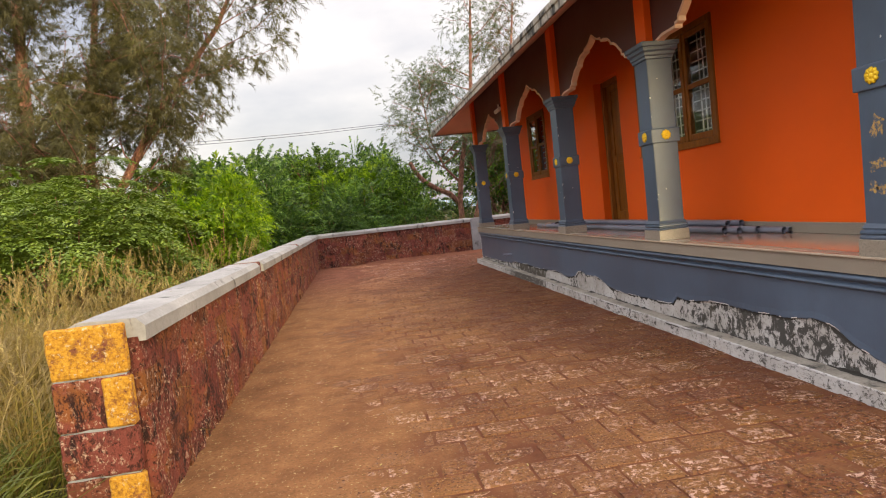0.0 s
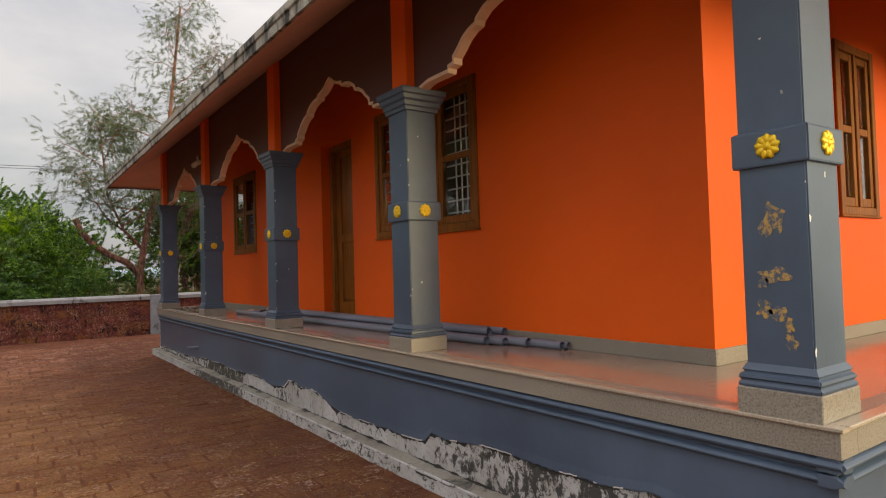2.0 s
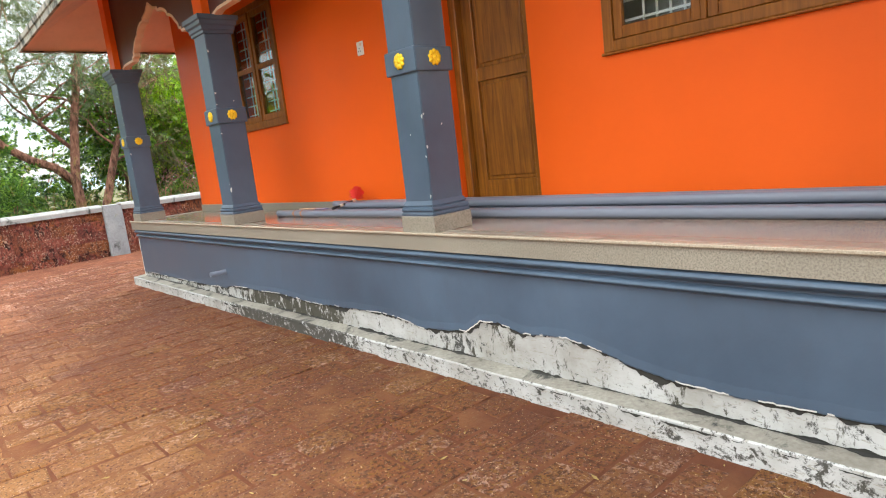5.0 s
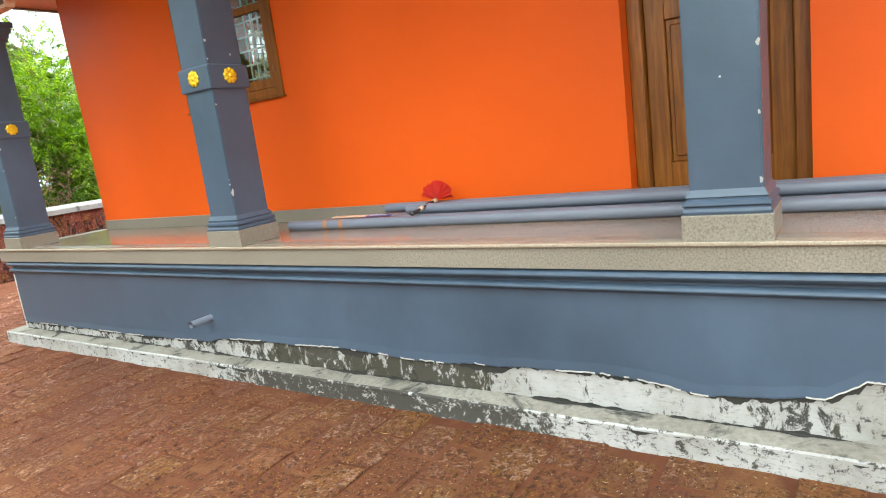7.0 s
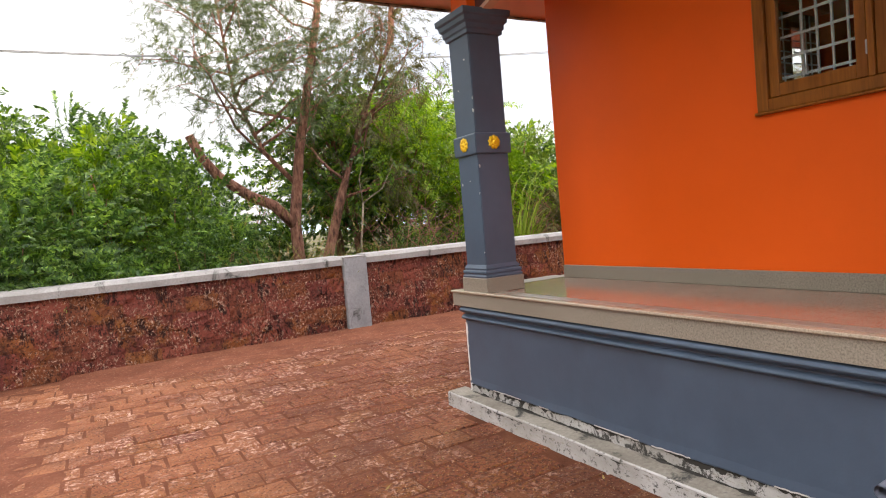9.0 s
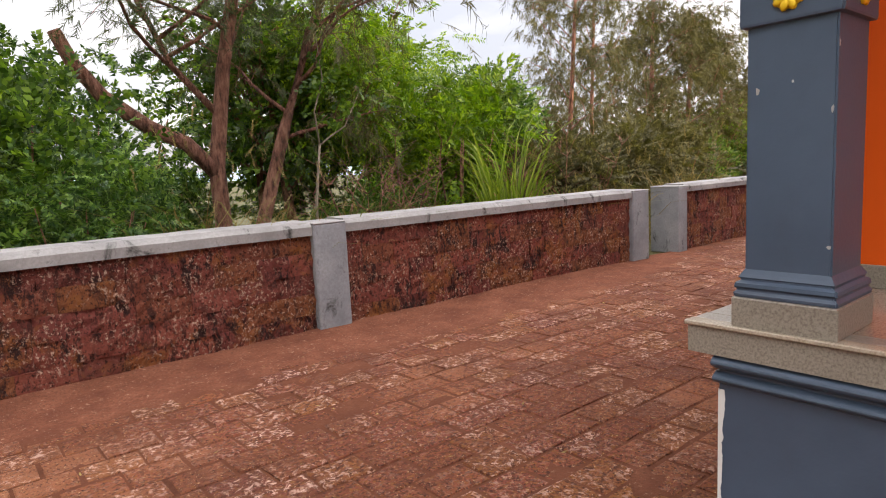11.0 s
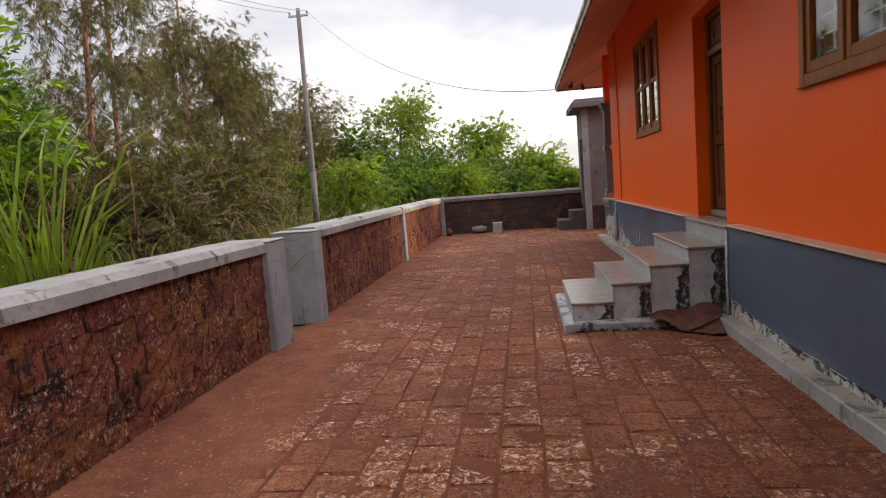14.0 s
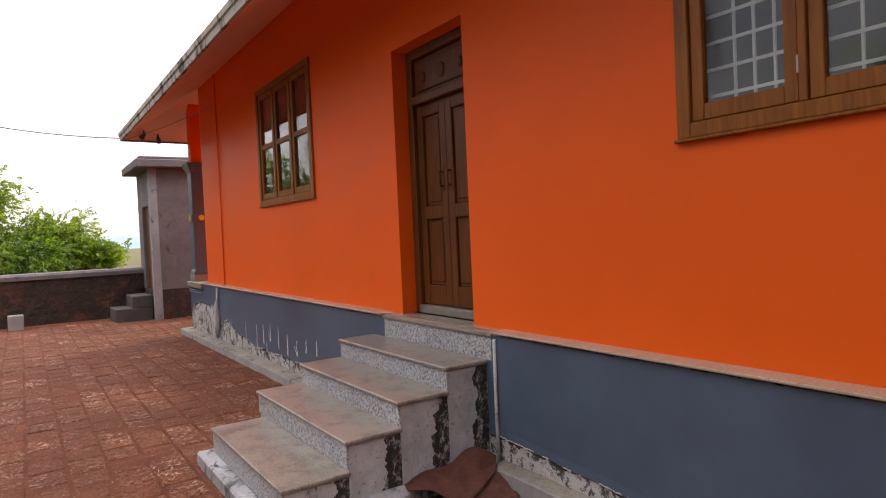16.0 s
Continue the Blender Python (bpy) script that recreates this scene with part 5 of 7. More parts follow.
# ---- compound walls ----
def block_mesh(seed, stone=None):
    """A rough laterite block, one unit long, high and deep, its outward face at y = 0 looking to -y."""
    rnd = random.Random(seed)
    bm = bmesh.new()
    nx, nz = 5, 3
    g = {}
    for i in range(nx + 1):
        for k in range(nz + 1):
            rim = i in (0, nx) or k in (0, nz)
            corner = i in (0, nx) and k in (0, nz)
            y = (0.009 if corner else 0.004 if rim else 0.0) + rnd.uniform(-0.012, 0.012)
            g[i, k] = bm.verts.new((i / nx - 0.5 + (rnd.uniform(-0.02, 0.02) if 0 < i < nx else (0.004 if i == 0 else -0.004) * rnd.random()), y, k / nz + (rnd.uniform(-0.03, 0.03) if 0 < k < nz else (0.006 if k == 0 else -0.006) * rnd.random())))
    for i in range(nx):
        for k in range(nz):
            bm.faces.new((g[i, k], g[i + 1, k], g[i + 1, k + 1], g[i, k + 1]))
    rim = [g[i, 0] for i in range(nx + 1)] + [g[nx, k] for k in range(1, nz + 1)] + [g[i, nz] for i in range(nx - 1, -1, -1)] + [g[0, k] for k in range(nz - 1, 0, -1)]
    back = [bm.verts.new((v.co.x, 0.14, v.co.z)) for v in rim]
    for k in range(len(rim)):
        j = (k + 1) % len(rim)
        bm.faces.new((rim[k], back[k], back[j], rim[j]))
    bmesh.ops.recalc_face_normals(bm, faces=bm.faces[:])
    me = bpy.data.meshes.new("laterite_block")
    bm.to_mesh(me)
    bm.free()
    me.materials.append(stone or laterite)
    return me


BLOCKS = [block_mesh(s) for s in range(10)]
DARK_BLOCKS = [block_mesh(s, dark_laterite) for s in range(10)]
COURSE, TOP = 0.191, 0.955


def block_wall(name, run, gaps, label, core_out=0.36, stone=None, blocks=None):
    """A laterite wall; run = (start, end, heading in degrees of its inner face's -y normal); gaps are stretches along it with no blocks."""
    a, b = Vector((*run[0], 0)), Vector((*run[1], 0))
    d = (b - a).normalized()
    inward = Vector((d.y, -d.x, 0))
    turn = math.degrees(math.atan2(d.y, d.x))
    ob = thing(name, label, "wall", kind="structure")
    length = (b - a).length
    spans, s = [], 0.0
    for g0, g1 in sorted(gaps):
        spans.append((s, g0))
        s = g1
    spans.append((s, length))
    bm = bmesh.new()
    for s0, s1 in spans:
        if s1 - s0 < 0.05:
            continue
        q0, q1 = a + d * s0 - inward * 0.05, a + d * s1 - inward * core_out
        box(bm, [min(q0[i], q1[i]) for i in (0, 1)] + [-0.03], [max(q0[i], q1[i]) for i in (0, 1)] + [TOP])
    part("core", bm, stone or laterite, ob)
    rnd = random.Random(len(name) + int(length * 10))
    for k in range(5):
        for s0, s1 in spans:
            s = s0
            while s < s1 - 0.02:
                w = rnd.uniform(0.27, 0.44) if s > s0 or k % 2 == 0 else rnd.uniform(0.17, 0.24)
                w = min(w, s1 - s)
                if s1 - s - w < 0.12:
                    w = s1 - s
                q = a + d * (s + w / 2) + inward * rnd.uniform(-0.008, 0.006)
                o = part("laterite_block", (blocks or BLOCKS)[rnd.randrange(10)], None, ob)
                o.matrix_basis = Matrix.Translation((q.x, q.y, k * COURSE + 0.003)) @ pose(0, 0, 0, 0, 0, turn) @ Matrix.Diagonal((w - 0.001, 1, COURSE - 0.0005, 1))
                s += w
    return ob, a, d, inward, spans


COPING = [(-0.40, TOP), (-0.004, TOP), (-0.002, TOP - 0.026), (0.035, TOP - 0.024), (0.038, TOP + 0.055), (-0.005, TOP + 0.100), (-0.30, TOP + 0.108), (-0.40, TOP + 0.06)]


def coping(a, d, inward, s0, s1, mats=coping_cement):
    ob = thing("wall_coping", "weathered grey cement coping on the compound wall", "coping", "wall copings", kind="structure")
    bm = bmesh.new()
    n = max(2, int((s1 - s0) / 0.12))
    prev = None
    for k in range(n + 1):
        q = a + d * (s0 + (s1 - s0) * k / n)
        s = q.x * 1.3 + q.y
        e = 0.006 * wob(s * 2, 41) + 0.005 * wob(s * 9, 42)
        col = [bm.verts.new((q.x + inward.x * (w + (e if w > 0 else 0)), q.y + inward.y * (w + (e if w > 0 else 0)), z + e * 0.7)) for w, z in COPING]
        if prev:
            for i in range(len(COPING)):
                bm.faces.new((prev[i], col[i], col[(i + 1) % len(COPING)], prev[(i + 1) % len(COPING)]))
        else:
            bm.faces.new(col)
        prev = col
    bm.faces.new(prev[::-1])
    bmesh.ops.recalc_face_normals(bm, faces=bm.faces[:])
    part("coping_slab", bm, mats, ob)


def post(x0, x1, y0, y1, h, label):
    ob = thing("wall_post", label, "post", "compound wall posts")
    part("shaft", boxes(((x0, y0, -0.02), (x1, y1, h)), bevel=0.014), cement, ob)
    part("top_cap", boxes(((x0 - 0.004, y0 - 0.004, h - 0.003), (x1 + 0.004, y1 + 0.004, h + 0.014)), bevel=0.008), coping_cement, ob, "thin cement capping")


# wall along the left of the yard, open ended near the start
wob_, wa, wd, wi, ws = block_wall("wall_west", ((WX, 4.52), (WX, WY)), [(4.05, 4.28), (9.10, 9.32)], "rust red laterite block compound wall")
for s0, s1 in ((-0.015, 4.03), (4.30, 9.08), (9.34, WY - 4.52 + 0.36)):
    coping(wa, wd, wi, s0, s1)
for s in (4.165, 9.21):
    q = wa + wd * s
    ob = thing("laterite_pier", "plain laterite pier in the compound wall", "pier", "wall piers")
    for k in range(5):
        bm = boxes(((WX - 0.38, q.y - 0.115 + 0.01 * wob(k, s), k * 0.212), (WX + 0.012 + 0.012 * wob(k * 3, s), q.y + 0.115, k * 0.212 + 0.206)), bevel=0.015)
        part("pier_stone", bm, laterite, ob)
end_pier = thing("end_pier", "stacked laterite end pier with yellow lichen on its top stone", "pier")
for k, (h0, h1, mt) in enumerate(((-0.02, 0.25, laterite), (0.258, 0.50, laterite), (0.508, 0.775, laterite), (0.783, 1.045, lichen_laterite))):
    j = 0.012 * wob(k * 5.0, 3)
    bm = boxes(((WX - 0.435 + j, 4.44 + j, h0), (WX - 0.055 + j, 4.495, h1)), bevel=0.010)
    bmesh.ops.subdivide_edges(bm, edges=bm.edges[:], cuts=4, use_grid_fill=True)
    for v in bm.verts:
        c = v.co * 9
        v.co += Vector((wob(c.x, c.y, c.z), wob(c.x, c.y, c.z + 40), 0.5 * wob(c.x, c.y + 20, c.z))) * 0.007 + Vector((wob(c.x * 3, c.y * 3, c.z * 3), wob(c.x * 3, c.y * 3, c.z * 3 + 9), wob(c.x * 3, c.y * 3 + 7, c.z * 3))) * 0.006
    part("pier_stone", bm, mt, end_pier)
part("mortar", boxes(((WX - 0.424, 4.451, -0.02), (WX - 0.066, 4.490, 1.03))), cement, end_pier, "pale mortar showing between the stones")
part("pier_stone", boxes(((WX - 0.19, 4.430, 0.51), (WX - 0.046, 4.493, 0.77)), bevel=0.010), lichen_laterite, end_pier, "ochre lichened corner stone")
part("pier_stone", boxes(((WX - 0.22, 4.426, -0.02), (WX - 0.044, 4.493, 0.25)), bevel=0.010), lichen_laterite, end_pier, "ochre lichened corner stone")

# wall across the yard's far side, with posts and a narrow way through
gaps = [(4.34 - WX, 4.685 - WX), (9.40 - WX, 10.86 - WX), (15.84 - WX, 16.04 - WX)]
wob_, na, nd, ni, ns = block_wall("wall_north", ((WX, WY), (WE, WY)), gaps, "rust red laterite block compound wall")
for s0, s1 in ((0.0, gaps[0][0]), (gaps[0][1], gaps[1][0]), (gaps[1][1], gaps[2][0]), (gaps[2][1], WE - WX)):
    coping(na, nd, ni, s0 + 0.002, s1 - 0.002)
post(4.34, 4.685, WY - 0.055, WY + 0.36, 1.03, "square grey cement post in the compound wall")
post(9.40, 9.81, WY - 0.055, WY + 0.36, 1.02, "grey cement gate post in the compound wall")
post(10.60, 10.86, WY - 0.075, WY + 0.42, 1.02, "grey cement gate post beside the narrow opening")
post(15.84, 16.04, WY - 0.055, WY + 0.36, 0.99, "slim grey cement post in the compound wall")
post(WE - 0.16, WE + 0.2, WY - 0.10, WY + 0.36, 1.05, "grey cement corner post of the compound wall")
wob_, fa, fd, fi, fs = block_wall("wall_east", ((WE, WY - 0.1), (WE, 15.2)), [], "blackish laterite block compound wall", 0.36, dark_laterite, DARK_BLOCKS)
coping(fa, fd, fi, 0.0, 4.95, shed_cement)

# ---- shed, with its steps ----
shed = thing("shed", "small bare cement shed with a flat slab roof", "shed")
SX, SY = 20.48, 16.26
part("wall", boxes(((SX, 14.2, 0.60), (SX + 1.55, SY - 0.12, 3.10)), bevel=0.006), shed_cement, shed)
for a, b in ((0.0, 0.30), (1.05, 1.55)):
    part("door_jamb", boxes(((SX + a, SY - 0.121, 0.60), (SX + b, SY, 3.10)), bevel=0.006), shed_cement, shed)
part("lintel", boxes(((SX + 0.301, SY - 0.121, 2.35), (SX + 1.049, SY, 3.10)), bevel=0.006), shed_cement, shed)
part("base", boxes(((SX + 0.01, 14.2, -0.02), (SX + 1.56, SY - 0.01, 0.60)), bevel=0.01), dark_laterite, shed, "dark stone base")
part("corner_post", boxes(((SX - 0.012, SY - 0.14, -0.02), (SX + 0.14, SY + 0.012, 3.10)), bevel=0.008), cement, shed, "paler cement corner post")
part("roof", boxes(((SX - 0.26, 14.0, 3.10), (SX + 1.8, SY + 0.26, 3.26)), ((SX - 0.20, 14.05, 3.26), (SX + 1.75, SY + 0.20, 3.32)), bevel=0.015), shed_cement, shed, "flat cement roof slab")
part("door", boxes(((SX + 0.31, SY - 0.10, 0.60), (SX + 1.04, SY - 0.06, 2.34)), bevel=0.004), dark_teak, shed, "dark plank door")
sst = thing("shed_steps", "two rough dark cement steps up to the shed door", "steps")
for y1, z0, z1 in ((SY + 0.72, -0.02, 0.26), (SY + 0.40, 0.262, 0.50)):
    part("step", boxes(((SX + 0.24, SY + 0.012, z0), (SX + 1.10, y1, z1)), bevel=0.012), dark_cement, sst)
tagged(part("cement_block", boxes(((21.20, 18.50, -0.01), (21.44, 18.76, 0.29)), bevel=0.015), coping_cement), "pale cement block by the far wall", "block")
bm = tube([(21.5, 18.95, 0.10), (21.49, 19.1, 0.105), (21.5, 19.35, 0.10)], [0.085, 0.115, 0.09], 10)
tagged(part("rounded_stone", bm, shed_cement), "rounded grey stone by the far wall", "stone")
bm = tube([(21.35, 20.0, 0.0), (21.37, 19.98, 0.09), (21.34, 20.01, 0.2)], [0.09, 0.075, 0.03], 7)
tagged(part("rough_stone", bm, laterite), "rough stone set at the foot of the corner post", "stone")

# ---- loose things on the veranda ----
random.seed(12)
# (x and y of the near end, x and y of the far end, radius, height above the floor)
PIPES = [(4.44, 6.90, 4.30, 12.85, 0.034, 0.0), (4.505, 6.75, 4.372, 12.6, 0.032, 0.0), (4.575, 6.56, 4.448, 12.4, 0.034, 0.0), (4.625, 6.26, 4.525, 12.3, 0.030, 0.0),
         (4.678, 6.24, 4.605, 12.2, 0.028, 0.0), (4.535, 6.98, 4.44, 11.90, 0.031, 0.062), (4.648, 6.92, 4.575, 12.18, 0.031, 0.059)]
for i, (x0, y0, x1, y1, r, z) in enumerate(PIPES):
    ob = thing("pvc_pipe", "long grey plastic pipe stacked on the others" if z else "long grey plastic pipe lying on the veranda floor", "pipe", "pipes along the wall")
    bend = random.uniform(-0.008, 0.008)
    a, b = Vector((x0, y0, FLOOR + r + z)), Vector((x1, y1, FLOOR + r + z))
    d = (b - a).normalized()
    bm = tube([a, a.lerp(b, 0.5) + Vector((bend, 0, 0)), b], r, 14, None, False)
    tube([a + d * 0.004, a + d * 0.16], r * 0.86, 14, bm, False)
    tube([b - d * 0.004, b - d * 0.16], r * 0.86, 14, bm, False)
    part("pipe_barrel", bm, pvc, ob)
    part("pipe_rim", tube([a - d * 0.001, a + d * 0.006], r * 1.01, 14, None, False), pvc, ob, "cut pipe end")
    if i == 0:
        for y in (12.36, 12.50):
            q = a + (b - a) * ((y - y0) / (y1 - y0)) + Vector((bend * 0.1, 0, 0))
            part("tape_band", tube([q - d * 0.016, q + d * 0.016], r * 1.025, 14, None, False), tape_paint, ob, "orange paint mark round the pipe")

FAN_X, FAN_Y = 4.53, 11.735
cloth = thing("red_cloth_whisk", "pleated red cloth fan on a short dark stick across the pipes", "cloth")
bm = bmesh.new()
root = Vector((FAN_X, FAN_Y, FLOOR + 0.132))
fan_d, fan_s = Vector((0.22, -0.10, 0.95)).normalized(), Vector((0.0, 1.0, 0.05)).normalized()
fan_n = fan_d.cross(fan_s)
rings = []
for j, r in enumerate((0.012, 0.045, 0.08, 0.110, 0.123)):
    row = []
    for k in range(29):
        a = math.radians(-80 + 160 * k / 28)
        fold = (0.10 if k % 2 else -0.10) * r + 0.02 * math.sin(k * 0.9) * r / 0.16
        rr = r * (1 + 0.05 * wob(k * 0.6, j * 2.0))
        row.append(bm.verts.new(root + (fan_d * math.cos(a) + fan_s * math.sin(a)) * rr + fan_n * fold))
    rings.append(row)
for r0, r1 in zip(rings, rings[1:]):
    for k in range(28):
        bm.faces.new((r0[k], r0[k + 1], r1[k + 1], r1[k]))
bmesh.ops.solidify(bm, geom=bm.faces[:], thickness=0.006)
bmesh.ops.recalc_face_normals(bm, faces=bm.faces[:])
part("cloth", bm, red_cloth, cloth)
grip, head = Vector((FAN_X - 0.25, FAN_Y + 0.03, FLOOR + 0.082)), Vector((FAN_X, FAN_Y, FLOOR + 0.132))
part("stick", tube([grip, grip.lerp(head, 0.5), head], [0.007, 0.008, 0.009], 8), black_plastic, cloth, "dark handle")
part("grip_end", tube([grip, grip.lerp(head, 0.06), grip.lerp(head, 0.28)], [0.010, 0.014, 0.011], 10), black_plastic, cloth, "thicker dark grip")
for f0, f1, mt, tag in ((0.34, 0.46, cream, "pale wrapped band"), (0.60, 0.74, maroon, "brown wrapped band"), (0.86, 1.0, cream, "pale ferrule")):
    part("wrap_band", tube([grip.lerp(head, f0), grip.lerp(head, f1)], 0.0135, 10), mt, cloth, tag)
strip = thing("flat_strip", "flat pale strip with a violet printed end lying on the pipes", "strip")
part("strip_body", boxes(((4.335, 12.18, FLOOR + 0.069), (4.385, 12.48, FLOOR + 0.078)), bevel=0.003), cream, strip)
part("printed_end", boxes(((4.337, 12.00, FLOOR + 0.070), (4.383, 12.179, FLOOR + 0.077)), bevel=0.002), violet, strip, "violet printed end")
for k in range(4):
    part("print_mark", boxes(((4.343, 12.02 + 0.036 * k, FLOOR + 0.077), (4.372, 12.038 + 0.036 * k, FLOOR + 0.0785))), white_metal, strip, "small pale printed mark")
ob = thing("drain_spout", "short grey drain spout sticking out of the plinth", "pipe")
bm = tube([(PF + 0.01, 13.245, 0.378), (PF - 0.18, 13.225, 0.384)], 0.024, 14, None, False)
tube([(PF - 0.1795, 13.225, 0.384), (PF - 0.02, 13.242, 0.379)], 0.019, 14, bm, False)
part("spout", bm, pvc, ob)

ob = thing("socket_plate", "white plastic socket plate on the orange wall", "socket")
part("plate", boxes(((XF - 0.012, 11.545, 2.30), (XF - 0.001, 11.64, 2.42)), bevel=0.003), white_metal, ob)
part("switch", boxes(((XF - 0.017, 11.56, 2.38), (XF - 0.0115, 11.585, 2.405)), bevel=0.002), cream, ob, "small rocker switch")
for dy, dz in ((0.0, 0.025), (-0.015, 0.0), (0.015, 0.0)):
    part("socket_hole", tube([(XF - 0.0145, 11.60 + dy, 2.335 + dz), (XF - 0.0115, 11.60 + dy, 2.335 + dz)], 0.005, 8), black_plastic, ob, "dark socket hole")

# conduit on the yard wall and cameras under the eaves
bm = tube([(16.0, YB + 0.014, FLOOR + 0.002), (15.99, YB + 0.012, 2.4), (16.0, YB + 0.012, soffit(16.0, YB) - 0.01)], 0.009, 8)
tagged(part("conduit", bm, orange), "thin painted cable conduit up the yard wall", "conduit")

bm = tube([(16.02, PB + 0.03, FLOOR - 0.03), (16.04, PB + 0.03, 0.70), (16.08, PB + 0.035, 0.58), (16.05, PB + 0.035, 0.40), (16.07, PB + 0.04, 0.13)], [0.016, 0.016, 0.045, 0.05, 0.028], 9)
tagged(part("cable_duct", bm, step_cement), "cement-smeared cable duct down the plinth", "duct")


def eave_camera(at, label):
    ob = thing("security_camera", label, "camera", at=at)
    part("mount", tube([(0, 0, 0.0), (0, 0, -0.07), (0.03, 0, -0.09)], [0.016, 0.012, 0.012], 8), white_metal, ob)
    bm = tube([(-0.05, 0, -0.09), (0.15, 0, -0.12)], [0.036, 0.040], 12)
    tube([(0.15, 0, -0.12), (0.165, 0, -0.122)], [0.041, 0.030], 12, bm)
    part("housing", bm, white_metal, ob, "small pale camera housing")
    part("lens", tube([(0.150, 0, -0.12), (0.168, 0, -0.1225)], 0.020, 12), black_plastic, ob, "dark lens")


eave_camera(pose(3.80, 13.12, soffit(3.80, 13.32) - 0.50, 0, 0, 100), "small pale camera on a bracket by the veranda arch")
part("bracket", tube([(0, 0, -0.01), (-0.012, -0.075, -0.01)], 0.012, 8), black_plastic, bpy.data.objects["security_camera"], "short dark wall bracket")
for dx, dy, sp in ((0.0, -0.12, 30), (0.13, -0.35, -20)):
    ob = thing("eave_lamp", "small dark spot lamp under the eave corner", "lamp", "lamps under the eave", at=pose(EX1 - 0.22 + dx * 0.5, EY1 - 0.22 + dy, soffit(EX1 - 0.22 + dx * 0.5, EY1 - 0.22 + dy), 0, 0, sp))
    part("stem", tube([(0, 0, 0.01), (0, 0, -0.06)], 0.010, 8), black_plastic, ob)
    part("lamp_head", tube([(-0.03, 0, -0.05), (0.02, 0, -0.085), (0.07, 0, -0.125)], [0.018, 0.036, 0.045], 12), black_plastic, ob)

# ---- power pole and wires ----
pole = thing("power_pole", "tall weathered pole with a short crossarm", "power pole")
PX, PY, PH = 28.6, 26.35, 8.9
part("pole_shaft", tube([(PX, PY, -0.1), (PX + 0.10, PY, 1.6), (PX + 0.22, PY, PH)], [0.13, 0.12, 0.085], 10), shed_cement, pole)
part("lower_sleeve", tube([(PX + 0.02, PY, 0.3), (PX + 0.13, PY, 2.4)], [0.137, 0.132], 10), shed_cement, pole, "weathered lower sleeve")
part("crossarm", boxes(((PX + 0.17, PY - 0.42, PH - 0.32), (PX + 0.25, PY + 0.42, PH - 0.24)), bevel=0.006), steel, pole, "steel crossarm")
for dy in (-0.36, 0.36):
    part("insulator", tube([(PX + 0.21, PY + dy, PH - 0.24), (PX + 0.21, PY + dy, PH - 0.16), (PX + 0.21, PY + dy, PH - 0.10)], [0.03, 0.045, 0.02], 10), coping_cement, pole, "pale insulator")


def wire(a, b, sag, r, label):
    pts = [Vector(a).lerp(Vector(b), k / 24) - Vector((0, 0, sag * 4 * (k / 24) * (1 - k / 24))) for k in range(25)]
    tagged(part("overhead_wire", tube(pts, r, 5, None, False), pvc), label, "wire", "overhead wires")


wire((PX + 0.21, PY - 0.36, PH - 0.12), (EX1 - 0.05, EY1 - 0.05, EAVE + 0.02), 1.0, 0.010, "thin cable sagging from the pole to the eave")
wire((EX1 - 0.05, EY1 - 0.05, EAVE + 0.0), (16.2, YB + 0.01, 3.55), 0.05, 0.006, "thin cable from the eave to the wall")
wire((PX + 0.21, PY + 0.36, PH - 0.12), (-35, 21.0, 8.4), 3.93, 0.011, "long overhead wire across the sky")
wire((PX + 0.21, PY - 0.36, PH - 0.12), (-35, 20.9, 8.3), 4.03, 0.011, "long overhead wire across the sky")


# ---- plants ----
def blades(name, base, way, side, length, width, bend=0.0, slim=False):
    """A mesh of many kite-shaped leaves (three-cornered if slim): arrays of feet, directions, side vectors, lengths and widths."""
    n = len(base)
    if slim:
        L, W = length[:, None], width[:, None] * 1.2
        v = np.empty((n, 3, 3))
        v[:, 0], v[:, 1] = base + side * W * 0.5, base - side * W * 0.5
        v[:, 2] = base + way * L - np.array([0, 0, 1.0]) * L * bend
        c = 3
    else:
        c = 4
        L, W = length[:, None], width[:, None]
        up = np.cross(way, side)
        mid = base + way * L * 0.45
        v = np.empty((n, 4, 3))
        v[:, 0] = base
        v[:, 1] = mid + side * W * 0.5 + up * W * 0.12
        v[:, 2] = base + way * L - np.array([0, 0, 1.0]) * L * bend
        v[:, 3] = mid - side * W * 0.5 + up * W * 0.12
    me = bpy.data.meshes.new(name)
    me.vertices.add(n * c)
    me.vertices.foreach_set("co", v.reshape(-1))
    me.loops.add(n * c)
    me.loops.foreach_set("vertex_index", np.arange(n * c, dtype=np.int32))
    me.polygons.add(n)
    me.polygons.foreach_set("loop_start", np.arange(0, n * c, c, dtype=np.int32))
    me.update(calc_edges=True)
    return me


def unit(v):
    return v / np.maximum(np.linalg.norm(v, axis=-1, keepdims=True), 1e-9)


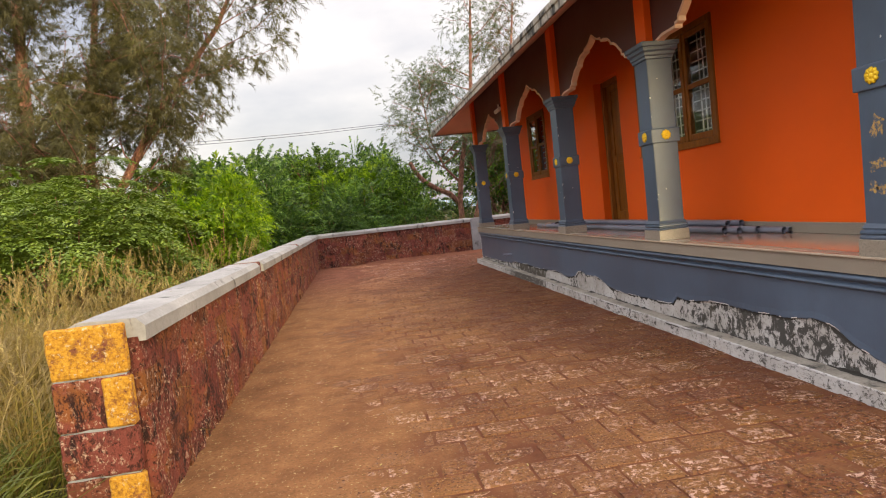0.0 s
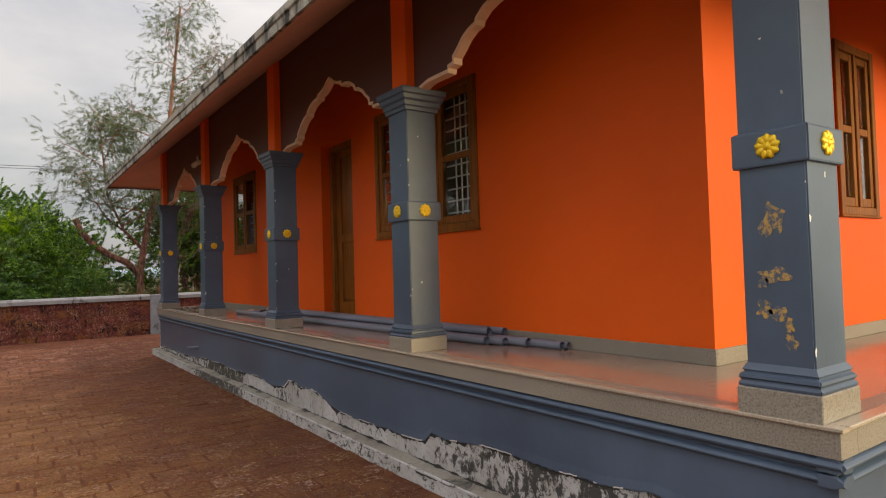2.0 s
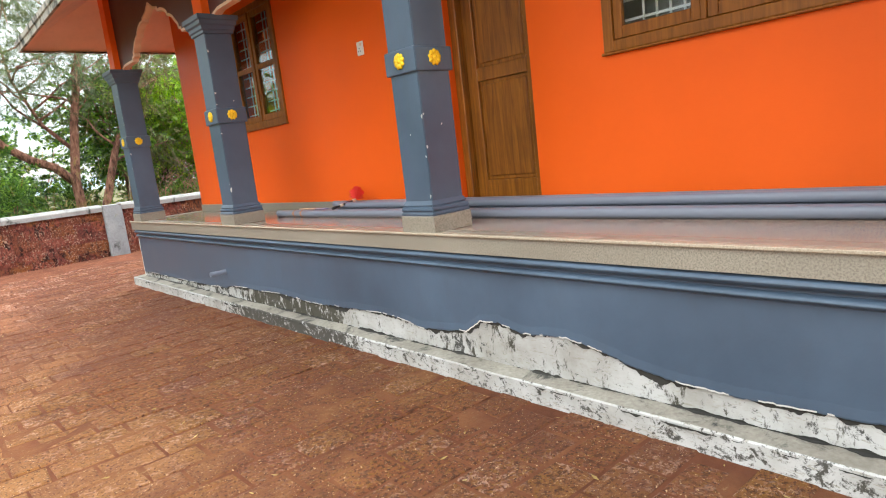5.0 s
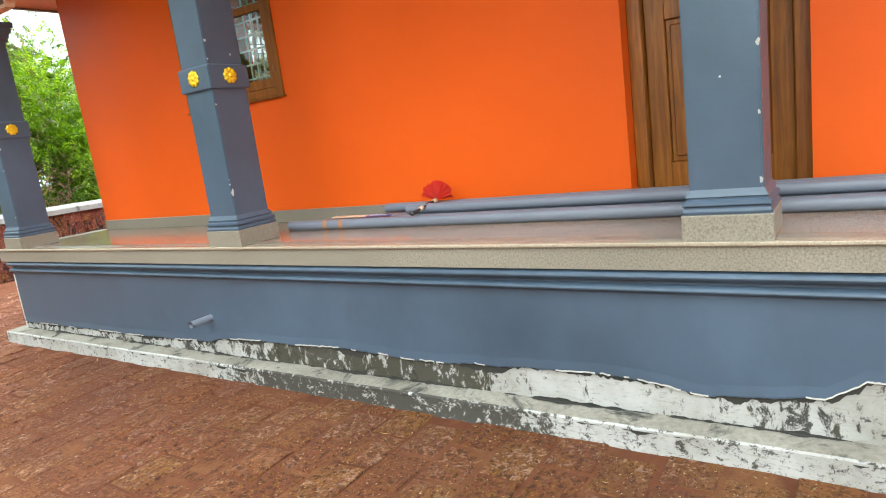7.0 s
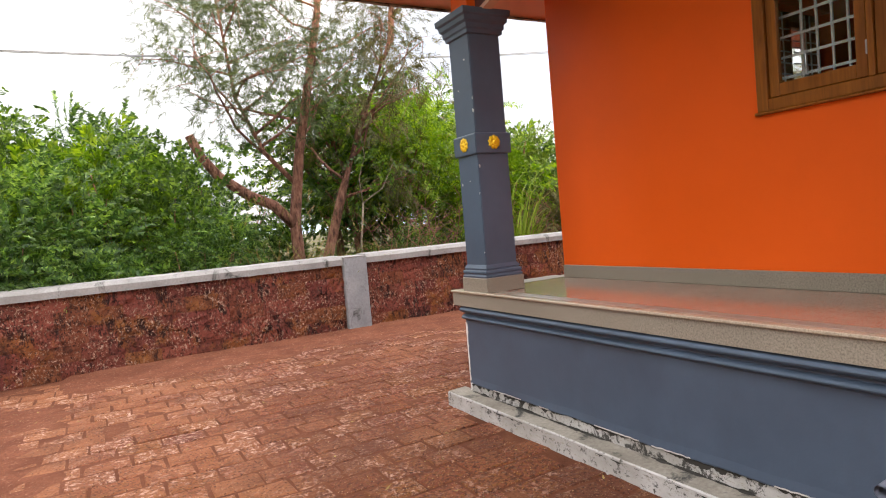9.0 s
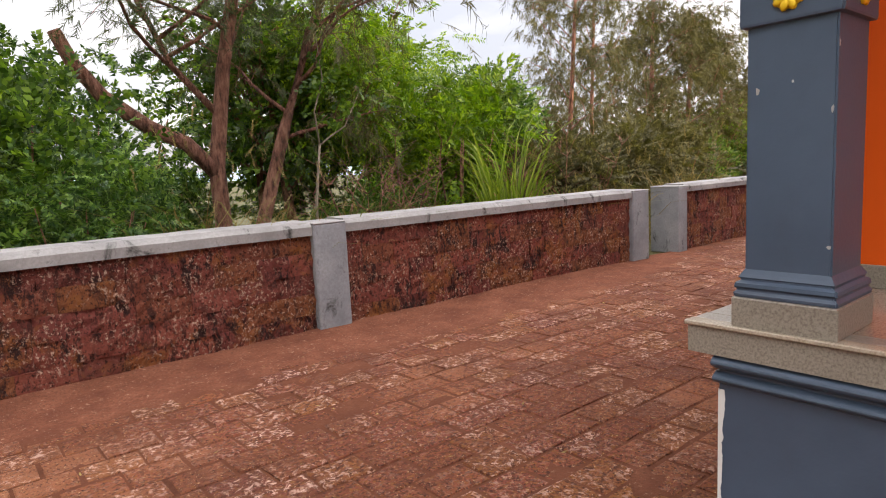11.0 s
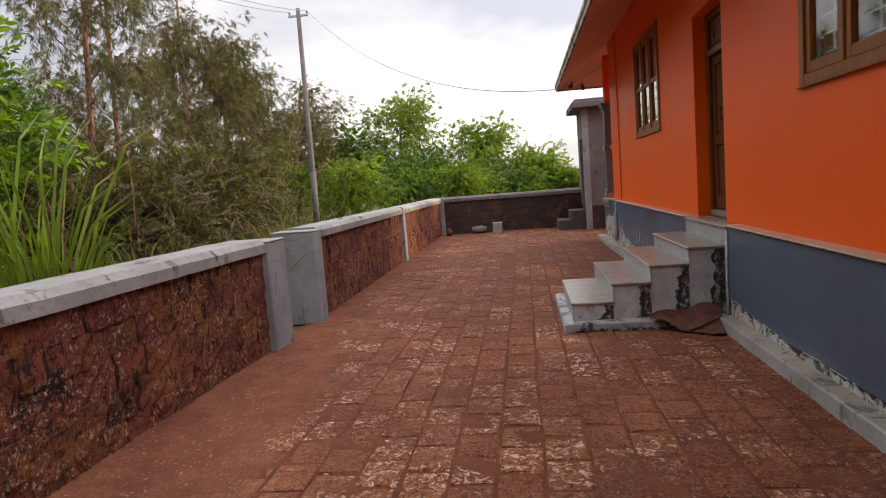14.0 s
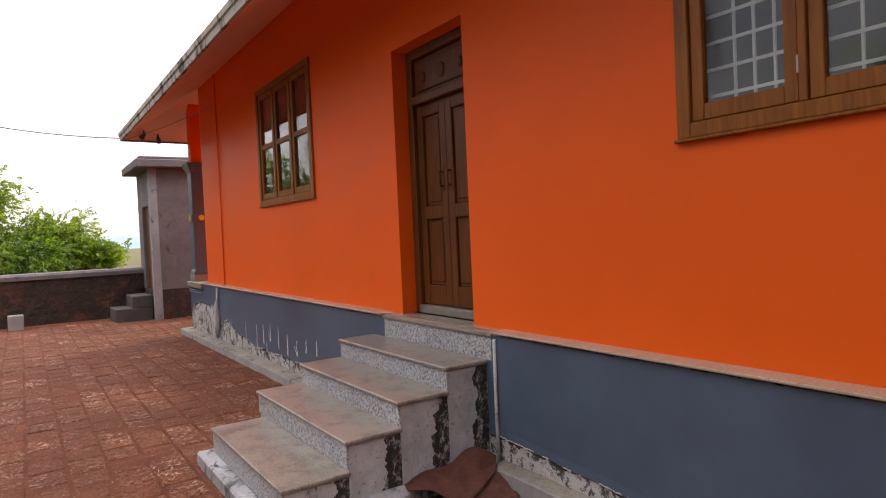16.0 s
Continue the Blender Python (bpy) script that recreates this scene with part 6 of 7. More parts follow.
def sprays(name, rng, feet, way, reach, per, leaf, wide, droop=0.25, spread=1.0, flat=False, bend=0.1, slim=False):
    """Twigs from feet along way, each carrying leaves on both sides."""
    n = len(feet)
    s = np.tile(np.linspace(0.12, 1.0, per), (n, 1))
    way = unit(way)
    down = np.array([0, 0, -1.0])
    pts = feet[:, None] + way[:, None] * (s * reach[:, None])[..., None] + down * (droop * (s ** 2) * reach[:, None])[..., None]
    tang = unit(way[:, None] + down * (2 * droop * s)[..., None])
    ref = np.tile(np.array([0, 0, 1.0]), (n, 1)) if flat else unit(rng.normal(size=(n, 3)))
    side = unit(np.cross(way, ref))
    sign = np.where(np.arange(per) % 2, 1.0, -1.0)[None, :, None]
    out = unit(tang + side[:, None] * sign * spread + rng.normal(size=(n, per, 3)) * 0.28)
    lat = unit(np.cross(out, np.cross(tang, side[:, None]) + rng.normal(size=(n, per, 3)) * 0.35))
    lat = unit(np.cross(np.cross(out, lat), out)) if not flat else unit(np.cross(out, np.array([0, 0, 1.0]) + rng.normal(size=(n, per, 3)) * 0.2))
    ln = leaf * rng.uniform(0.7, 1.25, (n, per)) * (1 - 0.3 * s)
    wd = wide * rng.uniform(0.8, 1.2, (n, per))
    return blades(name, pts.reshape(-1, 3), out.reshape(-1, 3), lat.reshape(-1, 3), ln.reshape(-1), wd.reshape(-1), bend, slim)


def mound(rng, n, rx, ry, h, lumps=7, inside=0.35):
    """Feet and outward ways spread over an uneven bushy mound that stands on the ground."""
    cen = np.stack([rng.uniform(-0.6, 0.6, lumps) * rx, rng.uniform(-0.6, 0.6, lumps) * ry, rng.uniform(0.35, 0.72, lumps) * h], 1)
    rad = rng.uniform(0.28, 0.48, lumps)
    pick = rng.integers(0, lumps, n)
    d = unit(rng.normal(size=(n, 3)))
    r = rad[pick] * rng.uniform(inside, 1.0, n) ** 0.5
    p = cen[pick] + d * r[:, None] * np.array([rx, ry, h])
    p[:, 2] = np.abs(p[:, 2])
    way = unit(d + np.array([0, 0, 0.35]) + rng.normal(size=(n, 3)) * 0.35)
    return p, way


def shrub(seed, kind, h=2.6, rx=1.6, ry=1.6, n=700, label=""):
    rng = np.random.default_rng(seed)
    ob = thing("shrub", label, "shrub", "shrubs beyond the wall")
    p, w = mound(rng, n, rx, ry, h)
    reach = rng.uniform(0.25, 0.5, n)
    if kind == "broad":
        me = sprays("crown", rng, p, w, reach, 12, 0.095, 0.048, 0.25, 0.9)
    elif kind == "bright":
        me = sprays("crown", rng, p, w, reach * 0.9, 12, 0.15, 0.042, 0.35, 0.8)
    elif kind == "fern":
        # flat layered pads of pinnate leaves over a low dome, the lower shells darker in its shade
        pads = n // 26
        az, up = rng.uniform(0, 2 * np.pi, pads), np.arcsin(rng.uniform(0.0, 1.0, pads))
        shell = np.where(np.arange(pads) % 4 == 0, 0.72, 1.0) * rng.uniform(0.9, 1.06, pads)
        dome = np.stack([np.cos(up) * np.cos(az), np.cos(up) * np.sin(az), np.sin(up)], 1)
        bulge = 1 + 0.16 * np.sin(az * 3 + seed) + 0.10 * np.sin(az * 5 + up * 4)
        c = dome * (shell * bulge)[:, None] * np.array([rx, ry, h * 0.92])
        c[:, 2] = np.maximum(np.round(c[:, 2] / 0.16) * 0.16, 0.12) + rng.uniform(-0.03, 0.03, pads)
        pick = np.arange(n) % pads
        a = rng.uniform(0, 2 * np.pi, n)
        flat_out = np.stack([np.cos(a), np.sin(a), np.zeros(n)], 1)
        fall = -0.48 * np.sum(flat_out * dome[pick], axis=1)
        out = unit(flat_out + np.stack([np.zeros(n), np.zeros(n), fall], 1))
        size = rng.uniform(0.75, 1.4, pads)[pick]
        p = c[pick] + out * (rng.uniform(0.0, 0.16, n) * size)[:, None]
        me = sprays("crown", rng, p, out, rng.uniform(0.18, 0.36, n) * size, 11, 0.085, 0.042, 0.22, 1.4, True, 0.1)
    else:
        me = sprays("crown", rng, p, w, reach * 1.2, 20, 0.085, 0.032, 0.3, 1.5, False, 0.1, True)
    part("crown", me, {"broad": leaf_deep, "bright": leaf_bright, "fern": leaf_olive, "blue": leaf_blue, "brown": needle_brown}[kind], ob)
    bm = bmesh.new()
    rnd = random.Random(seed)
    for k in range(9):
        x, y = rnd.uniform(-0.5, 0.5) * rx, rnd.uniform(-0.5, 0.5) * ry
        tube([(x * 0.2, y * 0.2, -0.1), (x * 0.6, y * 0.6, h * 0.3), (x, y, h * rnd.uniform(0.6, 0.9))], [0.028, 0.02, 0.006], 5, bm)
    part("stem", bm, bark, ob)
    return ob


def limb(bm, rnd, start, way, length, r0, r1, steps=6, wander=0.18, lift=0.0):
    pts, rad = [Vector(start)], [r0]
    d = Vector(way).normalized()
    for k in range(steps):
        d = (d + Vector((rnd.gauss(0, wander), rnd.gauss(0, wander), rnd.gauss(0, wander) * 0.6 + lift))).normalized()
        pts.append(pts[-1] + d * length / steps)
        rad.append(r0 + (r1 - r0) * (k + 1) / steps)
    tube(pts, rad, 7, bm)
    return pts, d


def casuarina(seed, stems, label, needles=(46000, 0.24, 0.0085), material=None, top=10.0, low=2.4, reach=2.4, droop=0.8, per_stem=22, twig_n=7):
    """A feathery tree: given stems (point lists with radii), side limbs and drooping needle sprays."""
    rnd, rng = random.Random(seed), np.random.default_rng(seed)
    ob = thing("tree", label, "tree", "trees beyond the wall")
    bm = bmesh.new()
    feet, ways = [], []
    for pts, rad, limbs in stems:
        tube(pts, rad, 10, bm)
        if not limbs:
            continue
        pv = [Vector(p) for p in pts]
        for k in range(per_stem):
            f = (k + 0.5) / per_stem
            z = low + (min(top, pv[-1].z - 0.1) - low) * f
            i = max(j for j in range(len(pv)) if pv[j].z <= z) if pv[0].z <= z else 0
            i = min(i, len(pv) - 2)
            t = (z - pv[i].z) / max(pv[i + 1].z - pv[i].z, 0.01)
            base = pv[i].lerp(pv[i + 1], min(max(t, 0), 1))
            a = rnd.uniform(0, 2 * math.pi)
            ln = reach * (1 - 0.55 * f) * rnd.uniform(0.6, 1.2)
            lp, d = limb(bm, rnd, base, (math.cos(a), math.sin(a), 0.55), ln, 0.026 * (1.2 - f * 0.7), 0.006, 6, 0.2, 0.03)
            for q in lp[2:]:
                for _ in range(twig_n):
                    o = Vector((rnd.gauss(0, 1), rnd.gauss(0, 1), rnd.gauss(0, 0.7))).normalized()
                    lw = rnd.uniform(0.15, 0.7)
                    e = q + o * lw
                    if lw > 0.35 and rnd.random() < 0.5:
                        tube([q, q + o * lw * 0.5 + Vector((0, 0, 0.03)), e], [0.007, 0.005, 0.002], 4, bm, False)
                    feet.append(e)
                    ways.append((o + d * 0.5).normalized())
    part("trunk", bm, bark, ob)
    feet, ways = np.array([tuple(v) for v in feet]), np.array([tuple(v) for v in ways])
    total, ln, wd = needles
    per = 14
    n = max(1, total // per)
    pick = rng.integers(0, len(feet), n)
    f = feet[pick] + rng.normal(size=(n, 3)) * 0.13
    w = unit(ways[pick] + rng.normal(size=(n, 3)) * 0.7 + np.array([0, 0, 0.15 - 0.5 * droop]))
    me = sprays("crown", rng, f, w, rng.uniform(0.12, 0.36, n), per, ln, wd * 1.15, droop * 0.4, 0.75, False, 0.12 + 0.25 * droop, True)
    part("crown", me, material or needle, ob)
    return ob


def leafy_tree(seed, at, h, spread, material, label, n=1500, leaf=(0.15, 0.085), trunk_r=0.12, base=0.35, pinnate=False):
    rnd, rng = random.Random(seed), np.random.default_rng(seed)
    ob = thing("tree", label, "tree", "trees beyond the wall")
    bm = bmesh.new()
    x, y = at
    bole, d = limb(bm, rnd, (x, y, -0.1), (rnd.uniform(-0.1, 0.1), rnd.uniform(-0.1, 0.1), 1), h * 0.75, trunk_r, trunk_r * 0.3, 7, 0.07, 0.05)
    tips = []
    for k in range(16):
        f = base + (0.95 - base) * (k + 0.5) / 16
        i = min(int(f * 7), 6)
        b0 = bole[i].lerp(bole[i + 1], f * 7 - i)
        a = k * 2.4 + rnd.uniform(-0.4, 0.4)
        ln = spread * (1.15 - 0.6 * f) * rnd.uniform(0.75, 1.15)
        lp, dd = limb(bm, rnd, b0, (math.cos(a), math.sin(a), 0.5), ln, trunk_r * 0.35, 0.012, 6, 0.2, 0.05)
        tips += [(q, dd) for q in lp[2:]]
    tips.append((bole[-1], d))
    part("trunk", bm, bark, ob)
    P = np.array([tuple(q) for q, _ in tips])
    pick = rng.integers(0, len(P), n)
    f = P[pick] + rng.normal(size=(n, 3)) * np.array([0.34, 0.34, 0.26]) * spread * 0.5
    f[:, 2] = np.maximum(f[:, 2], 0.3)
    w = unit(unit(f - np.array([x, y, h * 0.5])) + rng.normal(size=(n, 3)) * 0.5)
    if pinnate:
        me = sprays("crown", rng, f, w, rng.uniform(0.3, 0.65, n), 20, leaf[0], leaf[1], 0.35, 1.6, False, 0.15)
    else:
        me = sprays("crown", rng, f, w, rng.uniform(0.25, 0.5, n), 11, leaf[0], leaf[1], 0.3, 0.9)
    part("crown", me, material, ob)
    return ob


def tuft(seed, n, radius, h, wide, material, name, label, category, lean=0.35, seeds=0, curl=1.0):
    rng = np.random.default_rng(seed)
    a, r = rng.uniform(0, 2 * np.pi, n), radius * np.sqrt(rng.uniform(0, 1, n))
    base = np.stack([r * np.cos(a), r * np.sin(a), np.full(n, -0.03)], 1)
    dirs = unit(np.stack([np.cos(a) * lean * rng.uniform(0, 1.4, n), np.sin(a) * lean * rng.uniform(0, 1.4, n), np.ones(n)], 1) + rng.normal(size=(n, 3)) * 0.3 * lean)
    ob = thing(name, label, category, "grass beyond the wall")
    L = h * rng.uniform(0.55, 1.1, n)
    side = unit(np.cross(dirs, rng.normal(size=(n, 3))))
    out = unit(dirs * np.array([1, 1, 0]) + 1e-6)
    W = np.full(n, wide)
    faces = []
    segs = 4
    v = np.empty((n, segs * 2 + 1, 3))
    for k in range(segs):
        s = k / segs
        c = base + dirs * (L * s)[:, None] + out * (curl * L * 0.32 * s ** 2.4)[:, None] - np.array([0, 0, 1.0]) * (curl * L * 0.22 * s ** 3)[:, None]
        w = (W * (1 - 0.55 * s))[:, None]
        v[:, 2 * k], v[:, 2 * k + 1] = c - side * w / 2, c + side * w / 2
    v[:, -1] = base + dirs * L[:, None] + out * (curl * L * 0.36)[:, None] - np.array([0, 0, 1.0]) * (curl * L * 0.3)[:, None]
    m = segs * 2 + 1
    for i in range(n):
        o = i * m
        for k in range(segs - 1):
            faces.append((o + 2 * k, o + 2 * k + 1, o + 2 * k + 3, o + 2 * k + 2))
        faces.append((o + 2 * segs - 2, o + 2 * segs - 1, o + 2 * segs))
    me = bpy.data.meshes.new("foliage")
    me.from_pydata(v.reshape(-1, 3).tolist(), [], faces)
    tagged(part("foliage", me, material, ob), kind="stuff")
    if seeds:
        k = rng.integers(0, n, seeds)
        tip = base[k] + dirs[k] * (L[k] * 1.05)[:, None]
        wv = unit(dirs[k] + rng.normal(size=(seeds, 3)) * 0.15)
        part("seed_plume", sprays("seed_plume", rng, tip - wv * 0.12, wv, np.full(seeds, 0.24), 16, 0.045, 0.008, 0.15, 0.5, False, 0.1, True), dry_grass, ob, "pale feathery seed heads")
    return ob


def spread_out(ob, spots):
    """Put the thing at the first spot and copies of it at the others: (x, y, turn, size[, height])."""
    for k, s in enumerate(spots):
        x, y, turn, size = s[:4]
        tall = s[4] if len(s) > 4 else size
        m = pose(x, y, 0, 0, 0, turn) @ Matrix.Diagonal((size, size, tall, 1))
        if k == 0:
            ob.matrix_basis = m
        else:
            c = copy_thing(ob, pose(x, y, 0, 0, 0, turn))
            c.matrix_basis = m


# hedge beyond the far wall and the growth on the left
spread_out(shrub(1, "broad", 3.0, 1.8, 1.5, 1150, "dense dark green broadleaf shrub"), [(-0.6, 23.4, 0, 1.08), (2.2, 23.3, 70, 1.05), (10.6, 24.6, 20, 0.95), (-4.0, 25.6, 300, 1.3), (0.9, 26.4, 200, 1.25), (5.2, 26.6, 60, 0.62), (7.6, 26.8, 150, 0.66), (10.0, 27.0, 10, 0.7), (20.5, 26.6, 30, 0.8), (24.5, 27.2, 120, 0.85), (30.5, 28.0, 220, 0.9), (16.4, 26.0, 70, 0.75), (6.0, 22.4, 330, 0.42), (7.2, 22.9, 100, 0.48), (-9.0, 18.4, 40, 1.2), (-12.4, 16.6, 160, 1.4), (-7.0, 23.6, 10, 1.3), (-6.0, 18.6, 200, 1.1)])
spread_out(shrub(2, "blue", 2.6, 1.5, 1.7, 1000, "dense green shrub with fine feathery leaves"), [(1.0, 22.4, 10, 1.0), (-2.6, 22.6, 50, 1.42), (-5.0, 23.4, 170, 1.5), (3.4, 25.6, 310, 1.25)])
spread_out(shrub(3, "blue", 2.3, 1.4, 1.2, 1100, "bluish green feathery shrub"), [(-1.7, 21.7, 0, 0.95), (0.2, 21.5, 90, 0.8), (2.7, 21.6, 200, 0.72), (-3.6, 20.6, 130, 1.0), (1.5, 21.4, 300, 0.6)])
spread_out(shrub(4, "bright", 2.5, 1.2, 1.2, 1000, "bright green leafy shrub"), [(-2.35, 15.0, 0, 0.95, 1.0), (-2.2, 17.4, 120, 0.9, 0.9), (0.9, 23.2, 60, 1.15), (9.0, 23.6, 10, 1.1)])
spread_out(shrub(5, "fern", 2.3, 2.6, 2.0, 7600, "wide olive green shrub with layered fern-like leaves"), [(-4.1, 11.8, 0, 0.98, 1.12), (-6.8, 12.4, 95, 1.02, 1.15), (-4.9, 15.0, 200, 1.12, 1.3), (-9.4, 12.6, 40, 1.05, 1.25)])
spread_out(shrub(6, "blue", 3.4, 1.5, 1.5, 1200, "tall feathery green shrub"), [(11.8, 25.8, 0, 1.1), (-2.0, 28.5, 30, 1.3), (1.8, 29.0, 200, 1.3), (-5.6, 29.0, 80, 1.35)])
spread_out(shrub(7, "brown", 2.5, 1.5, 1.5, 1500, "dense brown-green feathery shrub"), [(10.2, 23.0, 75, 0.72), (11.6, 22.8, 190, 0.8), (13.2, 23.2, 20, 0.85), (15.0, 23.8, 300, 0.9), (17.6, 24.4, 130, 0.95)])

# casuarinas
casuarina(21, [
    ([(4.62, 23.2, -0.1), (4.62, 23.2, 0.9), (4.60, 23.2, 1.64), (4.80, 23.2, 2.9), (5.08, 23.22, 4.1), (5.42, 23.3, 5.5), (5.9, 23.4, 10.0)], [0.118, 0.108, 0.102, 0.088, 0.078, 0.064, 0.03], True),
    ([(4.60, 23.2, 1.56), (4.25, 23.2, 1.95), (3.83, 23.2, 2.15), (3.36, 23.2, 2.50), (3.10, 23.2, 2.85), (2.95, 23.2, 3.2)], [0.100, 0.095, 0.090, 0.085, 0.080, 0.075], False),
    ([(4.70, 23.2, 2.3), (4.2, 23.3, 2.9), (3.8, 23.4, 3.9), (3.6, 23.5, 6.2)], [0.05, 0.04, 0.03, 0.015], True),
], "tall feathery casuarina with red-brown bark and a cut side limb", (60000, 0.12, 0.0085), needle, 9.8, 2.7, 2.7, 0.35, 16, 7)
casuarina(22, [([(4.85, 22.9, -0.1), (5.03, 22.9, 0.87), (5.43, 22.9, 2.08), (5.95, 22.95, 3.4), (6.75, 23.0, 5.0), (7.3, 23.3, 8.6)], [0.100, 0.092, 0.082, 0.074, 0.060, 0.03], True)],
          "leaning feathery casuarina with red-brown bark", (22000, 0.15, 0.0078), needle_brown, 8.4, 1.8, 2.3, 0.7, 19, 7)
casuarina(23, [([(17.0, 27.6, -0.1), (17.2, 27.5, 3.0), (17.9, 27.5, 9.8)], [0.085, 0.07, 0.025], True), ([(19.8, 28.6, -0.1), (19.7, 28.6, 3.0), (20.4, 28.8, 9.5)], [0.08, 0.065, 0.025], True)],
          "feathery grey-green casuarina clump beyond the wall", (52000, 0.22, 0.012), needle_brown, 8.6, 0.4, 3.0, 1.1, 18, 7)
casuarina(25, [([(23.6, 28.6, -0.1), (23.4, 28.6, 3.0), (24.0, 28.8, 8.2)], [0.14, 0.11, 0.03], True), ([(27.6, 29.4, -0.1), (27.6, 29.4, 3.0), (28.4, 29.6, 7.4)], [0.14, 0.11, 0.03], True), ([(32.4, 30.4, -0.1), (32.4, 30.4, 3.0), (33.4, 30.6, 7.0)], [0.14, 0.11, 0.03], True)],
          "dense brown-green casuarina clump beyond the wall", (165000, 0.20, 0.013), needle_brown, 7.0, 0.4, 3.6, 0.9, 30, 8)
casuarina(26, [([(36.5, 30.0, -0.1), (36.5, 30.0, 2.0), (38.4, 30.0, 7.4)], [0.12, 0.10, 0.03], True), ([(39.0, 30.5, -0.1), (39.2, 30.5, 2.0), (41.4, 30.0, 6.4)], [0.10, 0.08, 0.03], True)],
          "sparse brown-green casuarina beyond the wall", (60000, 0.22, 0.014), needle_brown, 7.0, 0.6, 3.4, 0.5, 22, 7)
casuarina(24, [([(-8.0, 20.0, -0.1), (-8.0, 20.0, 4.0), (-7.4, 20.0, 15.0)], [0.20, 0.17, 0.05], True), ([(-7.2, 20.3, -0.1), (-6.2, 20.3, 2.4), (-4.6, 20.3, 5.0), (-2.6, 20.3, 7.4), (-1.2, 20.3, 10.0)], [0.15, 0.13, 0.10, 0.07, 0.03], True), ([(-9.6, 21.0, -0.1), (-10.4, 21.0, 4.0), (-12.0, 21.0, 14.0)], [0.16, 0.13, 0.04], True), ([(-7.0, 22.0, -0.1), (-7.2, 22.0, 4.0), (-5.6, 22.0, 14.0)], [0.16, 0.13, 0.04], True)],
          "huge dark casuarina with drooping brown-green needles", (300000, 0.24, 0.0115), needle_brown, 10.5, 1.9, 5.2, 0.75, 34, 9)

# leafy trees
leafy_tree(31, (8.3, 25.0), 5.2, 1.9, leaf_bright, "bright green tree with feathery pinnate leaves", 1300, (0.12, 0.034), 0.07, 0.44, True)
leafy_tree(32, (7.0, 25.8), 4.8, 2.0, leaf_deep, "dark green broadleaf tree beyond the wall", 480, (0.13, 0.075))
leafy_tree(33, (11.2, 25.4), 3.8, 1.7, leaf_olive, "light green fine-leaved tree beyond the wall", 1700, (0.12, 0.045))
leafy_tree(38, (6.6, 26.5), 5.6, 2.2, leaf_deep, "dark green broadleaf tree beyond the wall", 760, (0.14, 0.08))
leafy_tree(39, (9.4, 26.6), 5.9, 2.4, leaf_bright, "bright green tree with feathery pinnate leaves", 1000, (0.12, 0.034), 0.07, 0.44, True)
leafy_tree(47, (9.0, 28.2), 6.0, 2.5, leaf_deep, "dark green broadleaf tree beyond the wall", 1500, (0.14, 0.08))
leafy_tree(40, (-1.0, 26.4), 5.0, 2.0, leaf_deep, "dark green broadleaf tree beyond the wall", 1400, (0.13, 0.06))
leafy_tree(46, (1.5, 26.6), 4.2, 1.8, leaf_deep, "dark green broadleaf tree beyond the wall", 1300, (0.13, 0.06))
leafy_tree(34, (45.0, 26.0), 9.2, 3.4, leaf_far, "rounded yellow-green tree beyond the far wall", 2400, (0.17, 0.075), 0.16, 0.2)
leafy_tree(35, (45.0, 21.6), 6.4, 3.0, leaf_far, "rounded yellow-green tree beyond the far wall", 2000, (0.17, 0.075), 0.14, 0.15)
leafy_tree(36, (42.0, 29.5), 5.2, 3.8, leaf_deep, "dark green tree beyond the far wall", 2200, (0.2, 0.11), 0.12, 0.1)
leafy_tree(37, (45.0, 17.2), 3.3, 2.4, leaf_far, "low yellow-green tree beyond the far wall", 2000, (0.16, 0.07), 0.12, 0.1)
for k, (x, y, h, w) in enumerate(((36.0, 24.4, 2.6, 2.0), (38.0, 21.4, 2.4, 1.9), (33.0, 26.0, 2.9, 2.2), (40.5, 18.4, 1.9, 1.7), (43.5, 15.4, 1.7, 1.6), (29.6, 29.4, 3.2, 2.4), (41.0, 24.0, 3.4, 2.4), (48.0, 18.8, 2.8, 2.2))):
    leafy_tree(80 + k, (x, y), h, w, leaf_far if k % 3 else leaf_deep, "low leafy bush beyond the far wall", 1100, (0.15, 0.07), 0.05, 0.08)

# slender forked sapling behind the wall
sapling = thing("sapling", "slender pale forked sapling with few leaves", "sapling")
bm = tube([(5.30, 22.0, -0.05), (5.36, 22.0, 1.15), (5.46, 22.0, 1.85)], [0.021, 0.018, 0.015], 8)
tube([(5.46, 22.0, 1.84), (5.62, 22.0, 1.95), (5.84, 22.0, 2.08), (6.10, 22.05, 2.5)], [0.012, 0.011, 0.008, 0.004], 7, bm)
tube([(5.46, 22.0, 1.84), (5.42, 22.0, 2.25), (5.55, 21.98, 2.65), (5.50, 22.0, 3.3)], [0.012, 0.010, 0.008, 0.004], 7, bm)
part("trunk", bm, pale_bark, sapling)
rng = np.random.default_rng(91)
feet = np.array([(5.84, 22.0, 2.1), (6.1, 22.05, 2.5), (5.55, 21.98, 2.65), (5.5, 22.0, 3.2), (5.44, 22.0, 2.4), (6.0, 22.0, 2.3)] * 5) + rng.normal(size=(30, 3)) * 0.08
part("crown", sprays("crown", rng, feet, rng.normal(size=(30, 3)) + np.array([0, 0, 0.5]), rng.uniform(0.2, 0.4, 30), 9, 0.10, 0.05, 0.3, 0.9), leaf_deep, sapling)

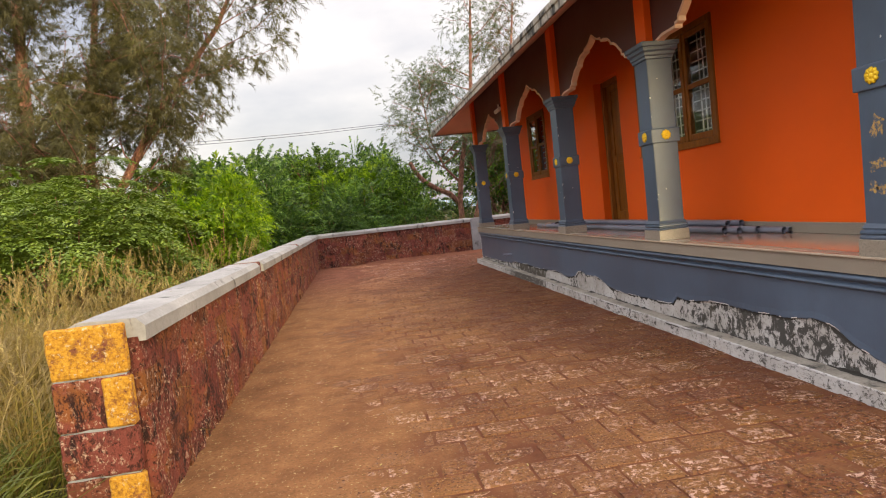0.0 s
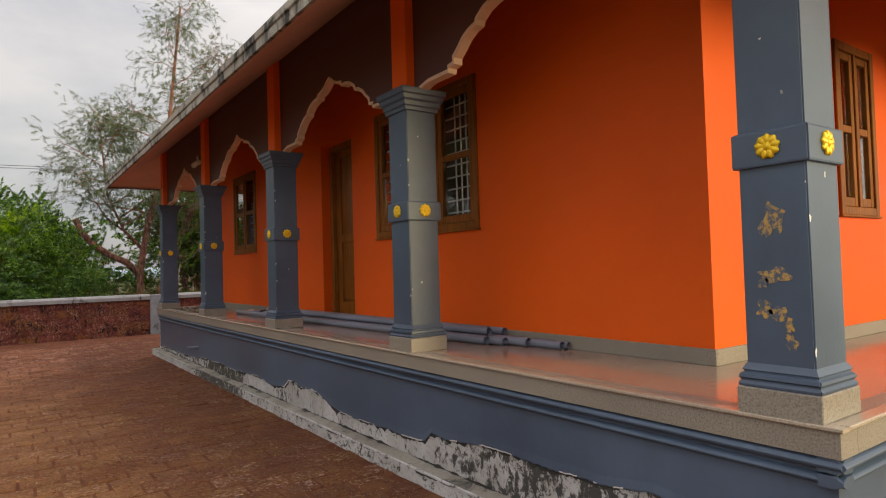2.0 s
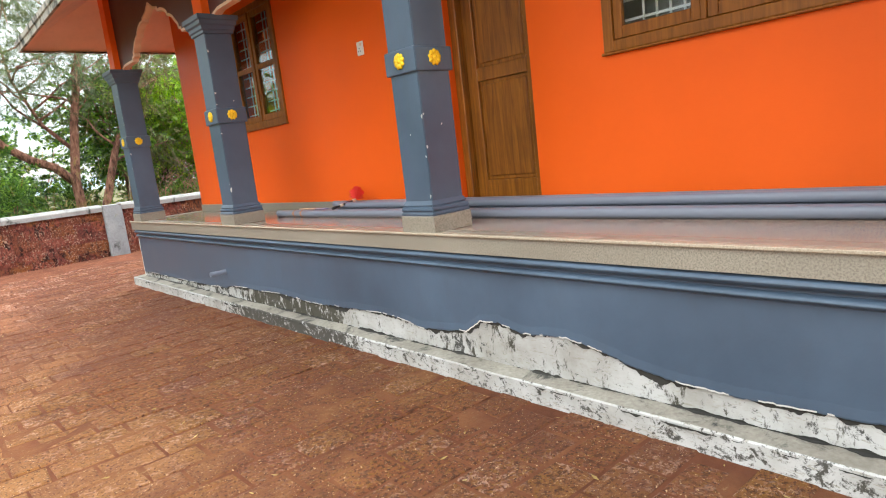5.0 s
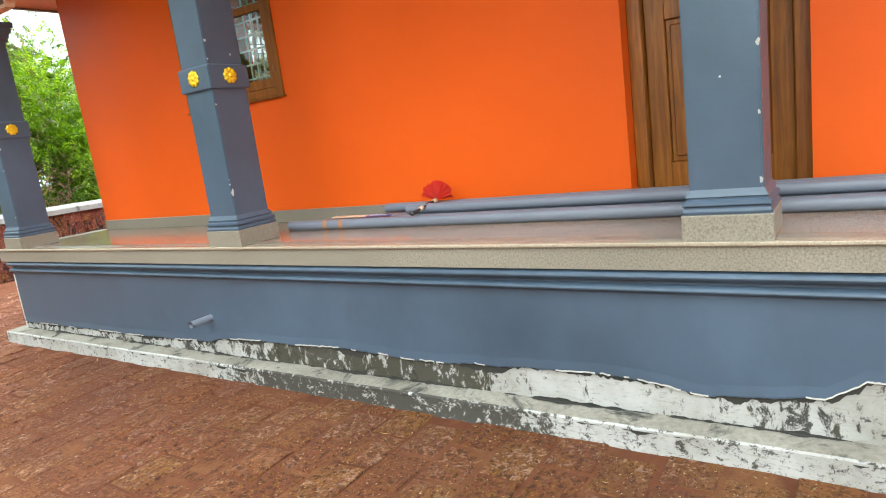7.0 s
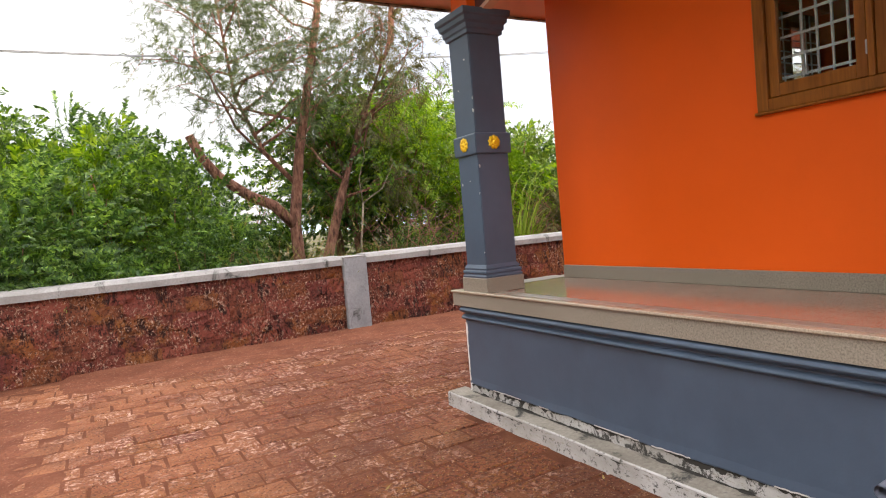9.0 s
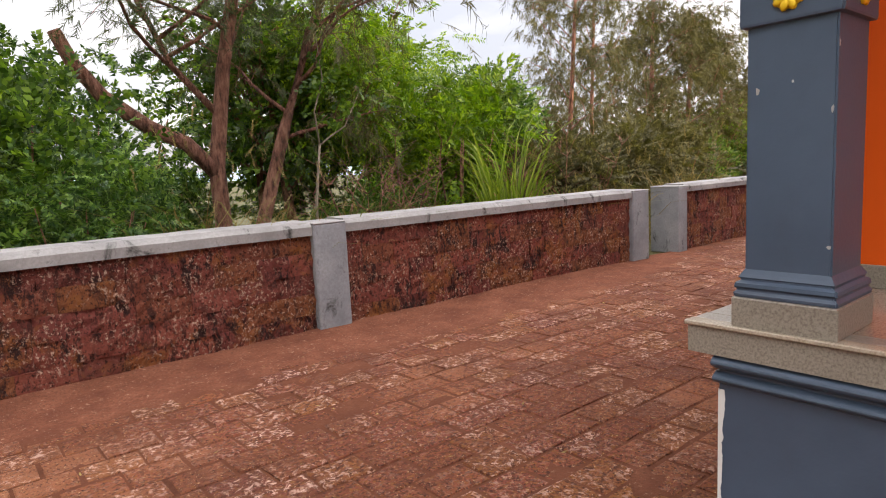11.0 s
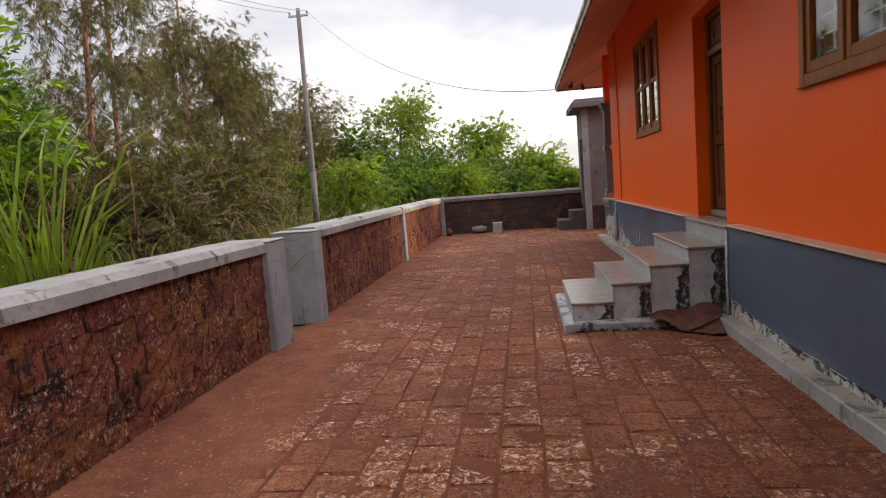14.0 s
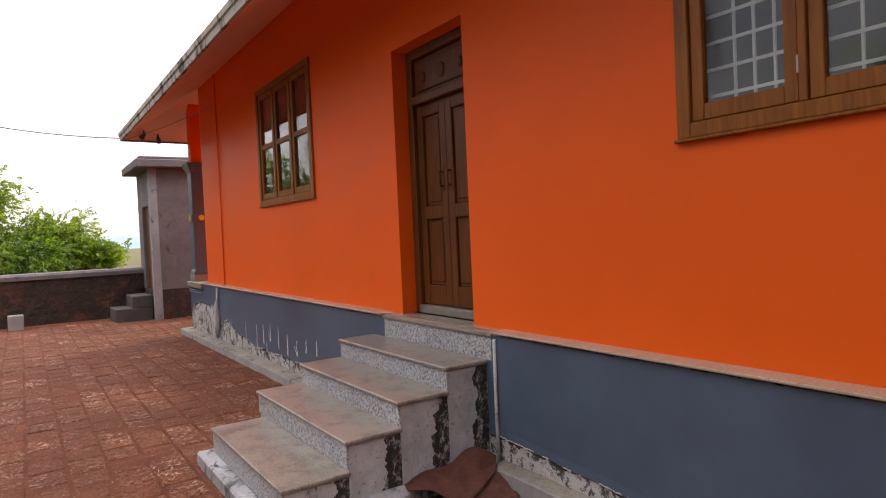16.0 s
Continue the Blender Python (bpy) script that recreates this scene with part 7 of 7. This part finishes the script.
# dry leafless bush behind the wall
def dry_bush(seed, at, h):
    rnd = random.Random(seed)
    ob = thing("dry_bush", "leafless brown bush of thin twigs", "bush", "dry bushes beyond the wall", at=pose(at[0], at[1], 0))
    bm = bmesh.new()
    for k in range(9):
        a = rnd.uniform(0, 2 * math.pi)
        pts, d = limb(bm, rnd, (rnd.uniform(-0.2, 0.2), rnd.uniform(-0.2, 0.2), -0.05), (math.cos(a) * 0.35, math.sin(a) * 0.35, 1), h * rnd.uniform(0.6, 1.0), 0.016, 0.004, 6, 0.14)
        for q in pts[2:]:
            for _ in range(3):
                b_ = rnd.uniform(0, 2 * math.pi)
                limb(bm, rnd, q, (math.cos(b_), math.sin(b_), 0.7), rnd.uniform(0.25, 0.6), 0.006, 0.002, 4, 0.25)
    tagged(part("branch", bm, bark, ob), kind="stuff")
    return ob


for k, (x, y, h) in enumerate(((9.2, 22.0, 2.2), (6.0, 21.8, 2.0), (10.6, 22.4, 2.1), (7.2, 22.4, 2.4))):
    dry_bush(60 + k, (x, y), h)

# grasses
random.seed(77)
spread_out(tuft(41, 260, 0.55, 1.10, 0.009, dry_grass, "dry_grass", "straw-coloured dry grass with seed heads", "grass", 0.4, 36),
           [(random.uniform(-3.6, -1.45), random.uniform(5.0, 13.5), random.uniform(0, 360), random.uniform(0.75, 1.15)) for _ in range(62)] + [(random.uniform(-6.5, -3), random.uniform(4.5, 10), random.uniform(0, 360), random.uniform(0.9, 1.2)) for _ in range(20)])
spread_out(tuft(44, 220, 0.6, 0.55, 0.011, green_grass, "green_grass", "low green and yellow grass outside the wall", "grass", 0.6),
           [(random.uniform(-5.5, -1.6), random.uniform(2.6, 8.0), random.uniform(0, 360), random.uniform(0.9, 1.5)) for _ in range(46)])
spread_out(tuft(42, 60, 0.26, 1.9, 0.013, dry_grass, "dry_grass", "straw-coloured dry grass behind the wall", "grass", 0.42, 26, 0.8),
           [(x, 21.2 + random.uniform(0, 0.2), random.uniform(0, 360), random.uniform(0.8, 1.05)) for x in (3.5, 4.0, 4.9, 5.6, 9.3, 10.2, 10.9, 11.6, 12.4, 13.3, 14.2)])
spread_out(tuft(43, 70, 0.22, 2.75, 0.036, reed, "reed_clump", "tall clump of light green reed grass", "reeds", 0.075, 0, 0.7), [(8.05, 21.4, 0, 1.0), (8.35, 21.5, 130, 0.75), (9.35, 21.4, 60, 0.5)])

spread_out(tuft(45, 70, 0.3, 1.75, 0.016, green_grass, "green_grass", "tall green grass behind the wall", "grass", 0.4, 0, 0.9),
           [(x, 21.25 + random.uniform(0, 0.25), random.uniform(0, 360), random.uniform(0.85, 1.05)) for x in (3.0, 4.4, 5.3, 6.9, 9.8, 12.0)])

# far hills
bm = bmesh.new()
prev = None
for k in range(121):
    a = 2 * math.pi * k / 120
    r = 1100
    h = 8 + 9 * (1 + wob(math.cos(a) * 3, math.sin(a) * 3)) + 4 * wob(math.cos(a) * 14, math.sin(a) * 14)
    col = [bm.verts.new((r * math.cos(a), r * math.sin(a), -1)), bm.verts.new((r * 1.02 * math.cos(a), r * 1.02 * math.sin(a), h))]
    if prev:
        bm.faces.new((prev[0], col[0], col[1], prev[1]))
    prev = col
tagged(part("backdrop_hills", bm, hazy), "hazy blue hills on the horizon", "hills", kind="structure")

# ---- paving ----
pavement = thing("pavement", "rust red laterite pavers in running bond", "paving", kind="structure")
TX, TY = 0.295, 0.2325


def paver_geo(rnd, sx, sy):
    """Corners of one paver with worn edges; top near z = 0."""
    hx, hy = sx / 2 - 0.008, sy / 2 - 0.008
    v = []
    for inset, z in ((0.0, -0.03), (0.0, -0.006), (0.010, 0.0)):
        for ax, ay in ((-1, -1), (1, -1), (1, 1), (-1, 1)):
            v.append((ax * (hx - inset) + rnd.uniform(-0.006, 0.006), ay * (hy - inset) + rnd.uniform(-0.006, 0.006), z + (rnd.uniform(-0.0025, 0.0025) if z == 0 else 0)))
    f = [(8, 9, 10, 11)] + [(4 * r + k, 4 * r + (k + 1) % 4, 4 * r + 4 + (k + 1) % 4, 4 * r + 4 + k) for r in (0, 1) for k in range(4)]
    return v, f


rnd = random.Random(9)
PAVERS = []
for k in range(8):
    v, f = paver_geo(rnd, TX, TY)
    me = bpy.data.meshes.new("paver")
    me.from_pydata(v, [], f)
    me.materials.append(paver_stone)
    PAVERS.append(me)
rest_v, rest_f = [], []
singles = 0
row = 0
y = 0.75
while y < WY + 0.1:
    x = WX - 0.1 + (TX / 2 if row % 2 else 0) + rnd.uniform(-0.03, 0.03)
    while x < WE + 0.1:
        if in_yard(x, y):
            zt, tx, ty = rnd.uniform(-0.004, 0.003), rnd.uniform(-0.5, 0.5), rnd.uniform(-0.5, 0.5)
            near = (0.5 < x < 3.55 and 2.6 < y < 6.6) or (5.2 < x < 8.0 and 17.0 < y < 18.6)
            if near and singles < 300:
                o = part("paver", PAVERS[rnd.randrange(8)], None, pavement)
                o.matrix_basis = pose(x, y, zt, tx, ty, rnd.uniform(-0.5, 0.5))
                singles += 1
            else:
                v, f = paver_geo(rnd, TX, TY)
                q = pose(x, y, zt, tx, ty, rnd.uniform(-0.5, 0.5))
                o = len(rest_v)
                rest_v += [tuple(q @ Vector(c)) for c in v]
                rest_f += [tuple(i + o for i in t) for t in f]
        x += TX
    y += TY
    row += 1
me = bpy.data.meshes.new("paver_field")
me.from_pydata(rest_v, [], rest_f)
tagged(part("paver_field", me, paver_stone, pavement), "rust red laterite pavers dusted with soil", kind="stuff")

rng = np.random.default_rng(55)
n = 2600
spot = np.stack([rng.uniform(WX + 0.2, 16.0, n), rng.uniform(1.2, WY - 0.2, n), np.full(n, 0.006)], 1)
keep = np.array([in_yard(x, y) and not (9.5 < x < 11.4 and 16.0 < y < 17.7) and (x < PF - 0.2 or y > PB + 0.25 or y < PN - 0.3) and wob(x * 0.9, y * 0.9, 91) + rng.uniform(-0.5, 0.6) > 0 for x, y, _ in spot])
spot = spot[keep]
n = len(spot)
a = rng.uniform(0, 2 * np.pi, n)
way = unit(np.stack([np.cos(a), np.sin(a), rng.uniform(0.0, 0.35, n)], 1))
side = unit(np.cross(way, np.array([0, 0, 1.0]) + rng.normal(size=(n, 3)) * 0.25))
litter = thing("leaf_litter", "scattered dry leaf scraps on the paving", "leaves")
tagged(part("scraps", blades("scraps", spot, way, side, rng.uniform(0.012, 0.05, n), rng.uniform(0.006, 0.016, n)), dry_grass, litter), kind="stuff")
